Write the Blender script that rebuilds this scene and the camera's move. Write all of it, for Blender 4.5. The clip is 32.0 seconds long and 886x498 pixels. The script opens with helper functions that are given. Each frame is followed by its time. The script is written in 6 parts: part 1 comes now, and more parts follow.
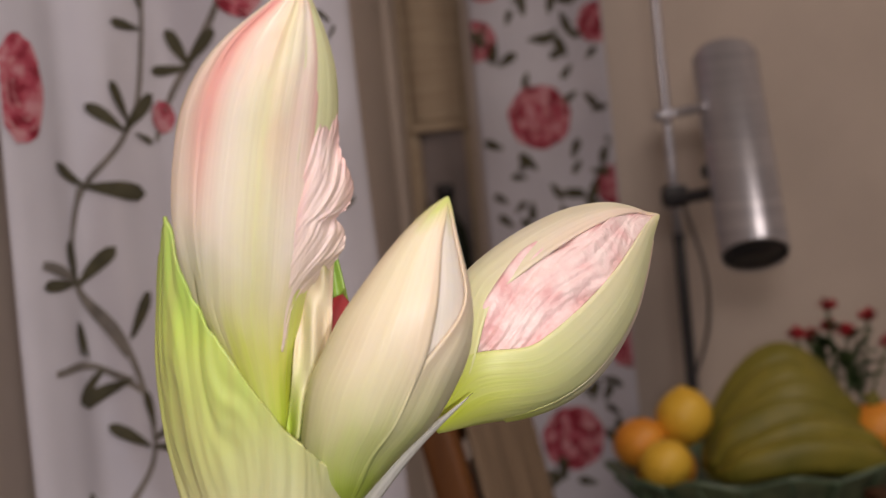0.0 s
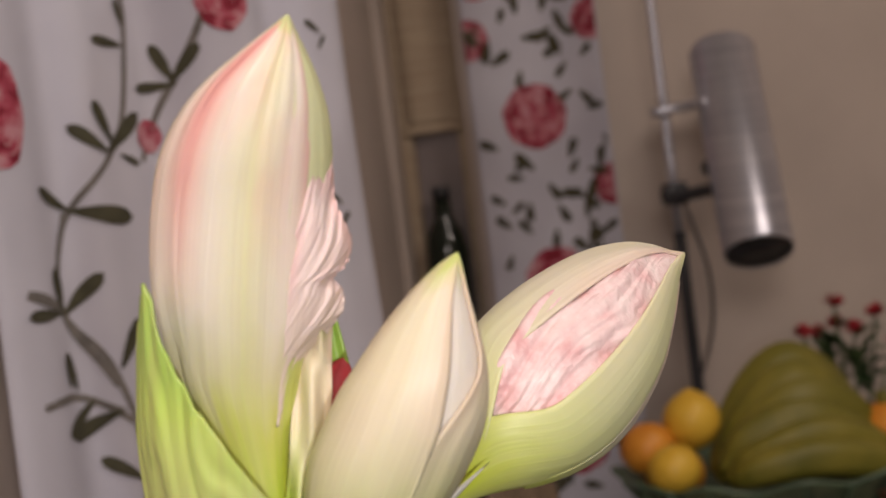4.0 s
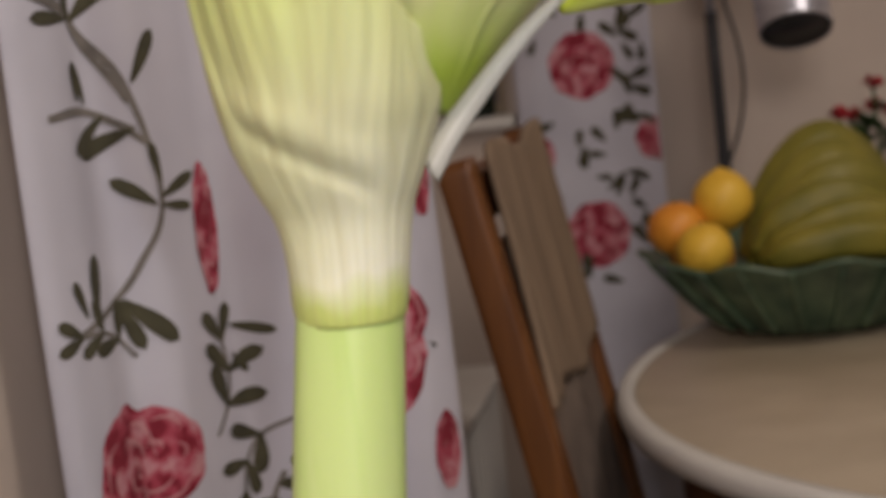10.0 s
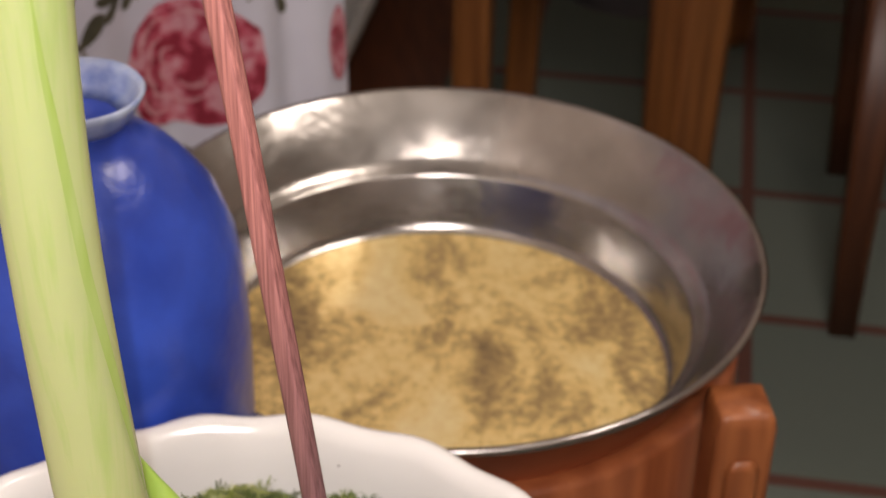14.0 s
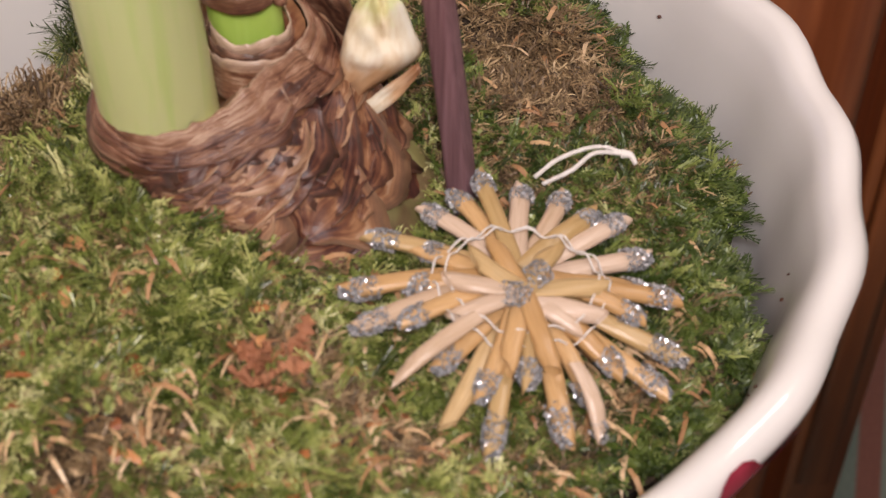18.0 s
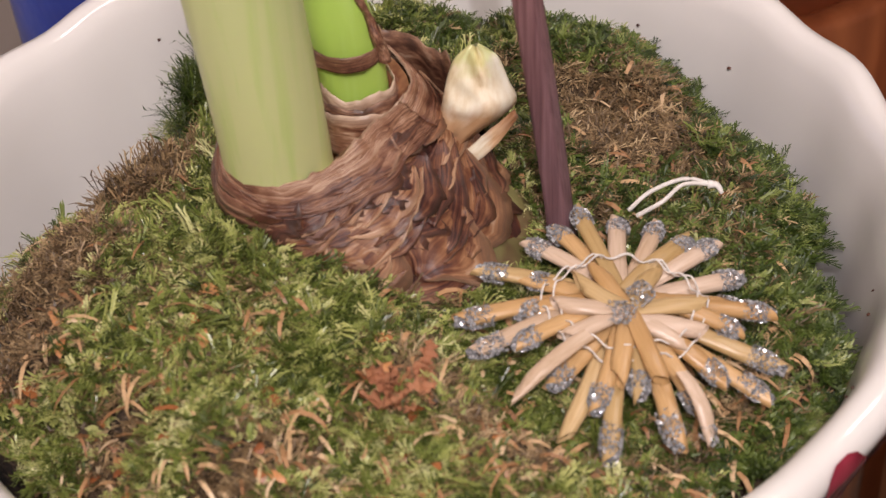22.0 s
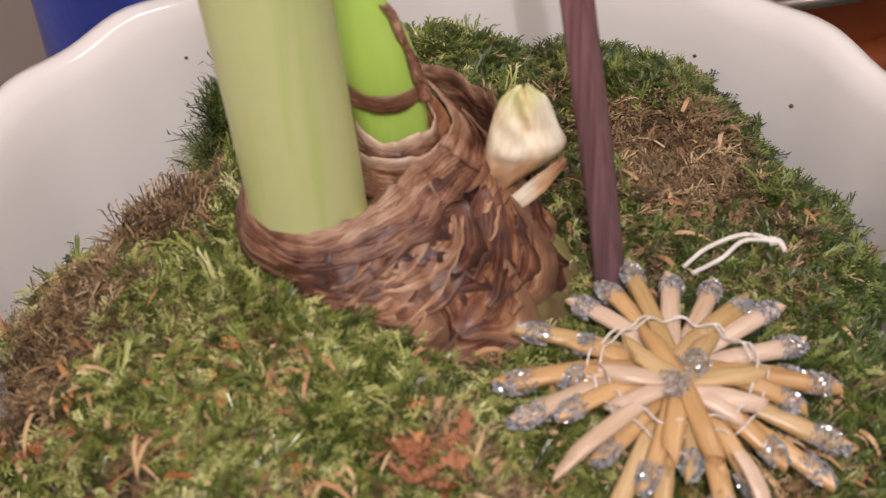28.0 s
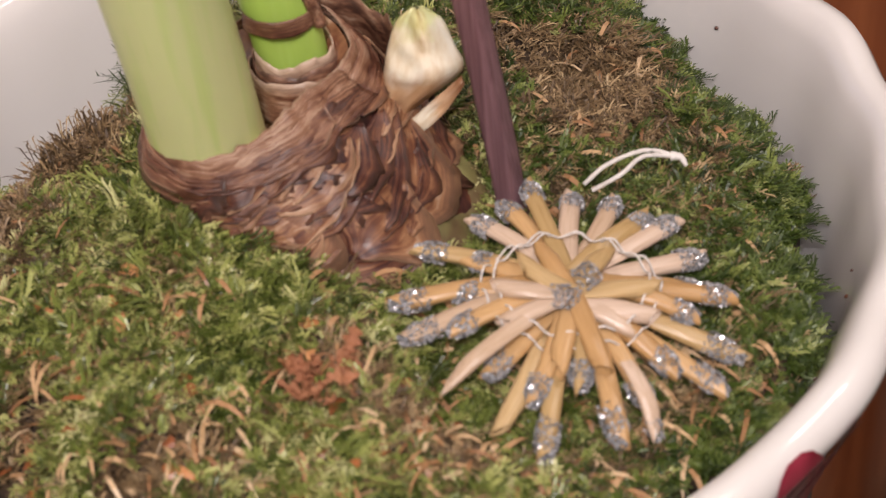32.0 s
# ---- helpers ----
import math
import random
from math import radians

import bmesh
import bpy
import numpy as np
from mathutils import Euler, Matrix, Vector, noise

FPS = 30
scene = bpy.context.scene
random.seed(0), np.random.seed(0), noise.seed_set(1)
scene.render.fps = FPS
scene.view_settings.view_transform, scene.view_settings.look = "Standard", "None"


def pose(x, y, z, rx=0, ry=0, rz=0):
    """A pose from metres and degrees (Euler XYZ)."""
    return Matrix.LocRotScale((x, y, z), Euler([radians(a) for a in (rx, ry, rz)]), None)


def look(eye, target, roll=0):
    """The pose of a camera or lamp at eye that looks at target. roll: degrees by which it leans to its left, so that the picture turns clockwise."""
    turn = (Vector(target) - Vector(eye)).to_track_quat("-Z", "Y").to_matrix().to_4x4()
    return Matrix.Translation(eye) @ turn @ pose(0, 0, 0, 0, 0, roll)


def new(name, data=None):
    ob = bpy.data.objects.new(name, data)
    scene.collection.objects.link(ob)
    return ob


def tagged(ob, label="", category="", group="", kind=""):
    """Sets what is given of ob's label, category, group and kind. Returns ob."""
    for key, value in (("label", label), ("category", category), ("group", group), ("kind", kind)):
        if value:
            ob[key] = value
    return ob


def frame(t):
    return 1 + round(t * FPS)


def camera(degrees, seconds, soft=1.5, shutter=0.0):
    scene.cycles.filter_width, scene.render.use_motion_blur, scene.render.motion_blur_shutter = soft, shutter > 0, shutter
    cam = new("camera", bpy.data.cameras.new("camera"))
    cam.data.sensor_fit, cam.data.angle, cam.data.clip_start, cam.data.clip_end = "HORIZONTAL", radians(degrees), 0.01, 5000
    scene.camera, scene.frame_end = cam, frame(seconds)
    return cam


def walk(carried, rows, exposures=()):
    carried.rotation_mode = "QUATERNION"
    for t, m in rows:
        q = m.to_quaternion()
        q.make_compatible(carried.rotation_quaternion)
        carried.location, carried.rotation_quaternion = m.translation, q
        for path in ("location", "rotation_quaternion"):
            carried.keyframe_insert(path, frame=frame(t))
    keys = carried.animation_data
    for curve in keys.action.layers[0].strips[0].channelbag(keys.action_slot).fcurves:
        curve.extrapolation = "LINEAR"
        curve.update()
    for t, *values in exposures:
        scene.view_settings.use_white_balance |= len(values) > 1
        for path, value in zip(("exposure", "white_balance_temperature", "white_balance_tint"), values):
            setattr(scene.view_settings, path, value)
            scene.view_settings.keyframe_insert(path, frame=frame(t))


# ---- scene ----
# seconds, eye x y z, pitch from straight down, heading, lean
PATH = (
    (0.0, 0.0322, -0.4878, 0.6144, 88.48, -5.10, -5.63),
    (0.5, 0.0329, -0.4772, 0.6113, 88.43, -5.19, -5.98),
    (1.0, 0.0394, -0.4601, 0.6191, 88.43, -5.45, -6.37),
    (1.5, 0.0390, -0.4489, 0.6321, 88.46, -5.65, -6.71),
    (2.0, 0.0433, -0.4440, 0.6328, 88.33, -5.75, -7.15),
    (2.5, 0.0423, -0.4429, 0.6305, 88.27, -5.74, -7.33),
    (3.0, 0.0402, -0.4370, 0.6280, 88.18, -5.62, -7.31),
    (3.5, 0.0369, -0.4383, 0.6298, 88.14, -5.46, -7.29),
    (5.5, 0.0326, -0.4838, 0.6231, 88.84, -4.33, -6.77),
    (6.0, 0.0387, -0.4957, 0.6192, 88.86, -3.98, -6.63),
    (6.5, 0.0454, -0.4988, 0.6124, 88.61, -3.66, -6.39),
    (7.0, 0.0514, -0.4936, 0.6161, 88.20, -3.44, -6.47),
    (7.5, 0.0521, -0.4863, 0.6111, 87.80, -3.37, -6.56),
    (8.0, 0.0466, -0.4741, 0.5981, 87.35, -3.41, -7.12),
    (8.5, 0.0411, -0.4463, 0.5860, 86.86, -3.47, -7.56),
    (9.0, 0.0282, -0.4041, 0.5773, 86.02, -3.65, -7.80),
    (9.5, 0.0030, -0.3671, 0.5768, 84.72, -3.97, -7.43),
    (10.0, 0.0102, -0.3573, 0.5471, 82.76, -4.53, -6.56),
    (10.5, 0.0314, -0.3639, 0.5230, 80.26, -5.08, -4.90),
    (11.0, 0.0360, -0.3843, 0.4990, 77.35, -5.94, -4.38),
    (11.5, 0.0522, -0.4073, 0.4831, 74.25, -5.98, -4.30),
    (12.0, 0.0654, -0.4108, 0.4718, 70.81, -5.86, -3.46),
    (12.5, 0.0755, -0.4071, 0.4624, 67.26, -5.81, -1.86),
    (13.0, 0.0767, -0.4014, 0.4500, 63.96, -5.93, -0.85),
    (13.5, 0.0735, -0.4139, 0.4483, 60.35, -5.73, 0.64),
    (14.0, 0.0646, -0.4076, 0.4404, 56.95, -5.78, 1.17),
    (14.5, 0.0549, -0.4005, 0.4179, 54.30, -5.85, 0.88),
    (15.0, 0.0392, -0.4070, 0.4205, 50.59, -5.63, 2.67),
    (15.5, 0.0312, -0.4073, 0.3984, 48.80, -5.53, 3.47),
    (17.5, 0.0472, -0.3073, 0.2795, 43.78, -2.76, 1.17),
    (18.0, 0.0591, -0.3016, 0.2727, 43.77, -2.36, 0.92),
    (18.5, 0.0669, -0.2974, 0.2675, 44.04, -1.99, 0.48),
    (19.0, 0.0690, -0.2977, 0.2618, 44.33, -1.63, -0.13),
    (19.5, 0.0681, -0.2976, 0.2615, 44.91, -1.16, -0.87),
    (20.0, 0.0669, -0.3032, 0.2646, 45.61, -0.89, -1.63),
    (20.5, 0.0593, -0.3147, 0.2676, 46.57, -0.55, -2.47),
    (21.0, 0.0499, -0.3265, 0.2716, 47.46, -0.36, -3.01),
    (21.5, 0.0444, -0.3365, 0.2773, 48.09, -0.30, -3.37),
    (22.0, 0.0423, -0.3392, 0.2760, 48.27, -0.17, -3.76),
    (22.5, 0.0502, -0.3343, 0.2747, 48.35, -0.33, -3.76),
    (23.0, 0.0574, -0.3177, 0.2681, 48.13, 0.00, -3.95),
    (23.5, 0.0658, -0.3113, 0.2626, 47.50, 0.37, -4.03),
    (24.0, 0.0755, -0.3080, 0.2605, 46.36, 0.43, -3.50),
    (24.5, 0.0835, -0.3059, 0.2611, 45.09, 0.70, -3.14),
    (25.0, 0.0796, -0.3028, 0.2640, 44.09, 0.58, -2.18),
    (25.5, 0.0714, -0.3004, 0.2634, 43.22, -0.11, -0.92),
    (26.0, 0.0539, -0.2972, 0.2606, 43.13, -0.08, -0.50),
    (26.5, 0.0377, -0.2950, 0.2592, 43.62, 0.31, -0.80),
    (28.5, 0.0449, -0.3142, 0.2719, 49.11, 1.78, -4.20),
    (29.0, 0.0506, -0.3308, 0.2747, 50.11, 2.36, -5.22),
    (29.5, 0.0567, -0.3380, 0.2769, 50.62, 2.67, -5.78),
    (30.0, 0.0601, -0.3404, 0.2741, 50.77, 3.09, -6.40),
    (30.5, 0.0614, -0.3424, 0.2745, 50.48, 3.59, -6.97),
    (31.0, 0.0691, -0.3456, 0.2722, 49.74, 3.82, -7.20),
    (31.5, 0.0772, -0.3373, 0.2668, 48.44, 4.00, -7.10),
    (32.0, 0.0801, -0.3143, 0.2591, 46.87, 4.13, -6.64),
)

cam = camera(30.07, 32.0, 1.35)
cam.data.dof.use_dof = True
cam.data.dof.focus_distance = 0.50
cam.data.dof.aperture_fstop = 18.0


def hold(row):
    t, x, y, z, tilt, heading, lean = row
    return t, Matrix.Translation((x, y, z)) @ pose(0, 0, 0, 0, 0, heading) @ pose(0, 0, 0, tilt) @ pose(0, 0, 0, 0, 0, lean)


walk(cam, [hold(row) for row in PATH], exposures=((0.0, -0.08, 6400, 10), (9.0, -0.02, 6300, 8), (10.0, 0.12, 6250, 7), (11.0, 0.36, 6250, 7), (12.2, 0.84, 6250, 9), (13.0, 1.06, 6250, 9), (14.0, 0.96, 6250, 8), (15.0, 0.84, 6250, 10), (17.5, 0.78, 6200, 13), (32.0, 0.76, 6150, 12)))

# ---- light: a dim warm ceiling lamp, an added warm fill, and the small white lamp that lights the plant from the viewer's side ----
world = bpy.data.worlds.new("room_dark")
scene.world = world
world.use_nodes = True
world.node_tree.nodes["Background"].inputs[0].default_value = (0.9, 0.75, 0.6, 1)
world.node_tree.nodes["Background"].inputs[1].default_value = 0.03


def lamp(name, kind, m, power, colour, size):
    data = bpy.data.lights.new(name, kind)
    data.energy, data.color = power, colour
    if kind == "AREA":
        data.size = size
    else:
        data.shadow_soft_size = size
    ob = new(name, data)
    ob.matrix_world = m
    return ob


torch_light = lamp("torch_light", "POINT", pose(0.058, -0.505, 0.575), 4.6, (1.0, 0.95, 0.95), 0.005)
# unseen fill behind the viewer, added to brighten the chair and floor
room_fill = lamp("room_fill", "AREA", look((0.10, -1.0, 1.25), (0.5, 1.1, -0.1)), 11.0, (1.0, 0.84, 0.76), 0.5)
ceiling_light = lamp("ceiling_light", "AREA", look((1.05, 0.35, 1.74), (0.8, 1.2, 0.2)), 9.0, (1.0, 0.83, 0.72), 0.35)


# ---- materials ----
def material(name, colour, rough=0.6, metal=0.0, spec=0.5):
    m = bpy.data.materials.new(name)
    m.use_nodes = True
    b = m.node_tree.nodes["Principled BSDF"]
    b.inputs["Base Color"].default_value = (*colour, 1)
    b.inputs["Roughness"].default_value = rough
    b.inputs["Metallic"].default_value = metal
    b.inputs["Specular IOR Level"].default_value = spec
    return m


def bsdf(m):
    return m.node_tree.nodes["Principled BSDF"]


def node(m, kind, **values):
    n = m.node_tree.nodes.new(kind)
    for key, value in values.items():
        n.inputs[key].default_value = value
    return n


def coords(m, scale=(1, 1, 1)):
    tc = node(m, "ShaderNodeTexCoord")
    mp = node(m, "ShaderNodeMapping")
    mp.inputs["Scale"].default_value = scale
    m.node_tree.links.new(tc.outputs["Object"], mp.inputs["Vector"])
    return mp.outputs["Vector"]


def ramp(m, fac, stops):
    r = node(m, "ShaderNodeValToRGB")
    e = r.color_ramp.elements
    while len(e) < len(stops):
        e.new(0.5)
    for el, (p, c) in zip(e, stops):
        el.position, el.color = p, (*c, 1)
    m.node_tree.links.new(fac, r.inputs["Fac"])
    return r.outputs["Color"]


def noisy(m, stops, scale=40, detail=4, stretch=(1, 1, 1), bump=0.0, bump_scale=None, dist=0.002, rough=None):
    """Colour from a noise through a ramp, and fine relief from a second, finer one."""
    links = m.node_tree.links
    v = coords(m, stretch)
    n = node(m, "ShaderNodeTexNoise", Scale=scale, Detail=detail)
    links.new(v, n.inputs["Vector"])
    links.new(ramp(m, n.outputs["Fac"], stops), bsdf(m).inputs["Base Color"])
    if bump:
        f = node(m, "ShaderNodeTexNoise", Scale=bump_scale or scale * 4, Detail=3)
        links.new(v, f.inputs["Vector"])
        b = node(m, "ShaderNodeBump", Strength=bump, Distance=dist)
        links.new(f.outputs["Fac"], b.inputs["Height"])
        links.new(b.outputs["Normal"], bsdf(m).inputs["Normal"])
    if rough:
        mr = node(m, "ShaderNodeMapRange")
        mr.inputs["To Min"].default_value, mr.inputs["To Max"].default_value = rough
        links.new(n.outputs["Fac"], mr.inputs["Value"])
        links.new(mr.outputs["Result"], bsdf(m).inputs["Roughness"])
    return m


def wood(name, dark, light, rough=0.4, stretch=(30, 30, 2), spec=0.5):
    return noisy(material(name, light, rough, 0, spec), [(0.3, dark), (0.7, light)], 3, 6, stretch, 0.25, 6, 0.001)


PLASTER = noisy(material("plaster", (0.6, 0.5, 0.45), 0.9), [(0.3, (0.52, 0.45, 0.40)), (0.7, (0.60, 0.52, 0.46))], 6, 5, bump=0.2, bump_scale=180)
PAINT = noisy(material("white_paint", (0.7, 0.68, 0.64), 0.5), [(0.3, (0.60, 0.58, 0.55)), (0.7, (0.70, 0.68, 0.64))], 9, 4, bump=0.1)
MAHOGANY = wood("mahogany", (0.16, 0.045, 0.014), (0.34, 0.115, 0.036), 0.38)
OAK = wood("stained_oak", (0.115, 0.039, 0.009), (0.215, 0.082, 0.020), 0.42)
DARKWOOD = wood("dark_wood", (0.045, 0.014, 0.006), (0.10, 0.034, 0.012), 0.45)
GLAZE = noisy(material("white_glaze", (0.8, 0.78, 0.74), 0.12), [(0.3, (0.73, 0.71, 0.68)), (0.75, (0.80, 0.78, 0.75))], 14, 3, bump=0.06, bump_scale=60)
BLUE = noisy(material("blue_glaze", (0.012, 0.03, 0.22), 0.3), [(0.3, (0.014, 0.032, 0.24)), (0.7, (0.036, 0.085, 0.50))], 20, 4, bump=0.3, bump_scale=70, dist=0.003)
BLUERIM = noisy(material("worn_blue_rim", (0.3, 0.36, 0.55), 0.3), [(0.3, (0.10, 0.16, 0.45)), (0.7, (0.42, 0.48, 0.62))], 60, 4, bump=0.2)
TIN = noisy(material("tinned_metal", (0.5, 0.47, 0.44), 0.3, 1.0), [(0.25, (0.26, 0.245, 0.23)), (0.7, (0.50, 0.475, 0.445))], 16, 6, bump=0.4, bump_scale=45, rough=(0.12, 0.34))
BRASS = noisy(material("worn_brass", (0.7, 0.5, 0.18), 0.35, 0.6), [(0.34, (0.36, 0.26, 0.13)), (0.45, (0.58, 0.42, 0.19)), (0.54, (0.78, 0.59, 0.27)), (0.68, (0.95, 0.78, 0.42))], 48, 15, bump=0.6, bump_scale=90, dist=0.003, rough=(0.62, 0.42))


def tarnished_shaded_gold(name):
    """Golden metal with cloudy tarnish and fine pitting; the slanting dark drifts paint in shadows and reflections."""
    m = material(name, (0.8, 0.6, 0.25), 0.45, 0.65)
    links = m.node_tree.links
    turn = node(m, "ShaderNodeMapping")
    turn.inputs["Rotation"].default_value = (0, 0, radians(38))
    turn.inputs["Scale"].default_value = (15, 9, 1)
    links.new(coords(m), turn.inputs["Vector"])
    cloud = node(m, "ShaderNodeTexNoise", Scale=1.0, Detail=7.0, Roughness=0.62, Distortion=0.6)
    links.new(turn.outputs[0], cloud.inputs["Vector"])
    pits = node(m, "ShaderNodeTexNoise", Scale=170.0, Detail=5.0, Roughness=0.7)
    links.new(coords(m), pits.inputs["Vector"])
    both = node(m, "ShaderNodeMix")
    links.new(cloud.outputs["Fac"], both.inputs[2])
    links.new(pits.outputs["Fac"], both.inputs[3])
    both.inputs[0].default_value = 0.30
    links.new(ramp(m, both.outputs[0], [(0.37, (0.24, 0.17, 0.085)), (0.445, (0.50, 0.36, 0.15)), (0.50, (0.86, 0.65, 0.26)), (0.60, (1.0, 0.84, 0.44))]), bsdf(m).inputs["Base Color"])
    rough = node(m, "ShaderNodeMapRange")
    rough.inputs["From Min"].default_value, rough.inputs["From Max"].default_value = 0.35, 0.65
    rough.inputs["To Min"].default_value, rough.inputs["To Max"].default_value = 0.62, 0.36
    links.new(both.outputs[0], rough.inputs["Value"])
    links.new(rough.outputs[0], bsdf(m).inputs["Roughness"])
    b = node(m, "ShaderNodeBump", Strength=0.5, Distance=0.002)
    links.new(both.outputs[0], b.inputs["Height"])
    links.new(b.outputs["Normal"], bsdf(m).inputs["Normal"])
    return m


GOLD = tarnished_shaded_gold("tarnished_shaded_gold")
COPPER = noisy(material("dull_copper", (0.4, 0.12, 0.05), 0.45, 0.3), [(0.3, (0.24, 0.06, 0.022)), (0.7, (0.40, 0.12, 0.045))], 12, 5, bump=0.1)
STEEL = noisy(material("brushed_steel", (0.5, 0.5, 0.54), 0.34, 0.75), [(0.3, (0.46, 0.47, 0.54)), (0.7, (0.62, 0.62, 0.68))], 5, 5, (1, 1, 30), bump=0.05)
BLACKMETAL = material("black_metal", (0.03, 0.03, 0.035), 0.4)
CURTAIN = noisy(material("white_cotton", (0.66, 0.63, 0.66), 0.85), [(0.3, (0.50, 0.495, 0.57)), (0.7, (0.60, 0.595, 0.67))], 8, 3, bump=0.3, bump_scale=900, dist=0.0005)
LEAFPRINT = noisy(material("olive_print", (0.06, 0.055, 0.03), 0.85), [(0.3, (0.045, 0.042, 0.024)), (0.7, (0.085, 0.080, 0.045))], 60, 3)
VINEPRINT = noisy(material("grey_vine_print", (0.2, 0.18, 0.17), 0.85), [(0.3, (0.13, 0.12, 0.11)), (0.7, (0.24, 0.22, 0.20))], 60, 3)
ROSEPRINT = noisy(material("crimson_print", (0.3, 0.02, 0.05), 0.85), [(0.42, (0.22, 0.012, 0.03)), (0.5, (0.42, 0.06, 0.10)), (0.62, (0.55, 0.26, 0.30))], 60, 4)
CLOTH = noisy(material("floral_cushion_cloth", (0.4, 0.33, 0.28), 0.9), [(0.33, (0.27, 0.15, 0.15)), (0.41, (0.40, 0.33, 0.30)), (0.7, (0.50, 0.43, 0.38))], 34, 3, bump=0.3, bump_scale=500, dist=0.001)
TABLETOP = noisy(material("cream_laminate", (0.5, 0.42, 0.31), 0.4), [(0.3, (0.42, 0.35, 0.25)), (0.7, (0.52, 0.44, 0.33))], 10, 4, bump=0.05)
PAPER = noisy(material("white_paper", (0.75, 0.72, 0.68), 0.8), [(0.3, (0.70, 0.67, 0.64)), (0.7, (0.78, 0.75, 0.71))], 12, 3, bump=0.05)
BOWLGREEN = noisy(material("green_majolica", (0.08, 0.13, 0.08), 0.25), [(0.3, (0.05, 0.09, 0.06)), (0.7, (0.14, 0.20, 0.12))], 30, 4, bump=0.3)
BANANA = noisy(material("green_banana_skin", (0.30, 0.27, 0.03), 0.5), [(0.3, (0.15, 0.14, 0.015)), (0.7, (0.26, 0.22, 0.03))], 18, 4, bump=0.1)
ORANGE = noisy(material("orange_peel", (0.75, 0.30, 0.03), 0.45), [(0.3, (0.68, 0.22, 0.02)), (0.7, (0.82, 0.36, 0.04))], 12, 3, bump=0.3, bump_scale=300, dist=0.001)
LEMON = noisy(material("lemon_peel", (0.8, 0.5, 0.04), 0.45), [(0.3, (0.74, 0.42, 0.03)), (0.7, (0.85, 0.55, 0.06))], 12, 3, bump=0.3, bump_scale=300, dist=0.001)
REDPETAL = noisy(material("red_petal", (0.4, 0.02, 0.03), 0.6), [(0.3, (0.30, 0.012, 0.02)), (0.7, (0.48, 0.035, 0.05))], 60, 3)
GREENLEAF = noisy(material("dark_leaf", (0.05, 0.09, 0.03), 0.5), [(0.3, (0.03, 0.06, 0.02)), (0.7, (0.07, 0.12, 0.04))], 40, 3)
NIGHT = noisy(material("frosted_pane", (0.25, 0.22, 0.22), 0.25), [(0.3, (0.20, 0.17, 0.17)), (0.7, (0.30, 0.26, 0.26))], 8, 3, bump=0.1)
BLIND = noisy(material("cream_blind", (0.45, 0.36, 0.26), 0.8), [(0.3, (0.40, 0.31, 0.22)), (0.7, (0.48, 0.39, 0.28))], 8, 3, (1, 1, 20), bump=0.1)


# ---- building helpers ----
def finish(name, bm, mat, smooth=True):
    bm.normal_update()
    me = bpy.data.meshes.new(name)
    bm.to_mesh(me)
    bm.free()
    me.materials.append(mat)
    if smooth:
        me.shade_smooth()
    return me


def part(name, bm, mat, parent, label="", smooth=True):
    ob = new(name, finish(name, bm, mat, smooth))
    ob.parent = parent
    if label:
        ob["label"] = label
    return ob


def solo(name, bm, mat, label, category, group="", kind="", smooth=True):
    return tagged(new(name, finish(name, bm, mat, smooth)), label, category, group, kind)


def thing(name, at, label, category, group=""):
    e = new(name)
    e.location = at
    e.empty_display_size = 0.02
    return tagged(e, label, category, group)


def bake(bm, m):
    bmesh.ops.transform(bm, matrix=m, verts=bm.verts)
    return bm


def box(x0, y0, z0, x1, y1, z1, bevel=0.0, segs=2):
    bm = bmesh.new()
    bmesh.ops.create_cube(bm, size=1)
    bake(bm, Matrix.LocRotScale(((x0 + x1) / 2, (y0 + y1) / 2, (z0 + z1) / 2), None, (x1 - x0, y1 - y0, z1 - z0)))
    if bevel:
        bmesh.ops.bevel(bm, geom=bm.edges[:], offset=bevel, segments=segs, profile=0.6, affect="EDGES")
    return bm


def sheet(fn, nu, nv, thick=0.0, close_u=False, uvfn=None):
    """A surface fn(u, v) on a grid of nu by nv cells; with thickness it becomes a closed shell."""
    bm = bmesh.new()
    cols = nu if close_u else nu + 1
    g = [[bm.verts.new(fn(i / nu, j / nv)) for j in range(nv + 1)] for i in range(cols)]
    uv = bm.loops.layers.uv.new("UVMap")
    for i in range(nu):
        a, b = g[i], g[(i + 1) % cols]
        for j in range(nv):
            f = bm.faces.new((a[j], b[j], b[j + 1], a[j + 1]))
            for loop, (p, q) in zip(f.loops, ((i, j), (i + 1, j), (i + 1, j + 1), (i, j + 1))):
                loop[uv].uv = uvfn(p / nu, q / nv) if uvfn else (p / nu, q / nv)
    bmesh.ops.remove_doubles(bm, verts=bm.verts, dist=1e-7)
    if thick:
        bm.normal_update()
        front, rim = bm.faces[:], [e for e in bm.edges if e.is_boundary]
        at = {loop.vert: loop[uv].uv.copy() for f in front for loop in f.loops}
        rim = [(e.verts[0], e.verts[1], e.link_loops[0].vert is e.verts[0]) for e in rim]
        back = {v: bm.verts.new(v.co - v.normal * thick) for v in bm.verts[:]}
        for f in front:
            g2 = bm.faces.new([back[v] for v in reversed(f.verts)])
            for loop, old in zip(g2.loops, reversed(f.loops)):
                loop[uv].uv = old[uv].uv
        for a, b, ahead in rim:
            ring = (b, a, a, b) if ahead else (a, b, b, a)
            g3 = bm.faces.new((ring[0], ring[1], back[ring[2]], back[ring[3]]))
            for loop, v in zip(g3.loops, ring):
                loop[uv].uv = at[v]
    return bm


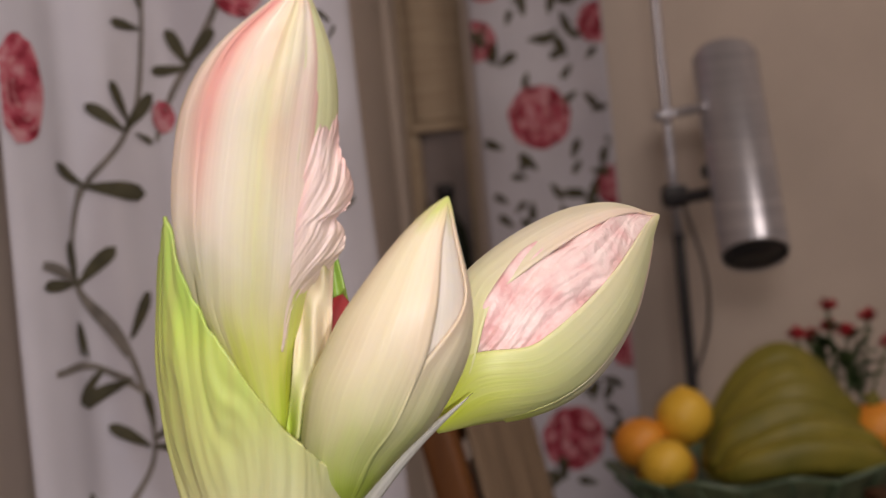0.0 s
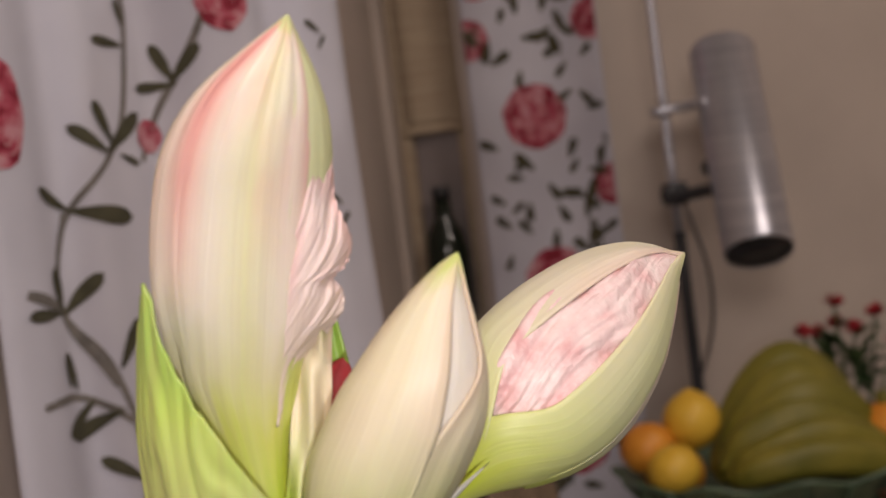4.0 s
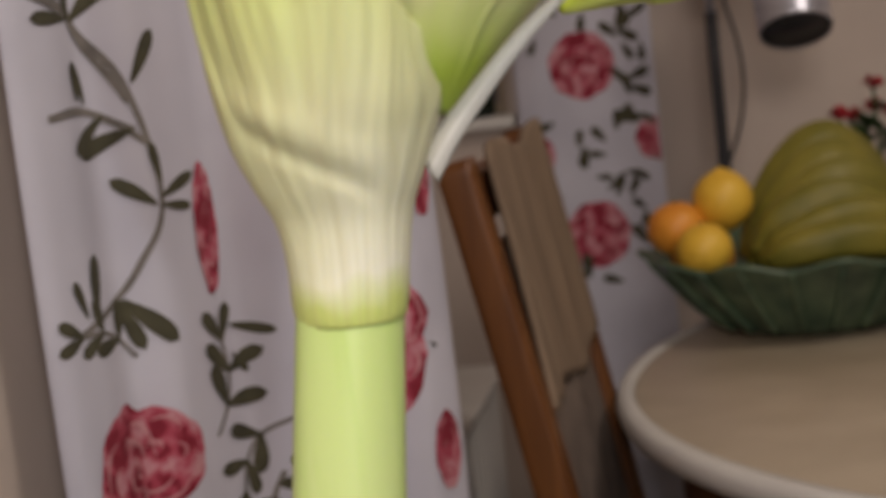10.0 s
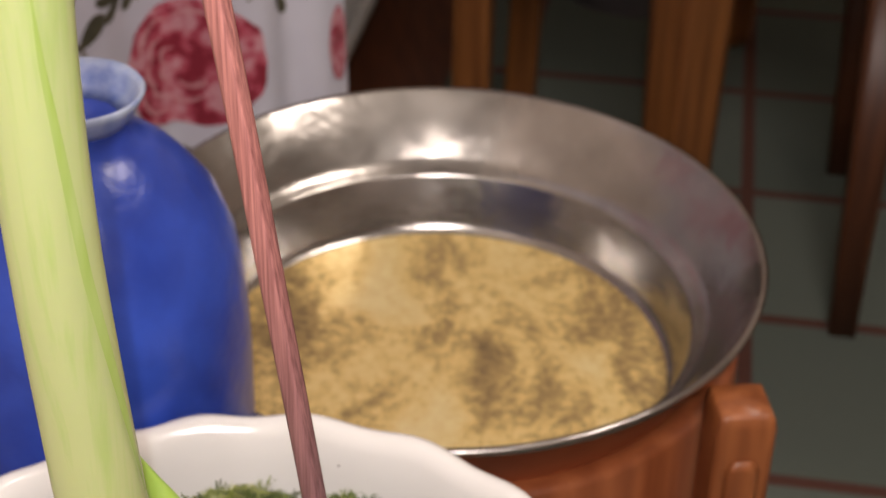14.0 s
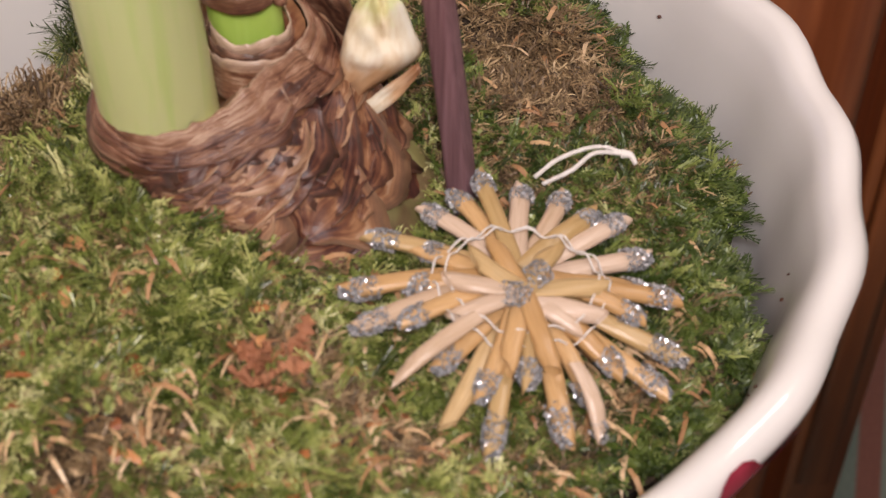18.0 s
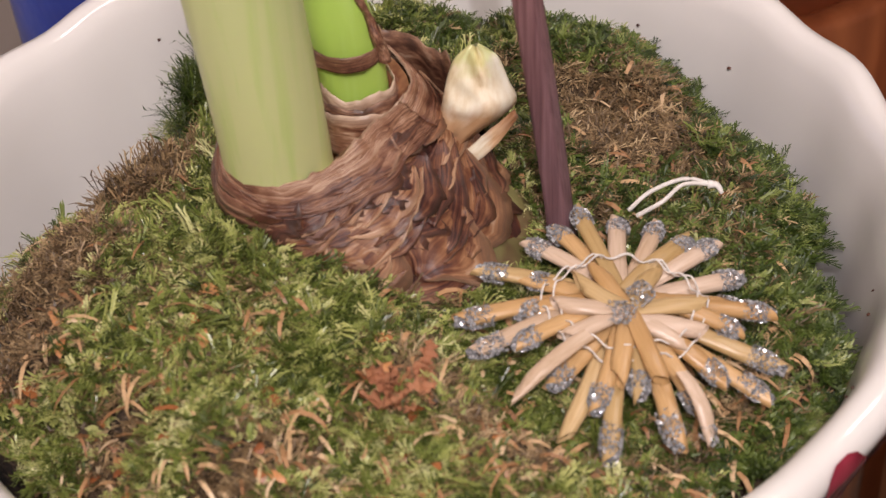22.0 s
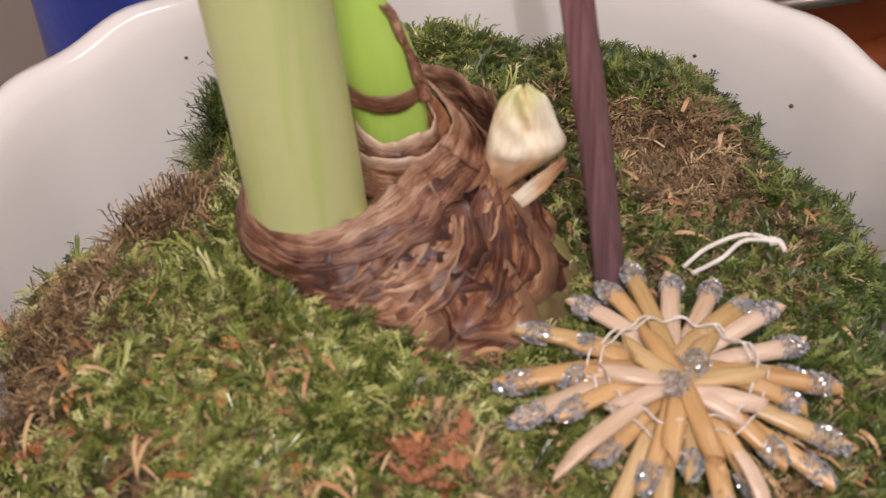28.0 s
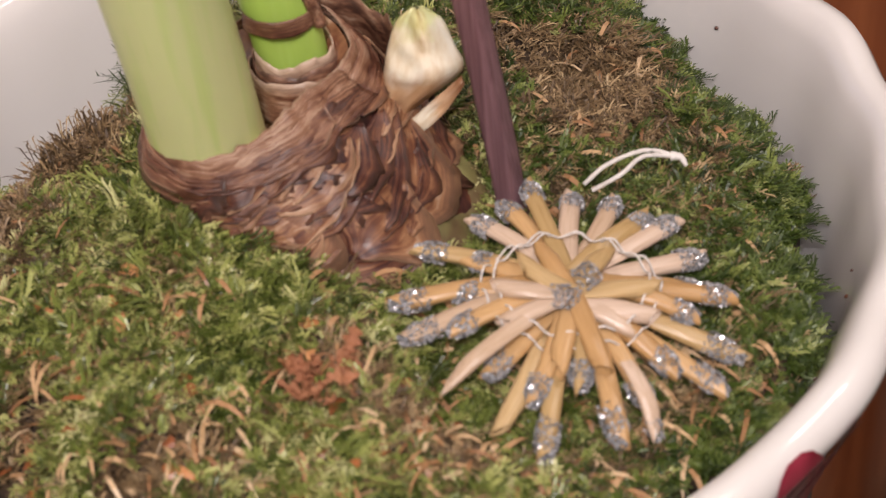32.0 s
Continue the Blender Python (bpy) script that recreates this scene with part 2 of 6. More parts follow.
def lathe(profile, segs=64, wave=None, cap=True):
    """Turns a profile of (radius, z) round z; wave(angle, k) scales the radius of row k."""
    def fn(u, v):
        k = v * (len(profile) - 1)
        i = min(int(k), len(profile) - 2)
        f = k - i
        r = profile[i][0] * (1 - f) + profile[i + 1][0] * f
        z = profile[i][1] * (1 - f) + profile[i + 1][1] * f
        a = math.tau * u
        if wave:
            r, z = wave(a, r, z)
        return r * math.cos(a), r * math.sin(a), z
    return sheet(fn, segs, len(profile) - 1, 0, True)


def spline(pts, n):
    """n + 1 points on a smooth curve through the given ones."""
    p = [np.array(q, float) for q in pts]
    p = [2 * p[0] - p[1]] + p + [2 * p[-1] - p[-2]]
    out = []
    for k in range(n + 1):
        s = k / n * (len(pts) - 1)
        i = min(int(s), len(pts) - 2)
        t = s - i
        a, b, c, d = p[i:i + 4]
        out.append(0.5 * (2 * b + (c - a) * t + (2 * a - 5 * b + 4 * c - d) * t * t + (3 * b - a - 3 * c + d) * t ** 3))
    return out


def loft(centres, shape, segs=24, cap=True, flip=None):
    """A tube along centres; shape(angle, share along) gives the radius."""
    bm = bmesh.new()
    rings = []
    n = len(centres)
    side = Vector(flip or (1, 0, 0))
    for k, c in enumerate(centres):
        c = Vector(c)
        d = (Vector(centres[min(k + 1, n - 1)]) - Vector(centres[max(k - 1, 0)])).normalized()
        e1 = (side - d * side.dot(d)).normalized()
        e2 = d.cross(e1)
        ring = []
        for i in range(segs):
            a = math.tau * i / segs
            r = shape(a, k / (n - 1))
            ring.append(bm.verts.new(c + e1 * (r * math.cos(a)) + e2 * (r * math.sin(a))))
        rings.append(ring)
    for a, b in zip(rings, rings[1:]):
        for i in range(segs):
            j = (i + 1) % segs
            bm.faces.new((a[i], a[j], b[j], b[i]))
    if cap:
        bm.faces.new(rings[0][::-1])
        bm.faces.new(rings[-1])
    return bm


def tube(pts, radius, n=16, segs=12, end=None):
    end = radius if end is None else end
    return loft(spline(pts, n), lambda a, v: radius + (end - radius) * v, segs)


def merge(*parts):
    """Pieces of one part, joined."""
    out = bmesh.new()
    for p in parts:
        me = bpy.data.meshes.new("piece")
        p.to_mesh(me)
        p.free()
        out.from_mesh(me)
        bpy.data.meshes.remove(me)
    return out


def bumpy(bm, scale, height, seed=0.0):
    """Pushes the points in and out by a smooth noise."""
    bm.normal_update()
    for v in bm.verts:
        v.co += v.normal * (height * noise.noise(v.co * scale + Vector((seed, seed * 2, seed * 3))))
    return bm


def smooth_step(a, b, x):
    t = min(max((x - a) / (b - a), 0), 1)
    return t * t * (3 - 2 * t)


# ---- the room ----
FLOOR_Z = -0.58
CEIL_Z = 1.80
WALL_A = Vector((-0.182, 0.63, 0))          # a point on the window-side wall
ALONG_A = Vector((0.25, 0.968, 0)).normalized()
OUT_A = Vector((0.968, -0.25, 0)).normalized()
CORNER = WALL_A + ALONG_A * 1.546
ALONG_B = Vector((0.968, -0.25, 0)).normalized()
OUT_B = Vector((-0.25, -0.968, 0)).normalized()


def frame_of(origin, along, out):
    """A pose whose x runs along a wall, y out of it into the room and z up."""
    m = Matrix((along, out, (0, 0, 1))).transposed().to_4x4()
    return Matrix.Translation(origin) @ m


FLOORWOOD = wood("floor_boards", (0.07, 0.022, 0.010), (0.15, 0.05, 0.022), 0.4, (30, 3, 30))
SIDE = frame_of(WALL_A, ALONG_A, OUT_A)
BACK = frame_of(CORNER, ALONG_B, OUT_B)

solo("floor", box(-1.2, -1.7, FLOOR_Z - 0.1, 2.6, 2.7, FLOOR_Z), FLOORWOOD, "red-brown wooden floor along the wall", "floor", kind="structure", smooth=False)
solo("ceiling", box(-1.2, -1.7, CEIL_Z, 2.6, 2.7, CEIL_Z + 0.1), PAINT, "plain white painted ceiling", "ceiling", kind="structure", smooth=False)
solo("wall_west", bake(box(-2.3, -0.12, FLOOR_Z, 1.546, 0, CEIL_Z), SIDE), PLASTER, "beige plastered wall beside the curtain", "wall", kind="structure", smooth=False)


def wall_back():
    """The far wall with a window opening through it."""
    x0, x1, z0, z1 = WIN
    return merge(box(-0.12, -0.12, FLOOR_Z, x0, 0, CEIL_Z), box(x1, -0.12, FLOOR_Z, 2.4, 0, CEIL_Z),
                 box(x0, -0.12, FLOOR_Z, x1, 0, z0), box(x0, -0.12, z1, x1, 0, CEIL_Z))


WIN = (0.012, 0.125, 0.42, 1.2)
solo("wall_north", bake(wall_back(), BACK), PLASTER, "beige plastered far wall behind the table", "wall", kind="structure", smooth=False)
solo("wall_south", box(-1.2, -1.62, FLOOR_Z, 2.6, -1.5, CEIL_Z), PLASTER, "plain beige wall", "wall", kind="structure", smooth=False)
solo("wall_east", box(2.4, -1.7, FLOOR_Z, 2.52, 2.7, CEIL_Z), PLASTER, "plain beige wall", "wall", kind="structure", smooth=False)

# a narrow window with a lowered blind
x0, x1, z0, z1 = WIN
window = tagged(new("window_1"), "narrow white-framed window with a lowered cream blind", "window", kind="structure")
window.matrix_world = BACK
part("window_frame", merge(box(x0, -0.09, z0, x0 + 0.02, -0.05, z1, 0.003), box(x1 - 0.02, -0.09, z0, x1, -0.05, z1, 0.003),
                           box(x0 + 0.02, -0.09, z0, x1 - 0.02, -0.05, z0 + 0.02, 0.003), box(x0 + 0.02, -0.09, z1 - 0.02, x1 - 0.02, -0.05, z1, 0.003)), BLIND, window, smooth=False)
part("pane", box(x0 + 0.02, -0.075, z0 + 0.02, x1 - 0.02, -0.07, z1 - 0.02), NIGHT, window, "grey frosted glass", smooth=False)
part("window_sill", box(x0 - 0.01, -0.115, z0 - 0.015, x1 + 0.01, 0.03, z0 + 0.003, 0.004), PAINT, window, smooth=False)
part("blind", bake(sheet(lambda u, v: (x0 + 0.015 + (x1 - x0 - 0.03) * u, -0.045 + 0.0015 * math.sin(60 * v), 0.745 + 0.44 * v), 4, 30, 0.002), Matrix.Identity(4)), BLIND, window, "lowered cream roller blind")
part("blind_bar", box(x0 + 0.012, -0.051, 0.733, x1 - 0.012, -0.039, 0.747, 0.003), BLIND, window)
bottle = thing("bottle", (0, 0, 0), "dark green glass bottle standing on the window sill", "bottle")
bottle.matrix_world = BACK @ Matrix.Translation((0.070, -0.022, z0 + 0.003))
part("bottle_body", lathe([(0, 0), (0.030, 0), (0.033, 0.005), (0.033, 0.12), (0.028, 0.15), (0.014, 0.175), (0.0125, 0.205), (0, 0.205)], 32), material("dark_glass", (0.012, 0.018, 0.012), 0.12), bottle)
part("cap", lathe([(0, 0.205), (0.0145, 0.205), (0.0145, 0.222), (0.012, 0.225), (0, 0.225)], 24), BLACKMETAL, bottle)


# ---- materials of the plant ----
def petal_material(name, base, body, tip, rib, flush, flush_amount, rough=0.42, stops=None, vein_depth=0.15):
    """Petal skin: a gradient from base to tip, a midrib, flushed edges and fine lengthwise veins."""
    m = material(name, body, rough)
    links = m.node_tree.links
    uv = node(m, "ShaderNodeTexCoord").outputs["UV"]
    sep = node(m, "ShaderNodeSeparateXYZ")
    links.new(uv, sep.inputs[0])
    wob = node(m, "ShaderNodeTexNoise", Scale=5.0, Detail=2.0)
    links.new(uv, wob.inputs["Vector"])
    along = node(m, "ShaderNodeMath")
    along.operation = "MULTIPLY_ADD"
    links.new(wob.outputs["Fac"], along.inputs[0])
    along.inputs[1].default_value = 0.16
    links.new(sep.outputs["Y"], along.inputs[2])
    base_col = ramp(m, along.outputs[0], stops or [(0.16, base), (0.36, tuple((a + 2 * b) / 3 for a, b in zip(base, body))), (0.54, body), (0.90, body), (1.0, tip)])
    across = node(m, "ShaderNodeMath")
    across.operation = "SUBTRACT"
    links.new(sep.outputs["X"], across.inputs[0])
    across.inputs[1].default_value = 0.5
    off = node(m, "ShaderNodeMath")
    off.operation = "ABSOLUTE"
    links.new(across.outputs[0], off.inputs[0])
    rib_f = ramp(m, off.outputs[0], [(0.0, (0.55, 0.55, 0.55)), (0.05, (0.40, 0.40, 0.40)), (0.24, (0, 0, 0))])
    edge_f = ramp(m, off.outputs[0], [(0.26, (0, 0, 0)), (0.44, (1, 1, 1))])
    vein = node(m, "ShaderNodeMapping")
    vein.inputs["Scale"].default_value = (46, 1.4, 1)
    links.new(uv, vein.inputs["Vector"])
    vn = node(m, "ShaderNodeTexNoise", Scale=1.0, Detail=4.0)
    links.new(vein.outputs[0], vn.inputs["Vector"])
    patch = node(m, "ShaderNodeTexNoise", Scale=3.2, Detail=3.0)
    links.new(uv, patch.inputs["Vector"])
    patch_f = ramp(m, patch.outputs["Fac"], [(0.44, (0, 0, 0)), (0.62, (1, 1, 1))])
    ends = ramp(m, sep.outputs["Y"], [(0.30, (0, 0, 0)), (0.55, (0.7, 0.7, 0.7)), (0.9, (1, 1, 1)), (0.98, (0, 0, 0))])

    def times(a, b):
        n = node(m, "ShaderNodeMath")
        n.operation = "MULTIPLY"
        links.new(a, n.inputs[0])
        if isinstance(b, float):
            n.inputs[1].default_value = b
        else:
            links.new(b, n.inputs[1])
        return n.outputs[0]

    def mixed(f, a, b):
        n = node(m, "ShaderNodeMix")
        n.data_type = "RGBA"
        links.new(f, n.inputs[0])
        links.new(a, n.inputs[6])
        if isinstance(b, tuple):
            n.inputs[7].default_value = (*b, 1)
        else:
            links.new(b, n.inputs[7])
        return n.outputs[2]

    col = mixed(rib_f, base_col, rib)
    col = mixed(times(times(edge_f, ends), flush_amount), col, flush)
    col = mixed(times(times(patch_f, ends), 0.35 * flush_amount), col, flush)
    vein_f = ramp(m, vn.outputs["Fac"], [(0.36, (vein_depth, vein_depth, vein_depth)), (0.60, (0, 0, 0))])
    col = mixed(vein_f, col, tuple(c * 0.72 for c in body[:1]) + tuple(c * 0.62 for c in body[1:]))
    links.new(col, bsdf(m).inputs["Base Color"])
    b = node(m, "ShaderNodeBump", Strength=0.22, Distance=0.0010)
    links.new(vn.outputs["Fac"], b.inputs["Height"])
    links.new(b.outputs["Normal"], bsdf(m).inputs["Normal"])
    s = bsdf(m)
    s.inputs["Subsurface Weight"].default_value = 0.12
    s.inputs["Subsurface Radius"].default_value = (0.004, 0.003, 0.0015)
    s.inputs["Subsurface Scale"].default_value = 1.0
    return m


TEPAL = petal_material("tepal_skin", (0.50, 0.56, 0.05), (0.78, 0.67, 0.56), (0.52, 0.58, 0.16), (0.64, 0.66, 0.24), (0.80, 0.30, 0.28), 1.0, 0.42,
                       [(0.13, (0.42, 0.54, 0.03)), (0.20, (0.58, 0.61, 0.12)), (0.28, (0.72, 0.66, 0.42)), (0.38, (0.80, 0.725, 0.60)), (0.97, (0.80, 0.69, 0.57)), (1.0, (0.62, 0.66, 0.30))])
TEPAL_PALE = petal_material("pale_tepal_skin", (0.42, 0.58, 0.05), (0.75, 0.675, 0.47), (0.54, 0.62, 0.18), (0.70, 0.62, 0.42), (0.76, 0.48, 0.41), 0.4)
TEPAL_GREEN = petal_material("green_tepal_skin", (0.54, 0.63, 0.04), (0.70, 0.72, 0.40), (0.66, 0.62, 0.34), (0.64, 0.68, 0.28), (0.76, 0.62, 0.50), 0.4)
TEPAL_WHITE = petal_material("white_tepal_skin", (0.66, 0.64, 0.34), (0.82, 0.76, 0.66), (0.66, 0.66, 0.36), (0.80, 0.74, 0.62), (0.80, 0.58, 0.52), 0.35)
TEPAL_BLUSH = petal_material("blush_tepal_skin", (0.56, 0.63, 0.13), (0.76, 0.715, 0.53), (0.72, 0.60, 0.42), (0.74, 0.70, 0.50), (0.80, 0.50, 0.47), 0.5)
RUFFLEPINK = petal_material("ruffled_petal_skin", (0.78, 0.66, 0.56), (0.82, 0.66, 0.60), (0.78, 0.52, 0.48), (0.84, 0.70, 0.64), (0.80, 0.50, 0.47), 0.8, vein_depth=0.3)
PINK = noisy(material("pink_petal", (0.75, 0.42, 0.45), 0.4), [(0.35, (0.74, 0.42, 0.42)), (0.50, (0.82, 0.60, 0.59)), (0.70, (0.87, 0.75, 0.72))], 90, 4, (1, 1, 1), 0.6, 260, 0.002)
BRACT = petal_material("spathe_skin", (0.70, 0.66, 0.46), (0.58, 0.60, 0.24), (0.26, 0.46, 0.07), (0.52, 0.58, 0.16), (0.34, 0.50, 0.08), 0.5, 0.4,
                       [(0.105, (0.50, 0.58, 0.16)), (0.165, (0.78, 0.76, 0.60)), (0.45, (0.72, 0.71, 0.42)), (0.64, (0.60, 0.66, 0.24)), (0.84, (0.42, 0.58, 0.10)), (1.0, (0.22, 0.44, 0.06))], 0.34)
BRACTDRY = noisy(material("papery_bract", (0.7, 0.68, 0.6), 0.6), [(0.3, (0.6, 0.57, 0.5)), (0.7, (0.76, 0.74, 0.68))], 40, 4, (1, 1, 0.2), 0.3)


def stem_material(name, low, high, streak):
    m = material(name, low, 0.38)
    links = m.node_tree.links
    v = coords(m, (1, 1, 1))
    sep = node(m, "ShaderNodeSeparateXYZ")
    links.new(v, sep.inputs[0])
    rise = node(m, "ShaderNodeMapRange")
    rise.inputs["From Min"].default_value, rise.inputs["From Max"].default_value = 0.0, 0.5
    links.new(sep.outputs["Z"], rise.inputs["Value"])
    c = ramp(m, rise.outputs[0], [(0.0, low), (0.35, tuple((a + b) / 2 for a, b in zip(low, high))), (0.9, high), (1.0, tuple(0.6 * a + 0.4 * b for a, b in zip(high, streak)))])
    n = node(m, "ShaderNodeTexNoise", Scale=1.0, Detail=4.0)
    links.new(coords(m, (240, 240, 7)), n.inputs["Vector"])
    f = ramp(m, n.outputs["Fac"], [(0.50, (0, 0, 0)), (0.70, (0.55, 0.55, 0.55))])
    mix = node(m, "ShaderNodeMix")
    mix.data_type = "RGBA"
    links.new(f, mix.inputs[0])
    links.new(c, mix.inputs[6])
    mix.inputs[7].default_value = (*streak, 1)
    links.new(mix.outputs[2], bsdf(m).inputs["Base Color"])
    b = node(m, "ShaderNodeBump", Strength=0.12, Distance=0.001)
    links.new(n.outputs["Fac"], b.inputs["Height"])
    links.new(b.outputs["Normal"], bsdf(m).inputs["Normal"])
    s = bsdf(m)
    s.inputs["Subsurface Weight"].default_value = 0.1
    s.inputs["Subsurface Radius"].default_value = (0.003, 0.004, 0.001)
    return m


STEM = stem_material("stem_skin", (0.58, 0.62, 0.29), (0.54, 0.64, 0.25), (0.42, 0.58, 0.14))
SHOOT = stem_material("shoot_skin", (0.38, 0.55, 0.10), (0.28, 0.48, 0.06), (0.42, 0.60, 0.14))
def husk(name, stops, scale, turn, wobble, edge="", pale=(0.50, 0.33, 0.20), blotch=0.55):
    """Dry skin with fibres and torn layers that follow the sheet; the rim of a layer is paler."""
    m = material(name, stops[1][1], 0.42)
    links = m.node_tree.links
    uv = node(m, "ShaderNodeTexCoord").outputs["UV"]
    w = node(m, "ShaderNodeTexNoise", Scale=wobble, Detail=2.0)
    links.new(uv, w.inputs["Vector"])
    add = node(m, "ShaderNodeMixRGB")
    add.blend_type = "ADD"
    add.inputs[0].default_value = 0.14 / wobble
    links.new(uv, add.inputs[1])
    links.new(w.outputs["Color"], add.inputs[2])
    rot = node(m, "ShaderNodeMapping")
    rot.inputs["Rotation"].default_value = (0, 0, radians(turn))
    links.new(add.outputs[0], rot.inputs["Vector"])
    mp = node(m, "ShaderNodeMapping")
    mp.inputs["Scale"].default_value = scale
    links.new(rot.outputs[0], mp.inputs["Vector"])
    n = node(m, "ShaderNodeTexNoise", Scale=1.0, Detail=6.0, Roughness=0.6)
    links.new(mp.outputs[0], n.inputs["Vector"])
    info = node(m, "ShaderNodeObjectInfo")
    shift = node(m, "ShaderNodeMath")
    shift.operation = "MULTIPLY_ADD"
    links.new(info.outputs["Random"], shift.inputs[0])
    shift.inputs[1].default_value = 0.18 if edge else 0.0
    soft = node(m, "ShaderNodeMath")
    soft.operation = "MULTIPLY_ADD"
    links.new(n.outputs["Fac"], soft.inputs[0])
    soft.inputs[1].default_value, soft.inputs[2].default_value = (0.85, 0.085) if edge else (1.0, 0.0)
    links.new(soft.outputs[0], shift.inputs[2])
    level = node(m, "ShaderNodeMath")
    level.operation = "MULTIPLY_ADD"
    spots = node(m, "ShaderNodeTexNoise", Scale=115.0, Detail=3.0, Roughness=0.55)
    links.new(coords(m), spots.inputs["Vector"])
    links.new(spots.outputs["Fac"], level.inputs[0])
    level.inputs[1].default_value = blotch
    links.new(shift.outputs[0], level.inputs[2])
    drop = node(m, "ShaderNodeMath")
    drop.operation = "SUBTRACT"
    links.new(level.outputs[0], drop.inputs[0])
    drop.inputs[1].default_value = 0.5 * blotch + (0.075 if edge else 0.0)
    col = ramp(m, drop.outputs[0], stops)
    gloss = node(m, "ShaderNodeMapRange")
    links.new(spots.outputs["Fac"], gloss.inputs["Value"])
    gloss.inputs["From Min"].default_value, gloss.inputs["From Max"].default_value = 0.35, 0.65
    gloss.inputs["To Min"].default_value, gloss.inputs["To Max"].default_value = 0.28, 0.55
    links.new(gloss.outputs[0], bsdf(m).inputs["Roughness"])
    if edge:
        sep = node(m, "ShaderNodeSeparateXYZ")
        links.new(uv, sep.inputs[0])
        f = ramp(m, sep.outputs[edge], [(0.0, (0, 0, 0)), (0.72, (0, 0, 0)), (0.95, (0.55, 0.55, 0.55)), (1.0, (0.8, 0.8, 0.8))])
        some = ramp(m, info.outputs["Random"], [(0.35, (0.12, 0.12, 0.12)), (0.9, (1, 1, 1))])
        part_of = node(m, "ShaderNodeMath")
        part_of.operation = "MULTIPLY"
        links.new(f, part_of.inputs[0])
        links.new(some, part_of.inputs[1])
        mix = node(m, "ShaderNodeMix")
        mix.data_type = "RGBA"
        links.new(part_of.outputs[0], mix.inputs[0])
        links.new(col, mix.inputs[6])
        mix.inputs[7].default_value = (*pale, 1)
        col = mix.outputs[2]
    links.new(col, bsdf(m).inputs["Base Color"])
    b = node(m, "ShaderNodeBump", Strength=0.28, Distance=0.0010)
    links.new(n.outputs["Fac"], b.inputs["Height"])
    links.new(b.outputs["Normal"], bsdf(m).inputs["Normal"])
    return m


DRY = [(0.33, (0.026, 0.009, 0.009)), (0.43, (0.082, 0.026, 0.018)), (0.53, (0.185, 0.072, 0.034)), (0.64, (0.36, 0.180, 0.085)), (0.78, (0.62, 0.45, 0.31))]
HUSK = husk("bulb_husk", [(p, tuple(0.8 * q for q in c)) for p, c in DRY], (30, 210, 1), -33, 30.0)
HUSKFLAKE = husk("husk_flake_skin", [(p + 0.02, tuple(0.86 * q for q in c)) for p, c in DRY], (11, 0.9, 1), 4, 5.0, "X")
HUSKEDGE = husk("dry_husk_layers", [(0.36, (0.05, 0.018, 0.012)), (0.46, (0.13, 0.052, 0.030)), (0.58, (0.27, 0.14, 0.080)), (0.74, (0.52, 0.37, 0.26))], (9, 16, 1), 0, 8.0, "Y", (0.62, 0.48, 0.36))
SHEATH = husk("dry_sheath", [(0.32, (0.46, 0.33, 0.18)), (0.42, (0.62, 0.52, 0.32)), (0.56, (0.72, 0.65, 0.46)), (0.70, (0.79, 0.74, 0.60))], (4, 1.4, 1), 10, 7.0, blotch=0.15)


def tip_skin():
    """A drying scale: brown at the foot, papery white in the middle, green at the top."""
    m = husk("scale_tip_skin", [(0.32, (0.50, 0.36, 0.21)), (0.42, (0.66, 0.55, 0.38)), (0.56, (0.78, 0.72, 0.58)), (0.70, (0.84, 0.80, 0.70))], (3, 1.6, 1), 12, 6.0, blotch=0.3)
    links = m.node_tree.links
    skin = bsdf(m).inputs["Base Color"].links[0].from_socket
    sep = node(m, "ShaderNodeSeparateXYZ")
    links.new(node(m, "ShaderNodeTexCoord").outputs["UV"], sep.inputs[0])
    n = node(m, "ShaderNodeTexNoise", Scale=140.0, Detail=3.0)
    links.new(coords(m), n.inputs["Vector"])
    along = node(m, "ShaderNodeMath")
    along.operation = "MULTIPLY_ADD"
    links.new(n.outputs["Fac"], along.inputs[0])
    along.inputs[1].default_value = 0.35
    links.new(sep.outputs["Y"], along.inputs[2])
    tint = ramp(m, along.outputs[0], [(0.22, (0.36, 0.19, 0.11)), (0.50, (0.72, 0.52, 0.38)), (0.66, (1, 1, 1)), (0.92, (1, 1, 0.96)), (1.06, (0.86, 0.95, 0.62))])
    mul = node(m, "ShaderNodeMixRGB")
    mul.blend_type = "MULTIPLY"
    mul.inputs[0].default_value = 1.0
    links.new(skin, mul.inputs[1])
    links.new(tint, mul.inputs[2])
    links.new(mul.outputs[0], bsdf(m).inputs["Base Color"])
    return m


TIPSKIN = tip_skin()
PATCH = husk("bare_bulb_skin", [(0.36, (0.16, 0.075, 0.035)), (0.46, (0.28, 0.20, 0.08)), (0.56, (0.38, 0.34, 0.14)), (0.70, (0.50, 0.44, 0.24))], (4, 2, 1), 30, 5.0)
GREENSCALE = noisy(material("green_bulb_skin", (0.25, 0.27, 0.08), 0.5), [(0.36, (0.13, 0.085, 0.040)), (0.50, (0.21, 0.19, 0.07)), (0.7, (0.34, 0.32, 0.13))], 60, 4, (1, 1, 0.4), bump=0.2)


# ---- the amaryllis ----
amaryllis = thing("amaryllis", (0, 0, 0), "budding amaryllis with a tall pale green stem and a brown bulb", "plant")


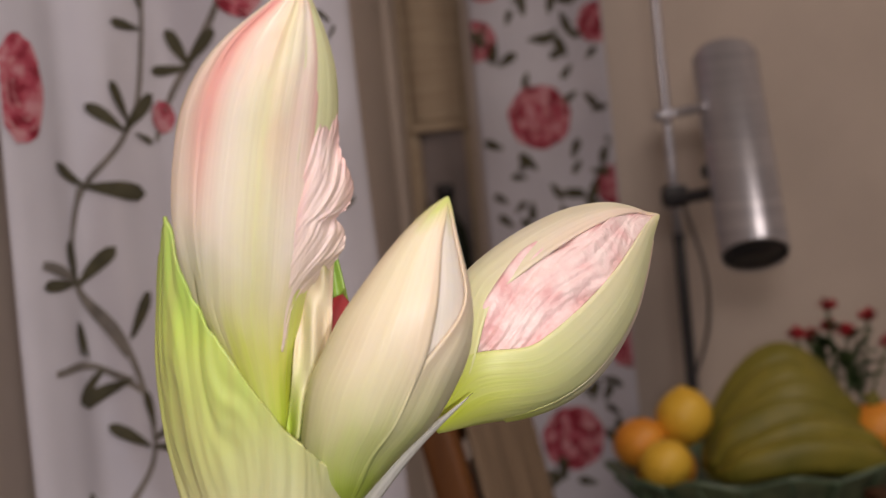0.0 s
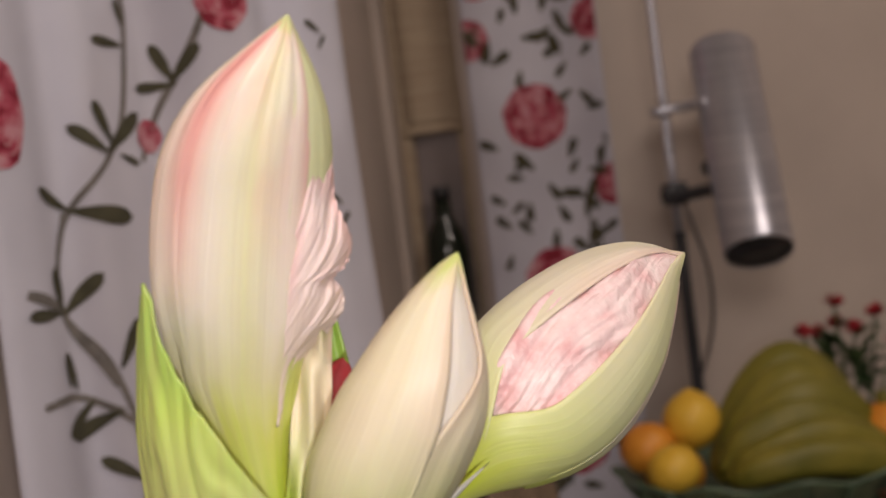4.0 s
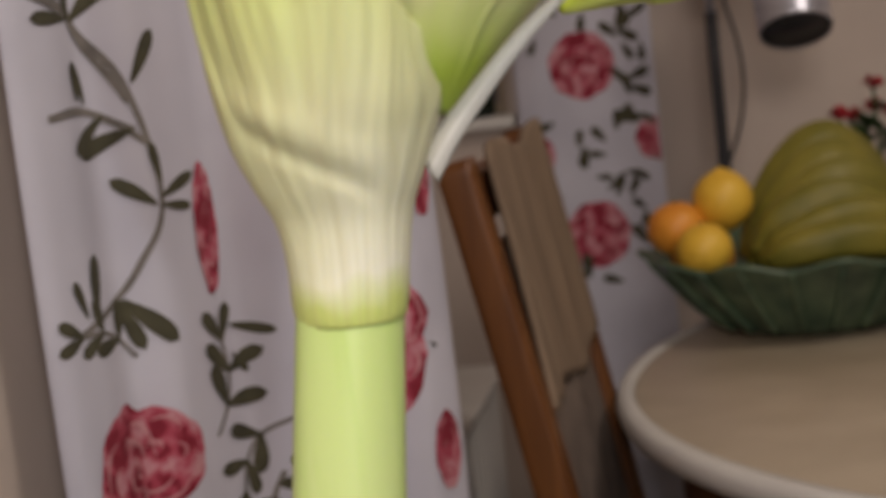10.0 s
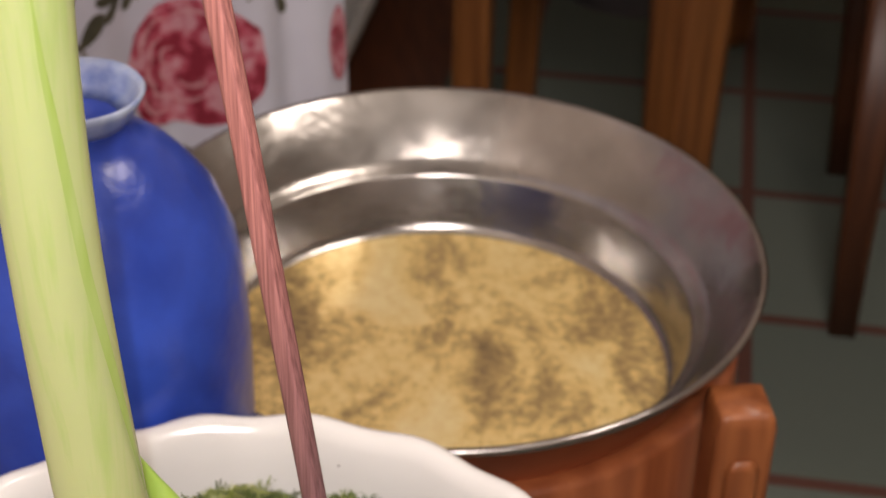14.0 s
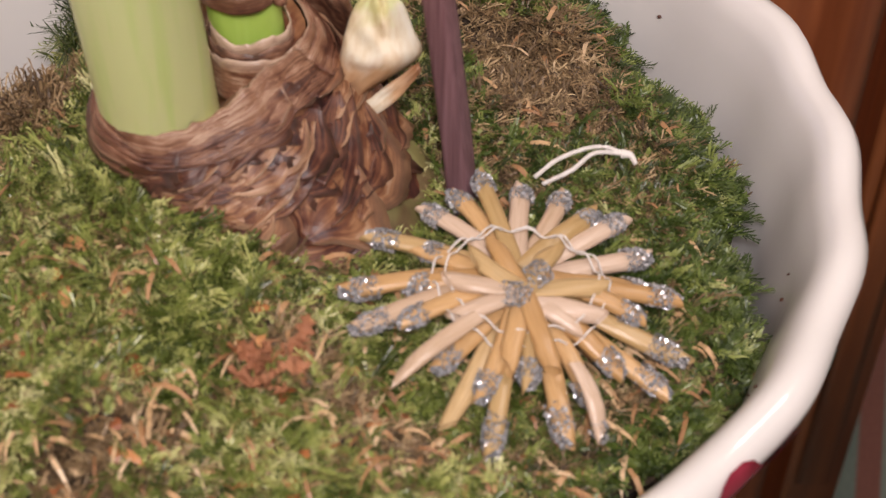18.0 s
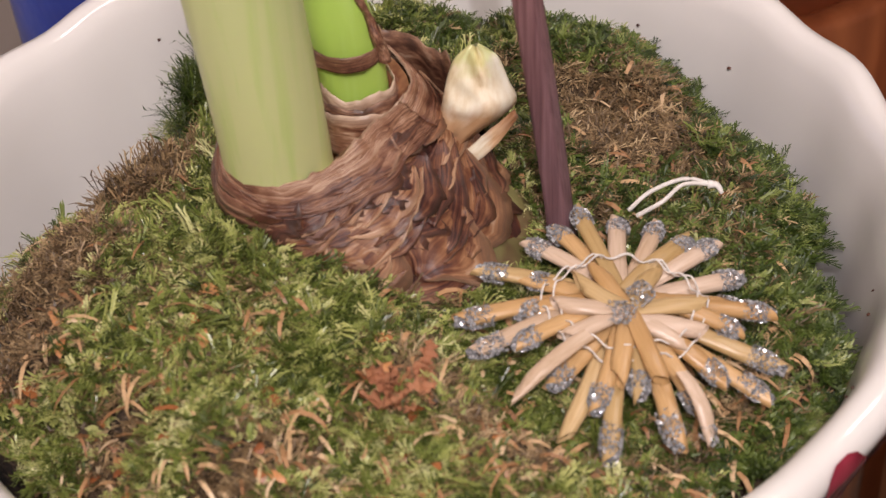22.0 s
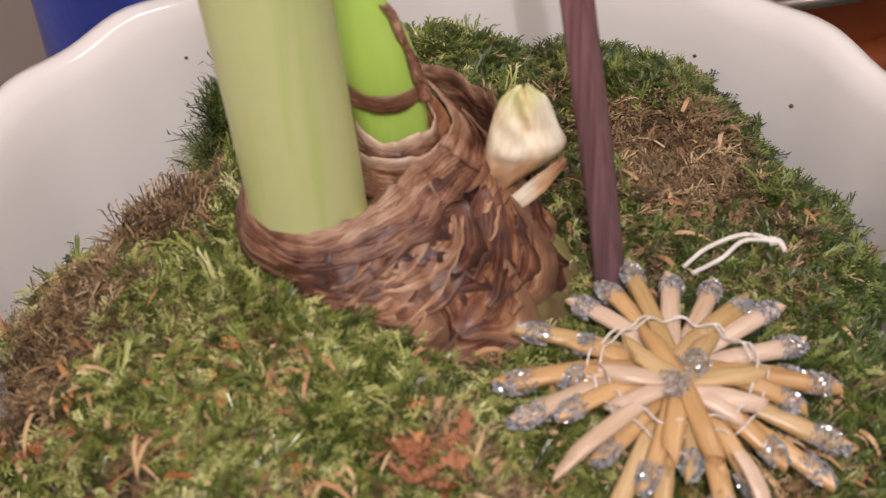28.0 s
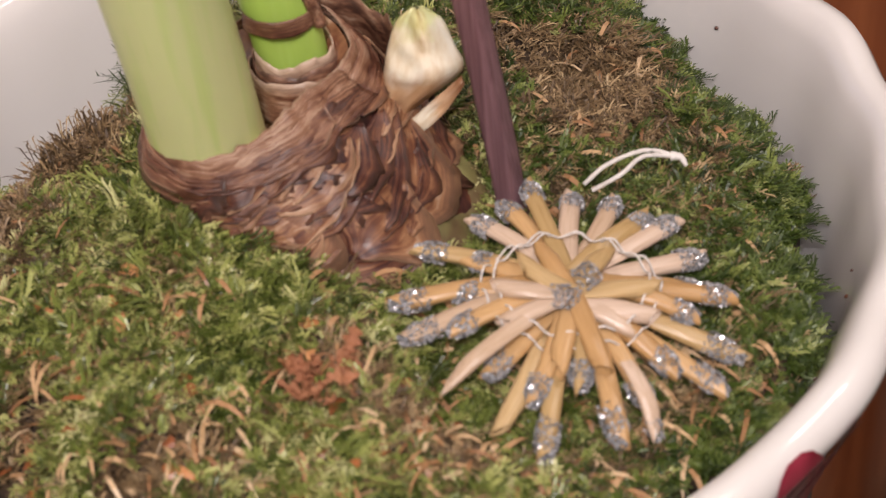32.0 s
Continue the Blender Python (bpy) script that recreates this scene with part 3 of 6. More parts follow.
# rows of a bud, foot to point: middle x y z, then half its breadth as x and z
BUD_TALL = (
    (0.0222, -0.0325, 0.5440, 0.0030, 0.0000), (0.0198, -0.0360, 0.5690, 0.0078, 0.0002), (0.0180, -0.0390, 0.5887, 0.0141, -0.0010),
    (0.0186, -0.0420, 0.5999, 0.0169, -0.0017), (0.0197, -0.0450, 0.6109, 0.0191, -0.0023), (0.0217, -0.0480, 0.6227, 0.0203, -0.0024),
    (0.0242, -0.0515, 0.6343, 0.0205, -0.0024), (0.0268, -0.0560, 0.6441, 0.0197, -0.0023), (0.0297, -0.0610, 0.6530, 0.0171, -0.0019),
    (0.0326, -0.0660, 0.6602, 0.0129, -0.0014), (0.0366, -0.0710, 0.6667, 0.0068, -0.0011), (0.0393, -0.0755, 0.6712, 0.0022, -0.0005), (0.0404, -0.0780, 0.6736, 0.0003, 0.0))
BUD_SHORT = (
    (0.0378, -0.0340, 0.5325, 0.0016, -0.0006), (0.0393, -0.0410, 0.5417, 0.0084, -0.0003), (0.0420, -0.0460, 0.5506, 0.0127, -0.0017),
    (0.0475, -0.0505, 0.5597, 0.0166, -0.0022), (0.0517, -0.0540, 0.5686, 0.0183, -0.0024), (0.0561, -0.0575, 0.5773, 0.0181, -0.0023),
    (0.0592, -0.0605, 0.5853, 0.0165, -0.0021), (0.0619, -0.0630, 0.5924, 0.0139, -0.0017), (0.0645, -0.0655, 0.6002, 0.0102, -0.0013),
    (0.0673, -0.0680, 0.6079, 0.0060, -0.0007), (0.0698, -0.0695, 0.6131, 0.0029, -0.0003), (0.0719, -0.0700, 0.6165, 0.0003, 0.0))
BUD_OPEN = (
    (0.0667, -0.0160, 0.5506, 0.0010, -0.0015), (0.0746, -0.0100, 0.5591, 0.0055, -0.0090), (0.0830, -0.0050, 0.5663, 0.0096, -0.0160),
    (0.0932, -0.0010, 0.5729, 0.0115, -0.0202), (0.1044, 0.0030, 0.5792, 0.0110, -0.0216), (0.1152, 0.0080, 0.5857, 0.0100, -0.0202),
    (0.1248, 0.0120, 0.5922, 0.0082, -0.0168), (0.1335, 0.0160, 0.5985, 0.0053, -0.0112), (0.1397, 0.0190, 0.6028, 0.0030, -0.0053),
    (0.1439, 0.0210, 0.6040, 0.0013, -0.0018), (0.1466, 0.0220, 0.6048, 0.0002, -0.0002))


def bud_point(fine, v, deg, lift=0.0):
    """A point on a bud's skin: v from foot to point, deg round it (0 towards the viewer, 90 its right side)."""
    k = v * (len(fine) - 1)
    i = min(int(k), len(fine) - 2)
    r = fine[i] + (fine[i + 1] - fine[i]) * (k - i)
    side = Vector((r[3], 0, r[4]))
    size = max(side.length, 1e-5)
    a = math.radians(deg)
    return Vector(r[:3]) + (side * math.sin(a) + Vector((0, -1, 0)) * size * math.cos(a)) * (1 + lift / size)


def tepal(rows, a0, a1, lift, foot=0.0, tip=1.0, edge=0.0, crease=0.0, seed=0.0, thick=0.0006):
    """One petal of a bud from angle a0 to a1, with a lifted edge and shallow lengthwise creases."""
    fine = spline(rows, 90)

    def fn(u, v):
        w = foot + (tip - foot) * v
        lo, hi = (a0(w) if callable(a0) else a0), (a1(w) if callable(a1) else a1)
        full = math.sin(math.pi * min(max(w, 0.0), 1.0)) ** 0.5
        q = lift * (0.35 + 0.65 * math.sin(math.pi * u)) + edge * (abs(2 * u - 1) ** 5)
        q += crease * (noise.noise(Vector((9 * u + seed, 1.6 * w, seed))) + 0.5 * noise.noise(Vector((26 * u + seed, 3.4 * w, 3 + seed))))
        return bud_point(fine, w, lo + (hi - lo) * u, q * full)
    return sheet(fn, 40, 64, thick)


def bud(petals, label):
    first = None
    for name, bm, mat, lab in petals:
        ob = part(name, bm, mat, first or amaryllis, lab)
        if first is None:
            first = ob
            ob["label"] = label
    return first


# the crumpled margin of the tall bud: its outer edge, x and z
RUFFLE = spline([(0.0330, 0.5800, 0), (0.0355, 0.5942, 0), (0.0406, 0.6003, 0), (0.0447, 0.6052, 0), (0.0455, 0.6100, 0), (0.0437, 0.6138, 0), (0.0470, 0.6165, 0),
                 (0.0489, 0.6217, 0), (0.0477, 0.6271, 0), (0.0463, 0.6324, 0), (0.0466, 0.6390, 0), (0.0462, 0.6460, 0)], 90)
TALL = spline(BUD_TALL, 90)


def ruffle(u, v):
    """Soft pleats that fan out from under the front petal."""
    i = min(int(v * 90), 89)
    c = RUFFLE[i] + (RUFFLE[i + 1] - RUFFLE[i]) * (v * 90 - i)
    w = float(np.interp(c[1], [r[2] for r in TALL], np.linspace(0, 1, 91)))
    inner = bud_point(TALL, w, 40, 0.0002)
    outer = Vector((c[0], inner.y + 0.012, c[1]))
    p = inner.lerp(outer, u * smooth_step(0.0, 0.16, v) ** 0.7)
    slant = 4.0 * u
    ridge = 1.0 - 2.2 * abs(noise.noise(Vector((8.5 * v - slant, 1.3 * u, 1.0))))
    fine = 1.0 - 2.2 * abs(noise.noise(Vector((21 * v - 2.2 * slant, 2.0 * u, 4.0))))
    swell = math.sin(math.pi * (0.05 + 0.9 * v))
    p.y -= 0.0040 * math.sin(math.pi * min(u, 0.98)) * swell + (0.0032 * ridge + 0.0010 * fine) * (0.15 + 0.85 * u) * swell
    p.x += 0.0004 * fine * u * swell
    return p


bud([
    ("bud", tepal(BUD_TALL, 80, 280, -0.0006), TEPAL, ""),
    ("tepal", tepal(BUD_TALL, 28, 150, 0.0005, 0, 1, 0.0002, 0.0004, 5), TEPAL_GREEN, ""),
    ("tepal", tepal(BUD_TALL, -165, -34, 0.0003, 0, 0.992, 0.0, 0.0010, 2), TEPAL, ""),
    ("tepal", tepal(BUD_TALL, lambda w: -42 - 20 * (1 - smooth_step(0.0, 0.5, w)), lambda w: 66 - 10 * smooth_step(0.2, 0.5, w) * (1 - smooth_step(0.55, 0.8, w)), 0.0008, 0, 1, -0.0003, 0.0006, 1), TEPAL, "cream petal with a crumpled pink margin"),
    ("ruffled_margin", sheet(ruffle, 44, 240, 0.0003), RUFFLEPINK, "crumpled pale pink petal margin"),
], "tall cream bud flushed with pink")

bud([
    ("bud", tepal(BUD_SHORT, 90, 290, -0.0003), TEPAL_PALE, ""),
    ("inner_tepal", tepal(BUD_SHORT, -10, 75, -0.0008, 0, 0.985, 0, 0.0002, 7), TEPAL_WHITE, "white inner petal between the outer ones"),
    ("tepal", tepal(BUD_SHORT, lambda w: 16 + 44 * smooth_step(0.40, 0.68, w) * (1 - 0.3 * smooth_step(0.8, 1, w)), 150, 0.0005, 0, 1, 0.0006, 0.0005, 8), TEPAL_PALE, "pale petal touched with pink"),
    ("tepal", tepal(BUD_SHORT, -150, lambda w: 19 + 9 * (1 - smooth_step(0, 0.3, w)) + 12 * smooth_step(0.75, 1, w), 0.0012, 0, 1, 0.0006, 0.0006, 9), TEPAL_PALE, ""),
], "short closed cream bud with a green point")


def gape(w):
    """How far the half-opened bud's outer petals stand apart."""
    return smooth_step(0.12, 0.34, w) * (1 - smooth_step(0.84, 0.97, w))


OPEN = spline(BUD_OPEN, 90)


def crumple(u, v):
    """Inner petals pressed together in the gap, in long wrinkles."""
    w = 0.10 + 0.83 * v
    q = Vector((4.2 * u + 1.3 * noise.noise(Vector((2 * u, 3 * v, 5))), 1.5 * v + 0.6 * u, 0.3))
    fold = 0.0030 * abs(noise.noise(q * 1.7)) + 0.0017 * abs(noise.noise(q * 4.1)) + 0.0006 * noise.noise(q * 9)
    return bud_point(OPEN, w, -78 + 116 * u, (fold - 0.0022 - 0.0030 * (1 - smooth_step(0.0, 0.3, v))) * math.sin(math.pi * (0.1 + 0.85 * w)))


bud([
    ("bud", tepal(BUD_OPEN, 100, 280, -0.0003), TEPAL_GREEN, ""),
    ("tepal", tepal(BUD_OPEN, lambda w: -30 + 36 * gape(w), 150, 0.0008, 0, 1, 0.0002, 0.0005, 11), TEPAL_GREEN, "yellow-green lower petal"),
    ("tepal", tepal(BUD_OPEN, -165, lambda w: -8 - 32 * gape(w), 0.0007, 0, 1, 0.0004, 0.0006, 12), TEPAL_BLUSH, "cream upper petal with a blushing edge"),
    ("inner_petal", sheet(crumple, 90, 120, 0.0004), PINK, "crinkled pink inner petal"),
    ("tepal", tepal(BUD_OPEN, 62, 128, 0.0016, 0.16, 0.80, 0.0002, 0.0006, 13), TEPAL_BLUSH, "pale folded edge under the bud"),
], "half-opened cream and green bud showing pink")

STEM_GIRTH = ((0.0, 0.0144), (0.25, 0.0142), (0.375, 0.0130), (0.5, 0.0126), (0.75, 0.0124), (0.875, 0.0118), (1.0, 0.0108))
part("stem", loft(spline([(0.0015, 0.0125, -0.03), (0.0, 0.0085, 0.02), (-0.0036, 0.003, 0.09), (-0.0058, -0.0075, 0.18), (-0.0048, -0.0130, 0.25), (-0.0008, -0.0175, 0.315), (0.0046, -0.021, 0.385), (0.0102, -0.0235, 0.445), (0.0168, -0.024, 0.499)], 80),
                  lambda a, v: float(np.interp(v, [g[0] for g in STEM_GIRTH], [g[1] for g in STEM_GIRTH])) * (1 + 0.02 * math.cos(2 * a) + 0.012 * math.cos(5 * a + 1)), 48), STEM, amaryllis)

STREAK = noisy(material("green_stem_streak", (0.38, 0.54, 0.09), 0.4), [(0.3, (0.38, 0.53, 0.09)), (0.7, (0.48, 0.60, 0.19))], 160, 3, (1, 1, 0.1))
STEM_LINE = ((-0.03, 0.0015, 0.0125, 0.0144), (0.02, 0.0, 0.0085, 0.0142), (0.09, -0.0036, 0.003, 0.0141), (0.18, -0.0058, -0.0075, 0.0129), (0.25, -0.0048, -0.0130, 0.0126), (0.315, -0.0008, -0.0175, 0.0125), (0.385, 0.0046, -0.021, 0.0124))


def streak(z0, z1, a0, a1, width):
    """A greener streak in the skin of the stem."""
    def fn(u, v):
        z = z0 + (z1 - z0) * v
        c = [float(np.interp(z, [s[0] for s in STEM_LINE], [s[k] for s in STEM_LINE])) for k in (1, 2, 3)]
        w = width * math.sin(math.pi * min(max(v, 0.02), 0.98)) ** 0.6
        a = math.radians(a0 + (a1 - a0) * v) + (u - 0.5) * w / 0.014
        r = c[2] * (1 + 0.02 * math.cos(2 * a) + 0.012 * math.cos(5 * a + 1)) + 0.0007
        return c[0] + r * math.cos(a), c[1] + r * math.sin(a), z
    return sheet(fn, 8, 40)


part("stem_streak", streak(0.308, 0.348, -70, -74, 0.0095), STREAK, amaryllis, "bright green blotch on the stem")
part("stem_streak", streak(0.085, 0.270, -12, -74, 0.0036), STREAK, amaryllis, "bright green streak down the stem")

RIM_OF_BRACT = ((0, 0.538), (60, 0.545), (110, 0.552), (140, 0.575), (172, 0.605), (200, 0.6185), (222, 0.603), (248, 0.586), (270, 0.570), (292, 0.557), (326, 0.545), (360, 0.538))
BRACT_ROWS = ((0.4925, 0.0166, -0.0240, 0.0110), (0.4945, 0.0166, -0.0240, 0.0116), (0.498, 0.0168, -0.0240, 0.0121), (0.505, 0.0172, -0.0245, 0.0126), (0.514, 0.0174, -0.0258, 0.0140), (0.522, 0.0172, -0.0280, 0.0172), (0.530, 0.0172, -0.0305, 0.0202),
              (0.540, 0.0180, -0.0345, 0.0228), (0.560, 0.0188, -0.0410, 0.0262), (0.580, 0.0205, -0.0480, 0.0274), (0.600, 0.0215, -0.0525, 0.0256), (0.6185, 0.0185, -0.0570, 0.0195))


def interp(rows, x, k):
    return float(np.interp(x, [r[0] for r in rows], [r[k] for r in rows]))


BRACT_FINE = spline(BRACT_ROWS, 150)
RIM_FINE = spline(RIM_OF_BRACT, 180)


def bract(u, v):
    deg = 360 * u
    top = interp(RIM_FINE, deg, 1)
    z = 0.4925 + (top - 0.4925) * v
    a = math.radians(deg)
    r = interp(BRACT_FINE, z, 3)
    skew = a + 7.5 * (z - 0.53) + 0.25 * noise.noise(Vector((2.2 * a, 26 * z, 1)))
    r *= 1 + smooth_step(0.505, 0.55, z) * (0.016 * math.sin(11 * skew) + 0.011 * math.sin(23 * skew + 1) + 0.006 * math.sin(47 * skew)) + 0.004 * math.sin(29 * a + 60 * z) + 0.012 * math.sin(5 * a + 90 * z) * smooth_step(0.49, 0.51, z)
    line = z - 0.5290 + 0.0105 * (a - 4.30)
    front = smooth_step(3.5, 4.0, a) * (1 - smooth_step(4.9, 5.3, a))
    r *= 1 - 0.06 * front * math.exp(-((line + 0.0012) / 0.0024) ** 2) + 0.050 * front * math.exp(-((line - 0.0042) / 0.0042) ** 2)
    return interp(BRACT_FINE, z, 1) + r * math.cos(a), interp(BRACT_FINE, z, 2) + r * math.sin(a), z


spathe = part("spathe", sheet(bract, 260, 100, 0.0008, True, lambda u, v: (u, (interp(RIM_FINE, 360 * u, 1) - 0.4925) * v / 0.126)), BRACT, amaryllis, "split pale green spathe with a darker tip")


def back_bract(u, v):
    p = spline([(0.0355, -0.027, 0.5225), (0.0420, -0.030, 0.5320), (0.058, -0.030, 0.5485), (0.0775, -0.029, 0.5630)], 12)
    k = v * 12
    i = min(int(k), 11)
    c = Vector(p[i]).lerp(Vector(p[i + 1]), k - i)
    w = 0.0060 * (1 - v ** 2) * (u - 0.5)
    return c.x + w * 0.5, c.y + abs(w) * 0.8 - 0.002, c.z - w * 0.9 - 0.0015


part("dry_bract", sheet(back_bract, 6, 20, 0.0004), BRACTDRY, amaryllis, "thin white papery bract")
part("small_bud", loft(spline([(0.0350, -0.027, 0.562), (0.0405, -0.029, 0.5820), (0.0440, -0.029, 0.5925)], 14), lambda a, v: 0.0058 * math.sin(math.pi * min(0.2 + 0.8 * v, 1)) ** 0.6 + 1e-4, 18), REDPETAL, amaryllis, "small red inner bud")
part("small_leaf", sheet(lambda u, v: (0.0450 + (u - 0.5) * 0.0065 * math.sin(math.pi * (0.25 + 0.72 * v)) ** 0.7 - 0.003 * v, -0.024 - abs(u - 0.5) * 0.003 - 0.003 * v, 0.550 + 0.056 * v), 6, 14, 0.0006), SHOOT, amaryllis, "slim green leaf between the buds")
FOLD = spline([(0.0275, -0.0440, 0.555), (0.0315, -0.0450, 0.570), (0.0350, -0.0455, 0.584), (0.0378, -0.0460, 0.596), (0.0400, -0.0480, 0.606)], 30)


def fold(u, v):
    """The rolled edge of an inner petal, hanging in soft pleats beside the tall bud."""
    c = FOLD[min(int(round(v * 30)), 30)]
    w = 0.0085 * math.sin(math.pi * (0.18 + 0.72 * v)) ** 0.7
    return c[0] + w * (u - 0.5), c[1] - 0.0022 * math.cos(7 * (u - 0.5)) + 0.0012 * math.sin(9 * u + 14 * v), c[2] - 0.15 * w * (u - 0.5)


part("folded_petal", sheet(fold, 16, 30, 0.0005), TEPAL_PALE, amaryllis, "pale pleated inner petal edge")
part("bract_thread", tube([(0.031, -0.050, 0.545), (0.036, -0.053, 0.555), (0.0335, -0.056, 0.570), (0.037, -0.055, 0.578)], 0.0009, 14, 8, 0.0004), BRACTDRY, amaryllis, "thin pale twisted thread")

# ---- bulb ----
BULB_ROWS = ((-0.105, 0.034, 0.016, 0.028), (-0.075, 0.033, 0.016, 0.040), (-0.050, 0.031, 0.016, 0.0430), (-0.032, 0.029, 0.017, 0.0405))
NECK = [(-0.0132, 0.012, 0.0045), (-0.0102, 0.0015, 0.0030), (0.0016, -0.0035, 0.0010), (0.0168, 0.0015, 0.0050), (0.0265, 0.011, 0.0085), (0.0345, 0.021, 0.0080), (0.037, 0.032, 0.0095), (0.027, 0.044, 0.012), (0.008, 0.040, 0.010), (-0.010, 0.028, 0.008)]
MID = Vector((0.012, 0.020, 0))
loop = [Vector(p) for p in spline(NECK[-2:] + NECK + NECK[:2], 130)][15:125]
neck_by_angle = sorted((math.atan2(p.y - MID.y, p.x - MID.x) % math.tau, math.hypot(p.x - MID.x, p.y - MID.y), p.z) for p in loop)
NECK_A = [n[0] for n in neck_by_angle]


def neck_point(u, out=0.0, rise=0.0):
    """The rim of the bulb's neck, round the stem and the shoot."""
    a = math.tau * (u % 1.0)
    r = float(np.interp(a, NECK_A, [n[1] for n in neck_by_angle], period=math.tau)) + out
    return Vector((MID.x + r * math.cos(a), MID.y + r * math.sin(a), float(np.interp(a, NECK_A, [n[2] for n in neck_by_angle], period=math.tau)) + rise))


def bulb_point(u, v, lift=0.0):
    a = math.tau * u
    z = -0.105 + 0.073 * min(v / 0.62, 1.0)
    q = Vector((math.cos(a) * 3, math.sin(a) * 3, v * 4))
    r = interp(BULB_ROWS, z, 3) + lift + 0.0022 * noise.noise(q) + 0.0010 * noise.noise(q * 3.1)
    p = Vector((interp(BULB_ROWS, z, 1) + r * math.cos(a), interp(BULB_ROWS, z, 2) + r * math.sin(a), z))
    if v > 0.62:
        t = (v - 0.62) / 0.38
        top = neck_point(u, lift)
        p = Vector((*p.xy.lerp(top.xy, t ** 0.85), p.z + (top.z - p.z) * t)) + Vector((0, 0, (0.003 + lift) * math.sin(math.pi * t)))
        p.z += 0.0012 * noise.noise(Vector((u * 40 - v * 9, v * 14, 2))) * math.sin(math.pi * t)
    return p


bulb = part("bulb", sheet(bulb_point, 130, 70, 0.0, True, lambda u, v: (0.24 * u, 0.11 * v)), HUSK, amaryllis, "brown papery bulb with flaking husks")
part("neck_inside", sheet(lambda u, v: Vector((MID.x, MID.y + 0.002, -0.012)).lerp(neck_point(u, -0.0004, 0.0), 1 - v * 0.97 if v > 0 else 1.0), 90, 12, 0, True), HUSKFLAKE, bulb, "dark inside of the bulb's neck")


def neck_layer(k, u0, u1, drop, seed):
    """One of the thin dry skins that stand round the neck."""
    def fn(u, v):
        uu = u0 + (u1 - u0) * u
        a = math.tau * uu
        n = noise.noise(Vector((math.cos(a) * 2.4 + seed, math.sin(a) * 2.4, seed * 1.7)))
        n2 = noise.noise(Vector((math.cos(a) * 11 + seed, math.sin(a) * 11, seed)))
        low = bulb_point(uu, 0.955 - 0.012 * k - 0.02 * n, 0.0006 + 0.0003 * k)
        top = neck_point(uu, 0.0003 + 0.0009 * k + 0.0005 * n, -drop + 0.0018 * n + 0.0016 * n2)
        return low.lerp(top, v) + Vector((0, 0, 0.0020 * math.sin(math.pi * v)))
    return sheet(fn, 110, 8, 0.0003)


for k in range(8):
    part("husk_layer", neck_layer(0.7 * k, 0.0, 1.0, -0.0016 + 0.0017 * k, 1.3 + 2.1 * k), HUSKEDGE, bulb)


def collar(cx, cy, r0, z0, h, lean, seed, a0=0.0, a1=360.0):
    """A ragged dry skin standing round a neck of the bulb."""
    def fn(u, v):
        a = math.radians(a0 + (a1 - a0) * u)
        n = noise.noise(Vector((math.cos(a) * 1.6 + seed, math.sin(a) * 1.6, seed * 1.7)))
        n2 = noise.noise(Vector((math.cos(a) * 6 + seed, math.sin(a) * 6, seed)))
        r = r0 + lean * (1 - v) + 0.0008 * n
        return cx + r * math.cos(a), cy + r * math.sin(a) * 0.97, z0 + h * (1 + 0.14 * n + 0.05 * n2) * v
    return sheet(fn, 90, 8, 0.0003)


for k in range(3):
    part("husk_layer", collar(0.0232, 0.0305, 0.0102 + 0.0011 * k, -0.006, 0.0170 - 0.0024 * k, 0.0015, 9.1 + 1.9 * k), HUSKEDGE, bulb)
for k in range(4):
    part("husk_layer", collar(0.0255, 0.026 + 0.001 * k, 0.0232 + 0.0016 * k, -0.024, 0.0370 - 0.004 * k, 0.007, 21.0 + 2.3 * k, 12, 130), HUSKFLAKE if k % 2 else HUSKEDGE, bulb)


def flake(uc, vc, du, dv, width, lift, seed):
    """A torn strip of husk lying aslant over the bulb, one edge lifted."""
    def fn(u, v):
        n = noise.noise(Vector((v * 2.2, seed, 0.3))) + 0.3 * noise.noise(Vector((v * 9, seed, 1.3)))
        w = width * (0.8 + 0.9 * n) * min(1, 2.5 * v + 0.2, 2.5 * (1 - v) + 0.05)
        uu, vv = uc + du * (v - 0.5) + 0.42 * w * (u - 0.5), vc + dv * (v - 0.5) - w * (u - 0.5)
        return bulb_point(uu, min(max(vv, 0.2), 0.985), 0.0009 + lift * u ** 1.5 + 0.0006 * noise.noise(Vector((u * 3, v * 5, seed))))
    return sheet(fn, 6, 18, 0.00025)


rng = random.Random(5)
for k in range(150):
    uc, vc = rng.uniform(0.48, 1.04), rng.uniform(0.38, 0.95)
    if uc > 0.84 and vc < 0.70:
        continue
    slant = rng.uniform(0.35, 1.0)
    s = rng.uniform(0.05, 0.17)
    narrow = k % 37 == 5
    part("husk_flake", flake(uc, max(vc, 0.62) if narrow else vc, 0.4 * s if narrow else s, 0.9 * s * slant, 0.028 if narrow else rng.choice((0.03, 0.05, 0.08, 0.15)) * rng.uniform(0.8, 1.3), rng.uniform(0.0002, 0.0013), k * 3.7), SHEATH if narrow else HUSKFLAKE, bulb)
part("green_patch", sheet(lambda u, v: bulb_point(0.855 + 0.20 * u, 0.20 + (0.50 + 0.04 * math.sin(9 * u)) * v, 0.0034 * math.sin(math.pi * u) ** 0.6 * math.sin(math.pi * v) ** 0.5 - 0.0012), 30, 26, 0.0004), GREENSCALE, bulb, "bare green patch of bulb skin")
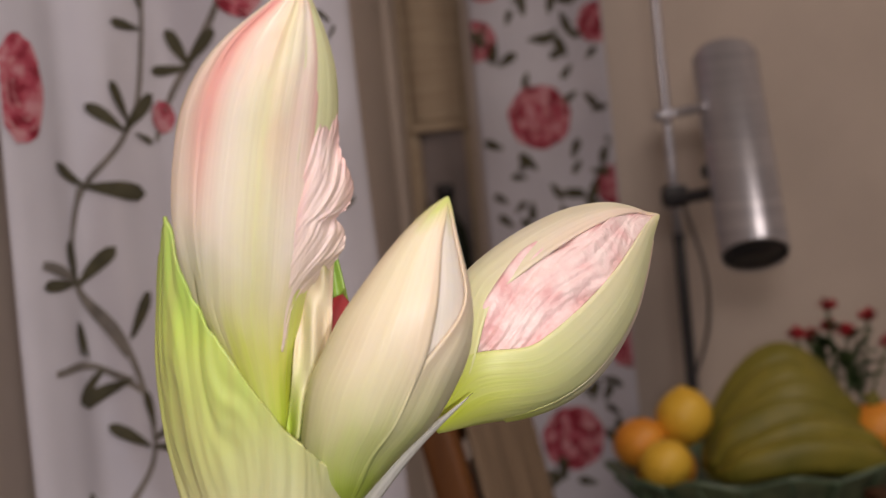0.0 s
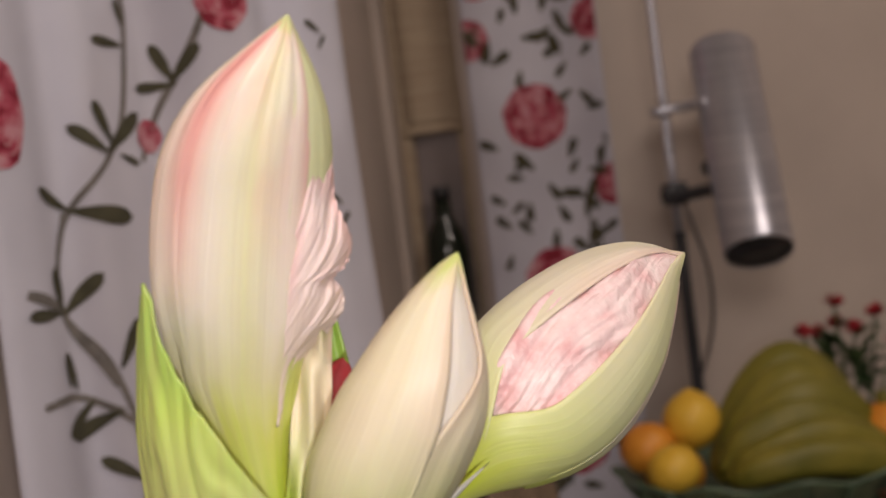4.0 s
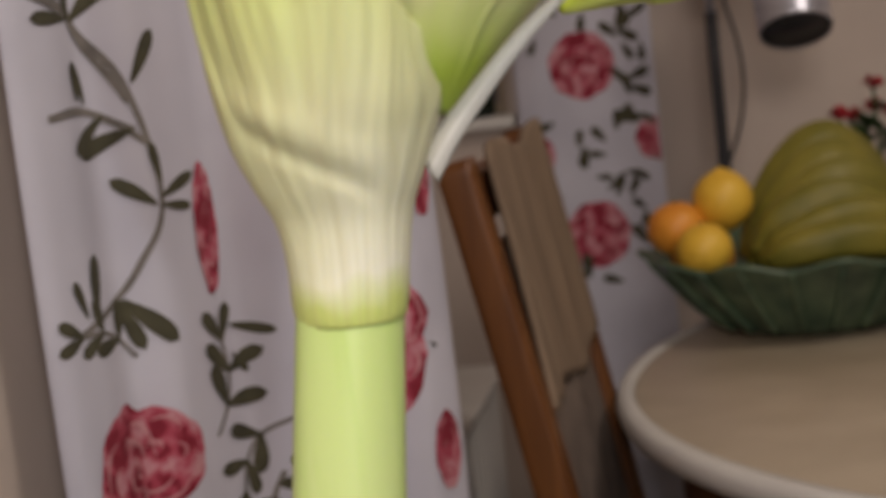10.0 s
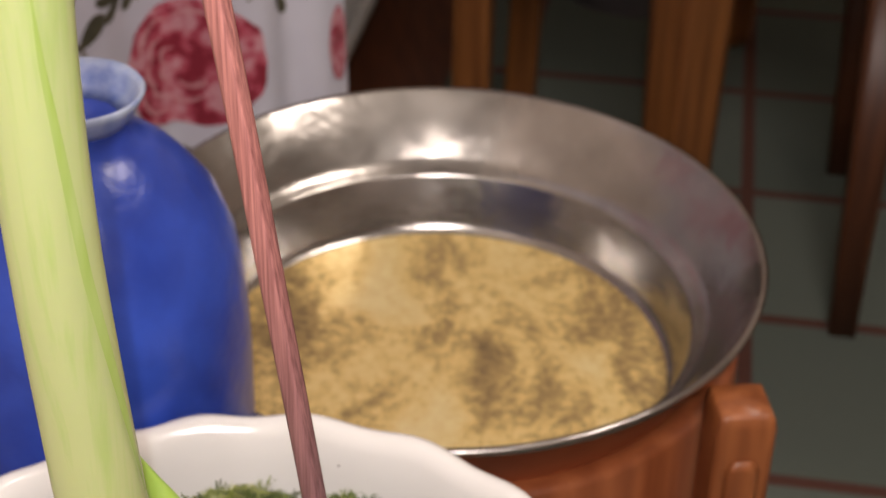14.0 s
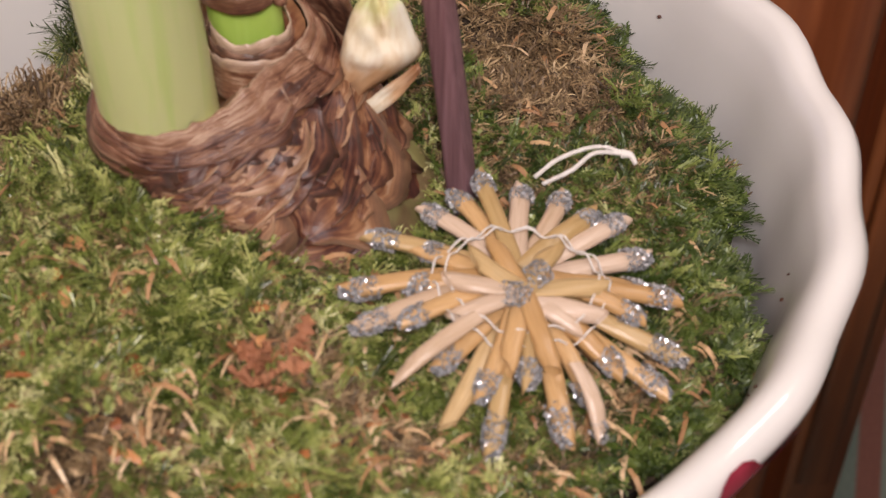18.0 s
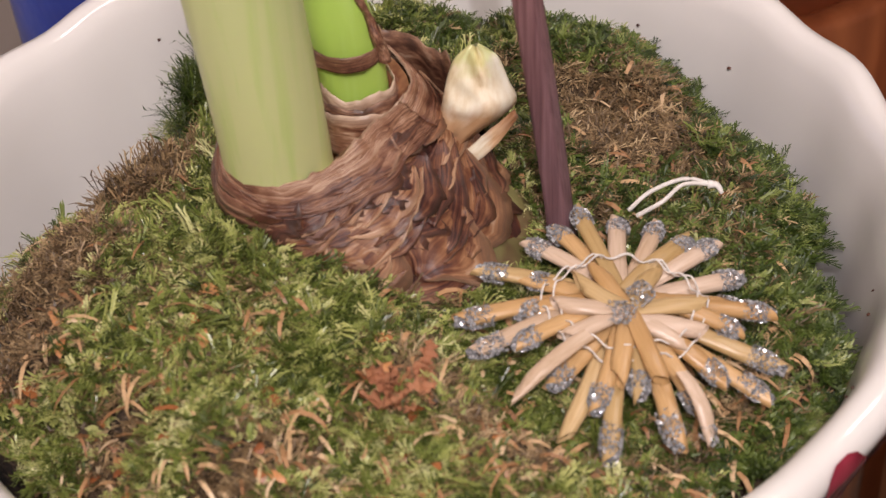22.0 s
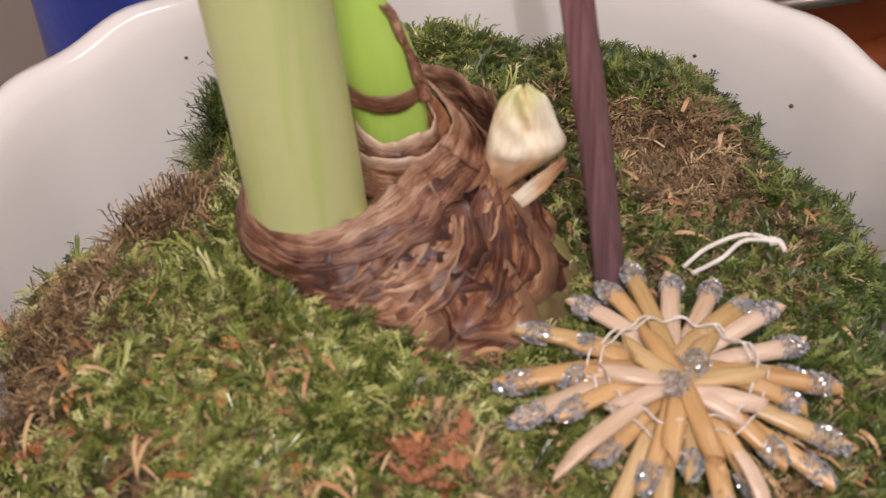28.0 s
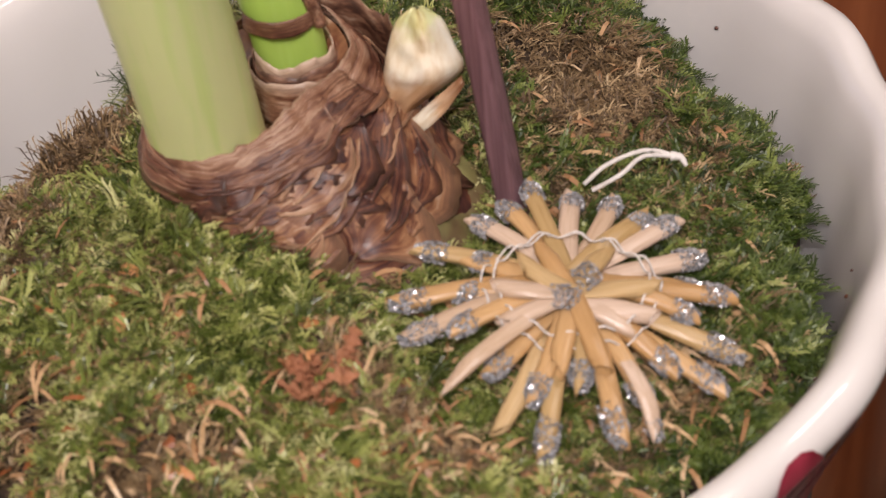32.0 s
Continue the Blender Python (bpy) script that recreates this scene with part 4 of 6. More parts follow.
part("pale_patch", sheet(lambda u, v: bulb_point(0.795 + 0.075 * u + 0.02 * v, 0.36 + (0.17 + 0.04 * math.sin(11 * u)) * v, 0.0030 * (1 - (2 * u - 1) ** 4) * (1 - (2 * v - 1) ** 4) - 0.0014), 14, 12, 0.0004), PATCH, bulb, "pale yellowish torn husk")

TIP_LEFT = spline([(0.0430, 0.0235, -0.0150), (0.0438, 0.026, -0.005), (0.0453, 0.026, 0.0022), (0.0472, 0.029, 0.009), (0.0500, 0.031, 0.0155), (0.0552, 0.031, 0.0200)], 25)[:25]
TIP_RIGHT = spline([(0.0446, 0.0235, -0.0152), (0.0545, 0.0245, -0.0065), (0.0660, 0.0255, 0.0025), (0.0642, 0.0285, 0.009), (0.0615, 0.0310, 0.0155), (0.0558, 0.0310, 0.0200)], 25)[:25]


def scale_tip(u, v):
    """A folded dry sheath: broad in the middle, drawn out to a tail, with a torn corner."""
    k = v * 24
    i = min(int(k), 23)
    a, b = Vector(TIP_LEFT[i]).lerp(Vector(TIP_LEFT[i + 1]), k - i), Vector(TIP_RIGHT[i]).lerp(Vector(TIP_RIGHT[i + 1]), k - i)
    front = u < 0.5
    s = 2 * u if front else 2 - 2 * u
    w = (b - a).length
    p = a.lerp(b, s)
    swell = math.sin(math.pi * s) ** 0.7 * w * (0.36 if front else 0.2)
    p += Vector((0, -1, 0.35)) * swell * (1 if front else -1)
    return p + Vector((0, -1, 0.3)) * (0.0012 * noise.noise(Vector((s * 4 + 3 * v, v * 7, 1.0 if front else 5.0))) + 0.0007 * math.sin(9 * s + 3 * v) * (1 if front else 0))


part("scale_tip", sheet(scale_tip, 48, 36, 0, True, lambda u, v: (u * 2, v)), TIPSKIN, bulb, "pale torn dry bulb scale, brown at the foot")
part("torn_flap", sheet(lambda u, v: Vector((0.0655, 0.0225, 0.0030)).lerp(Vector((0.0440, 0.0195, -0.0150)), v) + Vector((0.0016, -0.002, -0.0042)) * (u * math.sin(math.pi * (0.12 + 0.8 * v)) ** 0.7) + Vector((0, -1, 0.4)) * 0.0008 * noise.noise(Vector((u * 3, v * 8, 9))), 6, 20, 0.0003), TIPSKIN, bulb, "white torn edge of the scale")
shoot = part("leaf_shoot", loft(spline([(0.0235, 0.0305, -0.012), (0.0208, 0.0325, 0.020), (0.0170, 0.034, 0.038), (0.0100, 0.035, 0.058), (0.002, 0.036, 0.078)], 30),
                                lambda a, v: (0.0094 - 0.0089 * smooth_step(0.32, 1.0, v)) * (1 - 0.25 * math.sin(a) ** 2), 28), SHOOT, amaryllis, "young bright green leaf shoot")
part("shoot_sheath", collar(0.0210, 0.0324, 0.0097, 0.0185, 0.0045, 0.0004, 33.0), HUSKEDGE, shoot, "dry brown ring round the shoot")
part("shoot_sheath", sheet(lambda u, v: (0.0312 - 0.0055 * v + (0.0035 - 0.0012 * v) * (u - 0.5) - 0.0035 * v * v, 0.0268 + 0.0035 * v - 0.0012 * math.cos(3 * (u - 0.5)) + 0.0008 * math.sin(17 * v), 0.0185 + 0.0275 * v + 0.0015 * (u - 0.5) * math.sin(9 * v)), 6, 24, 0.0003), HUSKEDGE, shoot, "curled dry brown strip beside the shoot")


# ---- planter, moss, stake ----
POT = Vector((0.032, 0.027, 0))
pot = thing("planter", (POT.x, POT.y, -0.2500), "white glazed planter with a gently scalloped rim and painted flowers", "planter")


def scallop(a, r, z):
    k = smooth_step(0.10, 0.215, z)
    w = math.cos(19 * a + 0.6 * math.sin(3 * a))
    return r * (1 + k * 0.0052 * w), z + k * 0.0009 * w


POT_PROFILE = [(0, 0), (0.095, 0), (0.10, 0.006), (0.112, 0.06), (0.128, 0.13), (0.142, 0.185), (0.1495, 0.209), (0.1522, 0.2150), (0.1525, 0.2195), (0.1500, 0.2235), (0.1465, 0.2245), (0.1430, 0.2230),
               (0.1395, 0.2170), (0.1360, 0.2050), (0.1310, 0.18), (0.120, 0.13), (0.102, 0.06), (0.08, 0.02), (0, 0.015)]
part("pot_body", lathe(POT_PROFILE, 190, scallop), GLAZE, pot)
FLOWERPAINT = noisy(material("crimson_glaze_paint", (0.28, 0.02, 0.04), 0.2), [(0.35, (0.16, 0.008, 0.02)), (0.65, (0.36, 0.04, 0.07))], 50, 3)
LEAFPAINT = noisy(material("green_glaze_paint", (0.05, 0.10, 0.05), 0.2), [(0.35, (0.03, 0.06, 0.03)), (0.65, (0.08, 0.15, 0.07))], 50, 3)


def outside(a, h, lift):
    r = float(np.interp(h, [p[1] for p in POT_PROFILE[1:10]], [p[0] for p in POT_PROFILE[1:10]])) + lift
    r, h = scallop(a, r, h)
    return r * math.cos(a), r * math.sin(a), h


def blotch(a, h, wa, wh, turn, lift):
    """A brush-painted petal or leaf on the outside of the pot."""
    def fn(u, v):
        s = (v - 0.5) * wh
        w = (u - 0.5) * wa * math.sin(math.pi * min(max(v, 0.03), 0.97)) ** 0.7
        return outside(a + (s * math.sin(turn) + w * math.cos(turn)) / 0.14, min(h + s * math.cos(turn) - w * math.sin(turn), 0.2228), lift)
    return sheet(fn, 6, 10)


for a0, high in ((-0.82, 0.2030), (0.12, 0.194), (0.95, 0.194), (1.75, 0.194), (2.7, 0.194), (3.6, 0.194), (4.5, 0.194)):
    for j in range(5):
        part("painted_petal", blotch(a0 + 0.075 * (j - 2), high - 0.008 * abs(j - 2), 0.024, 0.046, 0.45 * (j - 2), 0.0006 + 0.0002 * j), FLOWERPAINT, pot)
    for j in (-1, 1):
        part("painted_leaf", blotch(a0 + 0.21 * j, high - 0.004, 0.018, 0.05, 0.9 * j, 0.0006), LEAFPAINT, pot)
rng = random.Random(12)
for k in range(12):
    a, h = rng.uniform(-0.9, 3.6), rng.uniform(0.19, 0.218)
    r = float(np.interp(-h, [-p[1] for p in POT_PROFILE[10:15]], [p[0] for p in POT_PROFILE[10:15]]))
    bm = bmesh.new()
    bmesh.ops.create_icosphere(bm, subdivisions=1, radius=1)
    s = rng.uniform(0.0004, 0.0010)
    bake(bm, Matrix.Translation((r * math.cos(a), r * math.sin(a), h)) @ pose(0, 0, 0, 0, 50, math.degrees(a)) @ Matrix.Diagonal((s * 0.5, s, s * rng.uniform(0.7, 1.6), 1)))
    part("glaze_speck", bm, HUSK, pot)

SOIL = noisy(material("peat", (0.05, 0.035, 0.02), 0.95), [(0.35, (0.025, 0.016, 0.010)), (0.55, (0.075, 0.048, 0.028)), (0.72, (0.13, 0.09, 0.05))], 120, 6, bump=0.8, bump_scale=400, dist=0.004)


def moss_edge(a):
    """How far the moss reaches from the pot's middle; it has shrunk away from the wall on the back and at the side."""
    d = math.degrees(a) % 360
    return float(np.interp(d, (0, 17, 34, 46, 60, 81, 96, 115, 129, 140, 150, 160, 167, 172, 180, 190, 215, 300, 322, 346, 360),
                           (0.122, 0.120, 0.120, 0.130, 0.131, 0.122, 0.116, 0.113, 0.112, 0.100, 0.086, 0.079, 0.090, 0.098, 0.112, 0.120, 0.126, 0.130, 0.131, 0.125, 0.122))) + 0.004 * math.sin(9 * a) + 0.003 * math.sin(23 * a)


def moss_height(x, y):
    a, r = math.atan2(y - POT.y, x - POT.x), math.hypot(x - POT.x, y - POT.y)
    e = r / moss_edge(a)
    z = -0.026 - 0.16 * max(x - 0.075, 0) - 0.075 * max(y - 0.0, 0) + 0.03 * min(y + 0.02, 0) * -0.4
    z += 0.010 * noise.noise(Vector((x * 28, y * 28, 0.2))) + 0.004 * noise.noise(Vector((x * 80, y * 80, 1.2)))
    z -= 0.018 * smooth_step(0.78, 1.02, e) + 0.022 * smooth_step(-0.01, -0.05, x) * smooth_step(0.045, 0.08, y)
    d = math.hypot(x - 0.030, y - 0.010)
    z += 0.004 * (1 - smooth_step(0.045, 0.070, d)) + 0.008 * math.exp(-(((x + 0.002) / 0.020) ** 2 + ((y + 0.024) / 0.016) ** 2)) + 0.013 * math.exp(-(((x + 0.014) / 0.016) ** 2 + ((y + 0.006) / 0.018) ** 2)) - 0.014 * math.exp(-(((x - 0.066) / 0.016) ** 2 + ((y - 0.006) / 0.020) ** 2))
    d = math.hypot((x - 0.089) / 0.055, (y + 0.026) / 0.052)
    flat = -0.0360 - 0.12 * (x - 0.089) + 0.15 * (y + 0.026)
    return z + (min(z, flat) - z) * (1 - smooth_step(0.8, 1.2, d))


def soil(u, v):
    a = math.tau * u
    r = moss_edge(a) * min(v / 0.9, 1.0)
    x, y = POT.x + r * math.cos(a), POT.y + r * math.sin(a)
    z = moss_height(x, y)
    if v > 0.9:
        z -= (v - 0.9) * 0.55
    return x, y, z - 0.002


solo("soil", sheet(soil, 120, 60, 0, True), SOIL, "dark peaty soil under the moss", "soil", kind="stuff")


def moss_mat(name, stops, rough=0.38, patch=0.35):
    """Each shoot has its own tint, and clumps of shoots lean to light or dark together."""
    m = material(name, stops[0][1], rough)
    links = m.node_tree.links
    g = node(m, "ShaderNodeNewGeometry")
    n = node(m, "ShaderNodeTexNoise", Scale=95.0, Detail=2.0)
    links.new(coords(m), n.inputs["Vector"])
    f = node(m, "ShaderNodeMath")
    f.operation = "MULTIPLY_ADD"
    links.new(n.outputs["Fac"], f.inputs[0])
    f.inputs[1].default_value = 2 * patch
    h = node(m, "ShaderNodeMath")
    h.operation = "MULTIPLY_ADD"
    links.new(g.outputs["Random Per Island"], h.inputs[0])
    h.inputs[1].default_value, h.inputs[2].default_value = 1 - 0.4 * patch, -0.8 * patch
    links.new(h.outputs[0], f.inputs[2])
    links.new(ramp(m, f.outputs[0], stops), bsdf(m).inputs["Base Color"])
    return m


MOSS = moss_mat("live_moss", [(0.0, (0.026, 0.042, 0.006)), (0.30, (0.082, 0.108, 0.018)), (0.58, (0.200, 0.240, 0.050)), (0.80, (0.40, 0.42, 0.13)), (1.0, (0.62, 0.60, 0.30))], 0.33)
DRYMOSS = moss_mat("dry_moss", [(0.0, (0.055, 0.034, 0.016)), (0.4, (0.15, 0.096, 0.044)), (0.75, (0.29, 0.195, 0.095)), (1.0, (0.47, 0.35, 0.19))], 0.5)
# a deeper green than MOSS, darkened further for weaker light at the right
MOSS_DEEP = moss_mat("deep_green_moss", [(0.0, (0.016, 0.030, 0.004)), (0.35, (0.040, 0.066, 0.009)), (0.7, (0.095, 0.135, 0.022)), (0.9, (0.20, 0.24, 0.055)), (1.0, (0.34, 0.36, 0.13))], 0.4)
CHAFF = moss_mat("straw_chaff", [(0.0, (0.22, 0.10, 0.04)), (0.4, (0.40, 0.22, 0.10)), (0.8, (0.56, 0.38, 0.20)), (1.0, (0.66, 0.50, 0.32))], 0.45, 0.1)
RUST = moss_mat("rust_bud_scales", [(0.0, (0.20, 0.06, 0.02)), (0.6, (0.40, 0.15, 0.05)), (1.0, (0.55, 0.27, 0.11))], 0.35, 0.1)


def brownness(x, y):
    """Where the moss has dried: at the side, behind the stake and in scattered spots."""
    b = 0.85 * noise.noise(Vector((x * 34, y * 34, 4.0))) + 0.38
    b += 0.70 * math.exp(-(((x + 0.062) / 0.020) ** 2 + ((y + 0.005) / 0.032) ** 2))
    b += 0.95 * math.exp(-(((x - 0.098) / 0.026) ** 2 + ((y - 0.070) / 0.040) ** 2))
    b += 0.40 * math.exp(-(((x - 0.020) / 0.050) ** 2 + ((y + 0.070) / 0.022) ** 2))
    b += 1.0 * math.exp(-(((x + 0.043) / 0.013) ** 2 + ((y - 0.050) / 0.026) ** 2))
    b -= 0.5 * smooth_step(0.115, 0.14, x) + 0.6 * smooth_step(0.105, 0.13, y)
    return b


def blades(name, mat, label, count, seed, want, length, width, rise, leaflets, curl=1.0, lift=-0.001):
    """Many short curling shoots with scale-like side leaflets, as one mesh."""
    r = np.random.RandomState(seed)
    verts, faces = [], []
    made = 0
    while made < count:
        a, q = r.uniform(0, math.tau), math.sqrt(r.uniform(0, 1))
        rad = moss_edge(a) * q * 1.01
        x, y = POT.x + rad * math.cos(a), POT.y + rad * math.sin(a)
        if math.hypot(x - 0.028, y - 0.017) < 0.037 or not want(x, y, r):
            continue
        made += 1
        z = moss_height(x, y) + lift
        h, bend = r.uniform(0, math.tau), curl * r.normal(0, 0.55)
        L = length * r.uniform(0.45, 1.5)
        step = L / 4
        pitch, sag = rise * r.uniform(0.3, 1.3), r.uniform(0.25, 0.65)
        w = width * r.uniform(0.7, 1.3)
        n = len(verts)
        for k in range(5):
            f = (0.8, 1.0, 0.9, 0.7, 0.1)[k]
            sx, sy = -math.sin(h) * w * f, math.cos(h) * w * f
            verts += [(x - sx, y - sy, z), (x + sx, y + sy, z + w * 0.5 * f)]
            if k:
                faces.append((n + 2 * k - 2, n + 2 * k - 1, n + 2 * k + 1, n + 2 * k))
            if leaflets and k < 4:
                for s in (-1, 1):
                    for j in range(leaflets):
                        g = h + s * r.uniform(0.5, 1.1)
                        ll = step * r.uniform(0.55, 1.0)
                        bx, by = x + math.cos(h) * step * j / leaflets, y + math.sin(h) * step * j / leaflets
                        bz = z + math.sin(pitch) * step * j / leaflets
                        n2 = len(verts)
                        e = w * 0.85
                        verts += [(bx + math.cos(g) * ll * 0.45 - math.sin(g) * e, by + math.sin(g) * ll * 0.45 + math.cos(g) * e, bz + ll * 0.25),
                                  (bx + math.cos(g) * ll, by + math.sin(g) * ll, bz + ll * r.uniform(0.0, 0.5)),
                                  (bx + math.cos(g) * ll * 0.45 + math.sin(g) * e, by + math.sin(g) * ll * 0.45 - math.cos(g) * e, bz + ll * 0.2)]
                        faces.append((n + 2 * k, n2, n2 + 1, n2 + 2))
            x, y, z = x + math.cos(h) * math.cos(pitch) * step, y + math.sin(h) * math.cos(pitch) * step, z + math.sin(pitch) * step
            h += bend
            pitch -= sag
    me = bpy.data.meshes.new(name)
    me.from_pydata(verts, [], faces)
    me.materials.append(mat)
    return tagged(new(name, me), label, "moss", kind="stuff")


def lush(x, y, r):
    """On the side away from the window the moss is a deeper green, darkened further for the weaker light there."""
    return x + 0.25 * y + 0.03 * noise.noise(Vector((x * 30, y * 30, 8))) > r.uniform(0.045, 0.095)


blades("moss", MOSS, "living green moss covering the soil", 19500, 3, lambda x, y, r: brownness(x, y) < r.uniform(-0.10, 0.85) and not lush(x, y, r), 0.0070, 0.00030, 1.0, 2, 1.7)
blades("moss_fringe", MOSS, "longer moss strands curling over the rest", 1900, 13, lambda x, y, r: brownness(x, y) < r.uniform(-0.2, 0.7) and not lush(x, y, r), 0.0110, 0.00036, 1.1, 2, 1.5)
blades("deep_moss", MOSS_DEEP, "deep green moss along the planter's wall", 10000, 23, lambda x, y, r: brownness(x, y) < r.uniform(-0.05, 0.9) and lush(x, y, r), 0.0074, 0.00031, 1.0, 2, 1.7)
blades("dry_moss", DRYMOSS, "dried brown moss among the green", 13000, 4, lambda x, y, r: brownness(x, y) > r.uniform(-0.15, 0.6), 0.0078, 0.00029, 0.8, 1, 1.7)
blades("root_tangle", DRYMOSS, "tangle of dry brown roots against the planter wall", 1300, 17, lambda x, y, r: math.hypot((x + 0.042) / 0.020, (y - 0.050) / 0.026) < r.uniform(0.5, 1.0), 0.0105, 0.00034, 1.3, 1, 1.6, 0.0)
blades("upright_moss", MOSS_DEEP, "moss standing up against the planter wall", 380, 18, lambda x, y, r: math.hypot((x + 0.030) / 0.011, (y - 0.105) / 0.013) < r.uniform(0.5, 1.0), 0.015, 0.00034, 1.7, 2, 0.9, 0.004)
blades("chaff", CHAFF, "scattered straw bits lying on the moss", 760, 6, lambda x, y, r: brownness(x, y) > r.uniform(-0.1, 0.40) and (y < -0.02 or r.uniform() < 0.15) and y < 0.09, 0.0095, 0.00056, 0.30, 0, 0.12, 0.0018)
blades("bud_scales", RUST, "small rust-brown bud scales on the moss", 80, 8, lambda x, y, r: y < -0.02 and x < 0.065 and brownness(x, y) > r.uniform(-0.1, 0.35), 0.0056, 0.0014, 0.45, 0, 0.2, 0.0016)

rng = random.Random(31)
LEAFBROWN = noisy(material("rust_dry_leaf", (0.36, 0.12, 0.05), 0.7), [(0.3, (0.24, 0.085, 0.035)), (0.7, (0.46, 0.22, 0.11))], 120, 4, bump=0.4)
scrap = thing("dry_leaf_scrap", (0.0315, -0.058, -0.020), "crumpled rust-brown dry leaf scrap on the moss", "leaf")
def lobe(k, size):
    def fn(u, v):
        w = size * 0.55 * (u - 0.5) * math.sin(math.pi * (0.12 + 0.82 * v)) ** 0.8 * (1 + 0.5 * math.sin(17 * v + k))
        return size * v, w, 0.35 * size * math.sin(2.6 * v + k) + 0.0016 * noise.noise(Vector((u * 3, v * 4, k * 2.3))) + 0.5 * abs(w)
    return sheet(fn, 6, 10, 0.0002)


for k in range(26):
    part("leaf_lobe", bake(lobe(k, rng.uniform(0.0035, 0.0075)), pose(rng.uniform(-0.005, 0.005), rng.uniform(-0.005, 0.005), rng.uniform(-0.002, 0.003), rng.uniform(-50, 50), rng.uniform(-50, 20), rng.uniform(0, 360))), LEAFBROWN, scrap)

STAKE = wood("weathered_stake", (0.075, 0.045, 0.045), (0.17, 0.105, 0.10), 0.6, (300, 300, 8))
links = STAKE.node_tree.links
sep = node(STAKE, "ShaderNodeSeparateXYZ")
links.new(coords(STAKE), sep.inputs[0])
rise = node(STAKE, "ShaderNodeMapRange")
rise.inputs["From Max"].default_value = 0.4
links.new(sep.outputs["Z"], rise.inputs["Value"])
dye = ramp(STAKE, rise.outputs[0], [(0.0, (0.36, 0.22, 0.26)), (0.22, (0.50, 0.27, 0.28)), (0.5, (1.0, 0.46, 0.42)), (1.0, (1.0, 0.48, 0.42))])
old = bsdf(STAKE).inputs["Base Color"].links[0].from_node
old.color_ramp.elements[0].color, old.color_ramp.elements[1].color = (0.26, 0.20, 0.20, 1), (0.62, 0.56, 0.54, 1)
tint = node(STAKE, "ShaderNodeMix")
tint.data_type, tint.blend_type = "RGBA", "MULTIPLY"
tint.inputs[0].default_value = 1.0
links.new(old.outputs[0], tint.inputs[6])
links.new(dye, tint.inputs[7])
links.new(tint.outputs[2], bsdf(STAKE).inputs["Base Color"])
stake = thing("plant_stake", (0, 0, 0), "thin squared pink-stained wooden stake stuck beside the bulb", "stake")
stake_path = spline([(0.0775, 0.002, -0.060), (0.0740, 0.004, 0.0), (0.0505, 0.015, 0.19), (0.0390, 0.0217, 0.28), (0.0280, 0.030, 0.3960)], 30)
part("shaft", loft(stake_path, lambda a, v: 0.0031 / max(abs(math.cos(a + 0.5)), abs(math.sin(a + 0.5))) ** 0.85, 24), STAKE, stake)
tip0, tip1 = Vector(stake_path[-1]), Vector(stake_path[-1]) * 2 - Vector(stake_path[-2])
part("cut_end", loft([tip0, tip0.lerp(tip1, 0.06), tip0.lerp(tip1, 0.10)], lambda a, v: (0.0030 - 0.0006 * v) / max(abs(math.cos(a + 0.5)), abs(math.sin(a + 0.5))) ** 0.85, 24), STAKE, stake, "sawn pink end")

# ---- straw star ----
# reach in millimetres, direction, tone, whether the end is dipped in glitter
LONG_STRAWS = ((38, 163, "tan", 1), (43, -172, "gold", 1), (44, -156, "pale", 1), (45, -114, "tan", 0), (50, -100, "tan", 1), (46, -79, "gold", 1), (46, -41, "gold", 1), (45, -28, "tan", 1), (40, -7, "gold", 1),
               (36, 16, "pale", 1), (35, 35, "pale", 1), (30, 44, "tan", 1), (31, 63, "pale", 1), (29, 84, "pale", 1), (32, 106, "tan", 1), (31, 119, "gold", 1), (30, 139, "pale", 1))
SHORT_STRAWS = ((26, 157, "gold", 1), (28, -177, "gold", 1), (32, -156, "gold", 1), (31, -131, "gold", 1), (34, -108, "gold", 1), (28, -88, "tan", 1), (36, -63, "gold", 1), (33, -44, "gold", 1), (31, -16, "gold", 1), (33, 3, "gold", 1))
TOP_STRAWS = ((0.015, -32, "pale"), (0.021, 8, "tan"), (0.019, 172, "pale"), (0.017, 58, "tan"), (0.016, 112, "gold"), (0.022, -75, "gold"), (0.021, -104, "gold"), (0.018, 205, "pale"), (0.016, 140, "tan"), (0.020, -15, "pale"))

def straw_skin(name, dark, light):
    m = material(name, light, 0.32)
    info = node(m, "ShaderNodeObjectInfo")
    shade_of = ramp(m, info.outputs["Random"], [(0.0, dark), (1.0, light)])
    grain = node(m, "ShaderNodeTexNoise", Scale=1.0, Detail=4.0)
    m.node_tree.links.new(coords(m, (50, 1400, 1400)), grain.inputs["Vector"])
    streaks = ramp(m, grain.outputs["Fac"], [(0.35, (0.80, 0.75, 0.66)), (0.60, (1, 1, 1))])
    mix = node(m, "ShaderNodeMix")
    mix.data_type, mix.blend_type = "RGBA", "MULTIPLY"
    mix.inputs[0].default_value = 0.6
    m.node_tree.links.new(shade_of, mix.inputs[6])
    m.node_tree.links.new(streaks, mix.inputs[7])
    m.node_tree.links.new(mix.outputs[2], bsdf(m).inputs["Base Color"])
    b = node(m, "ShaderNodeBump", Strength=0.3, Distance=0.0005)
    m.node_tree.links.new(grain.outputs["Fac"], b.inputs["Height"])
    m.node_tree.links.new(b.outputs["Normal"], bsdf(m).inputs["Normal"])
    return m


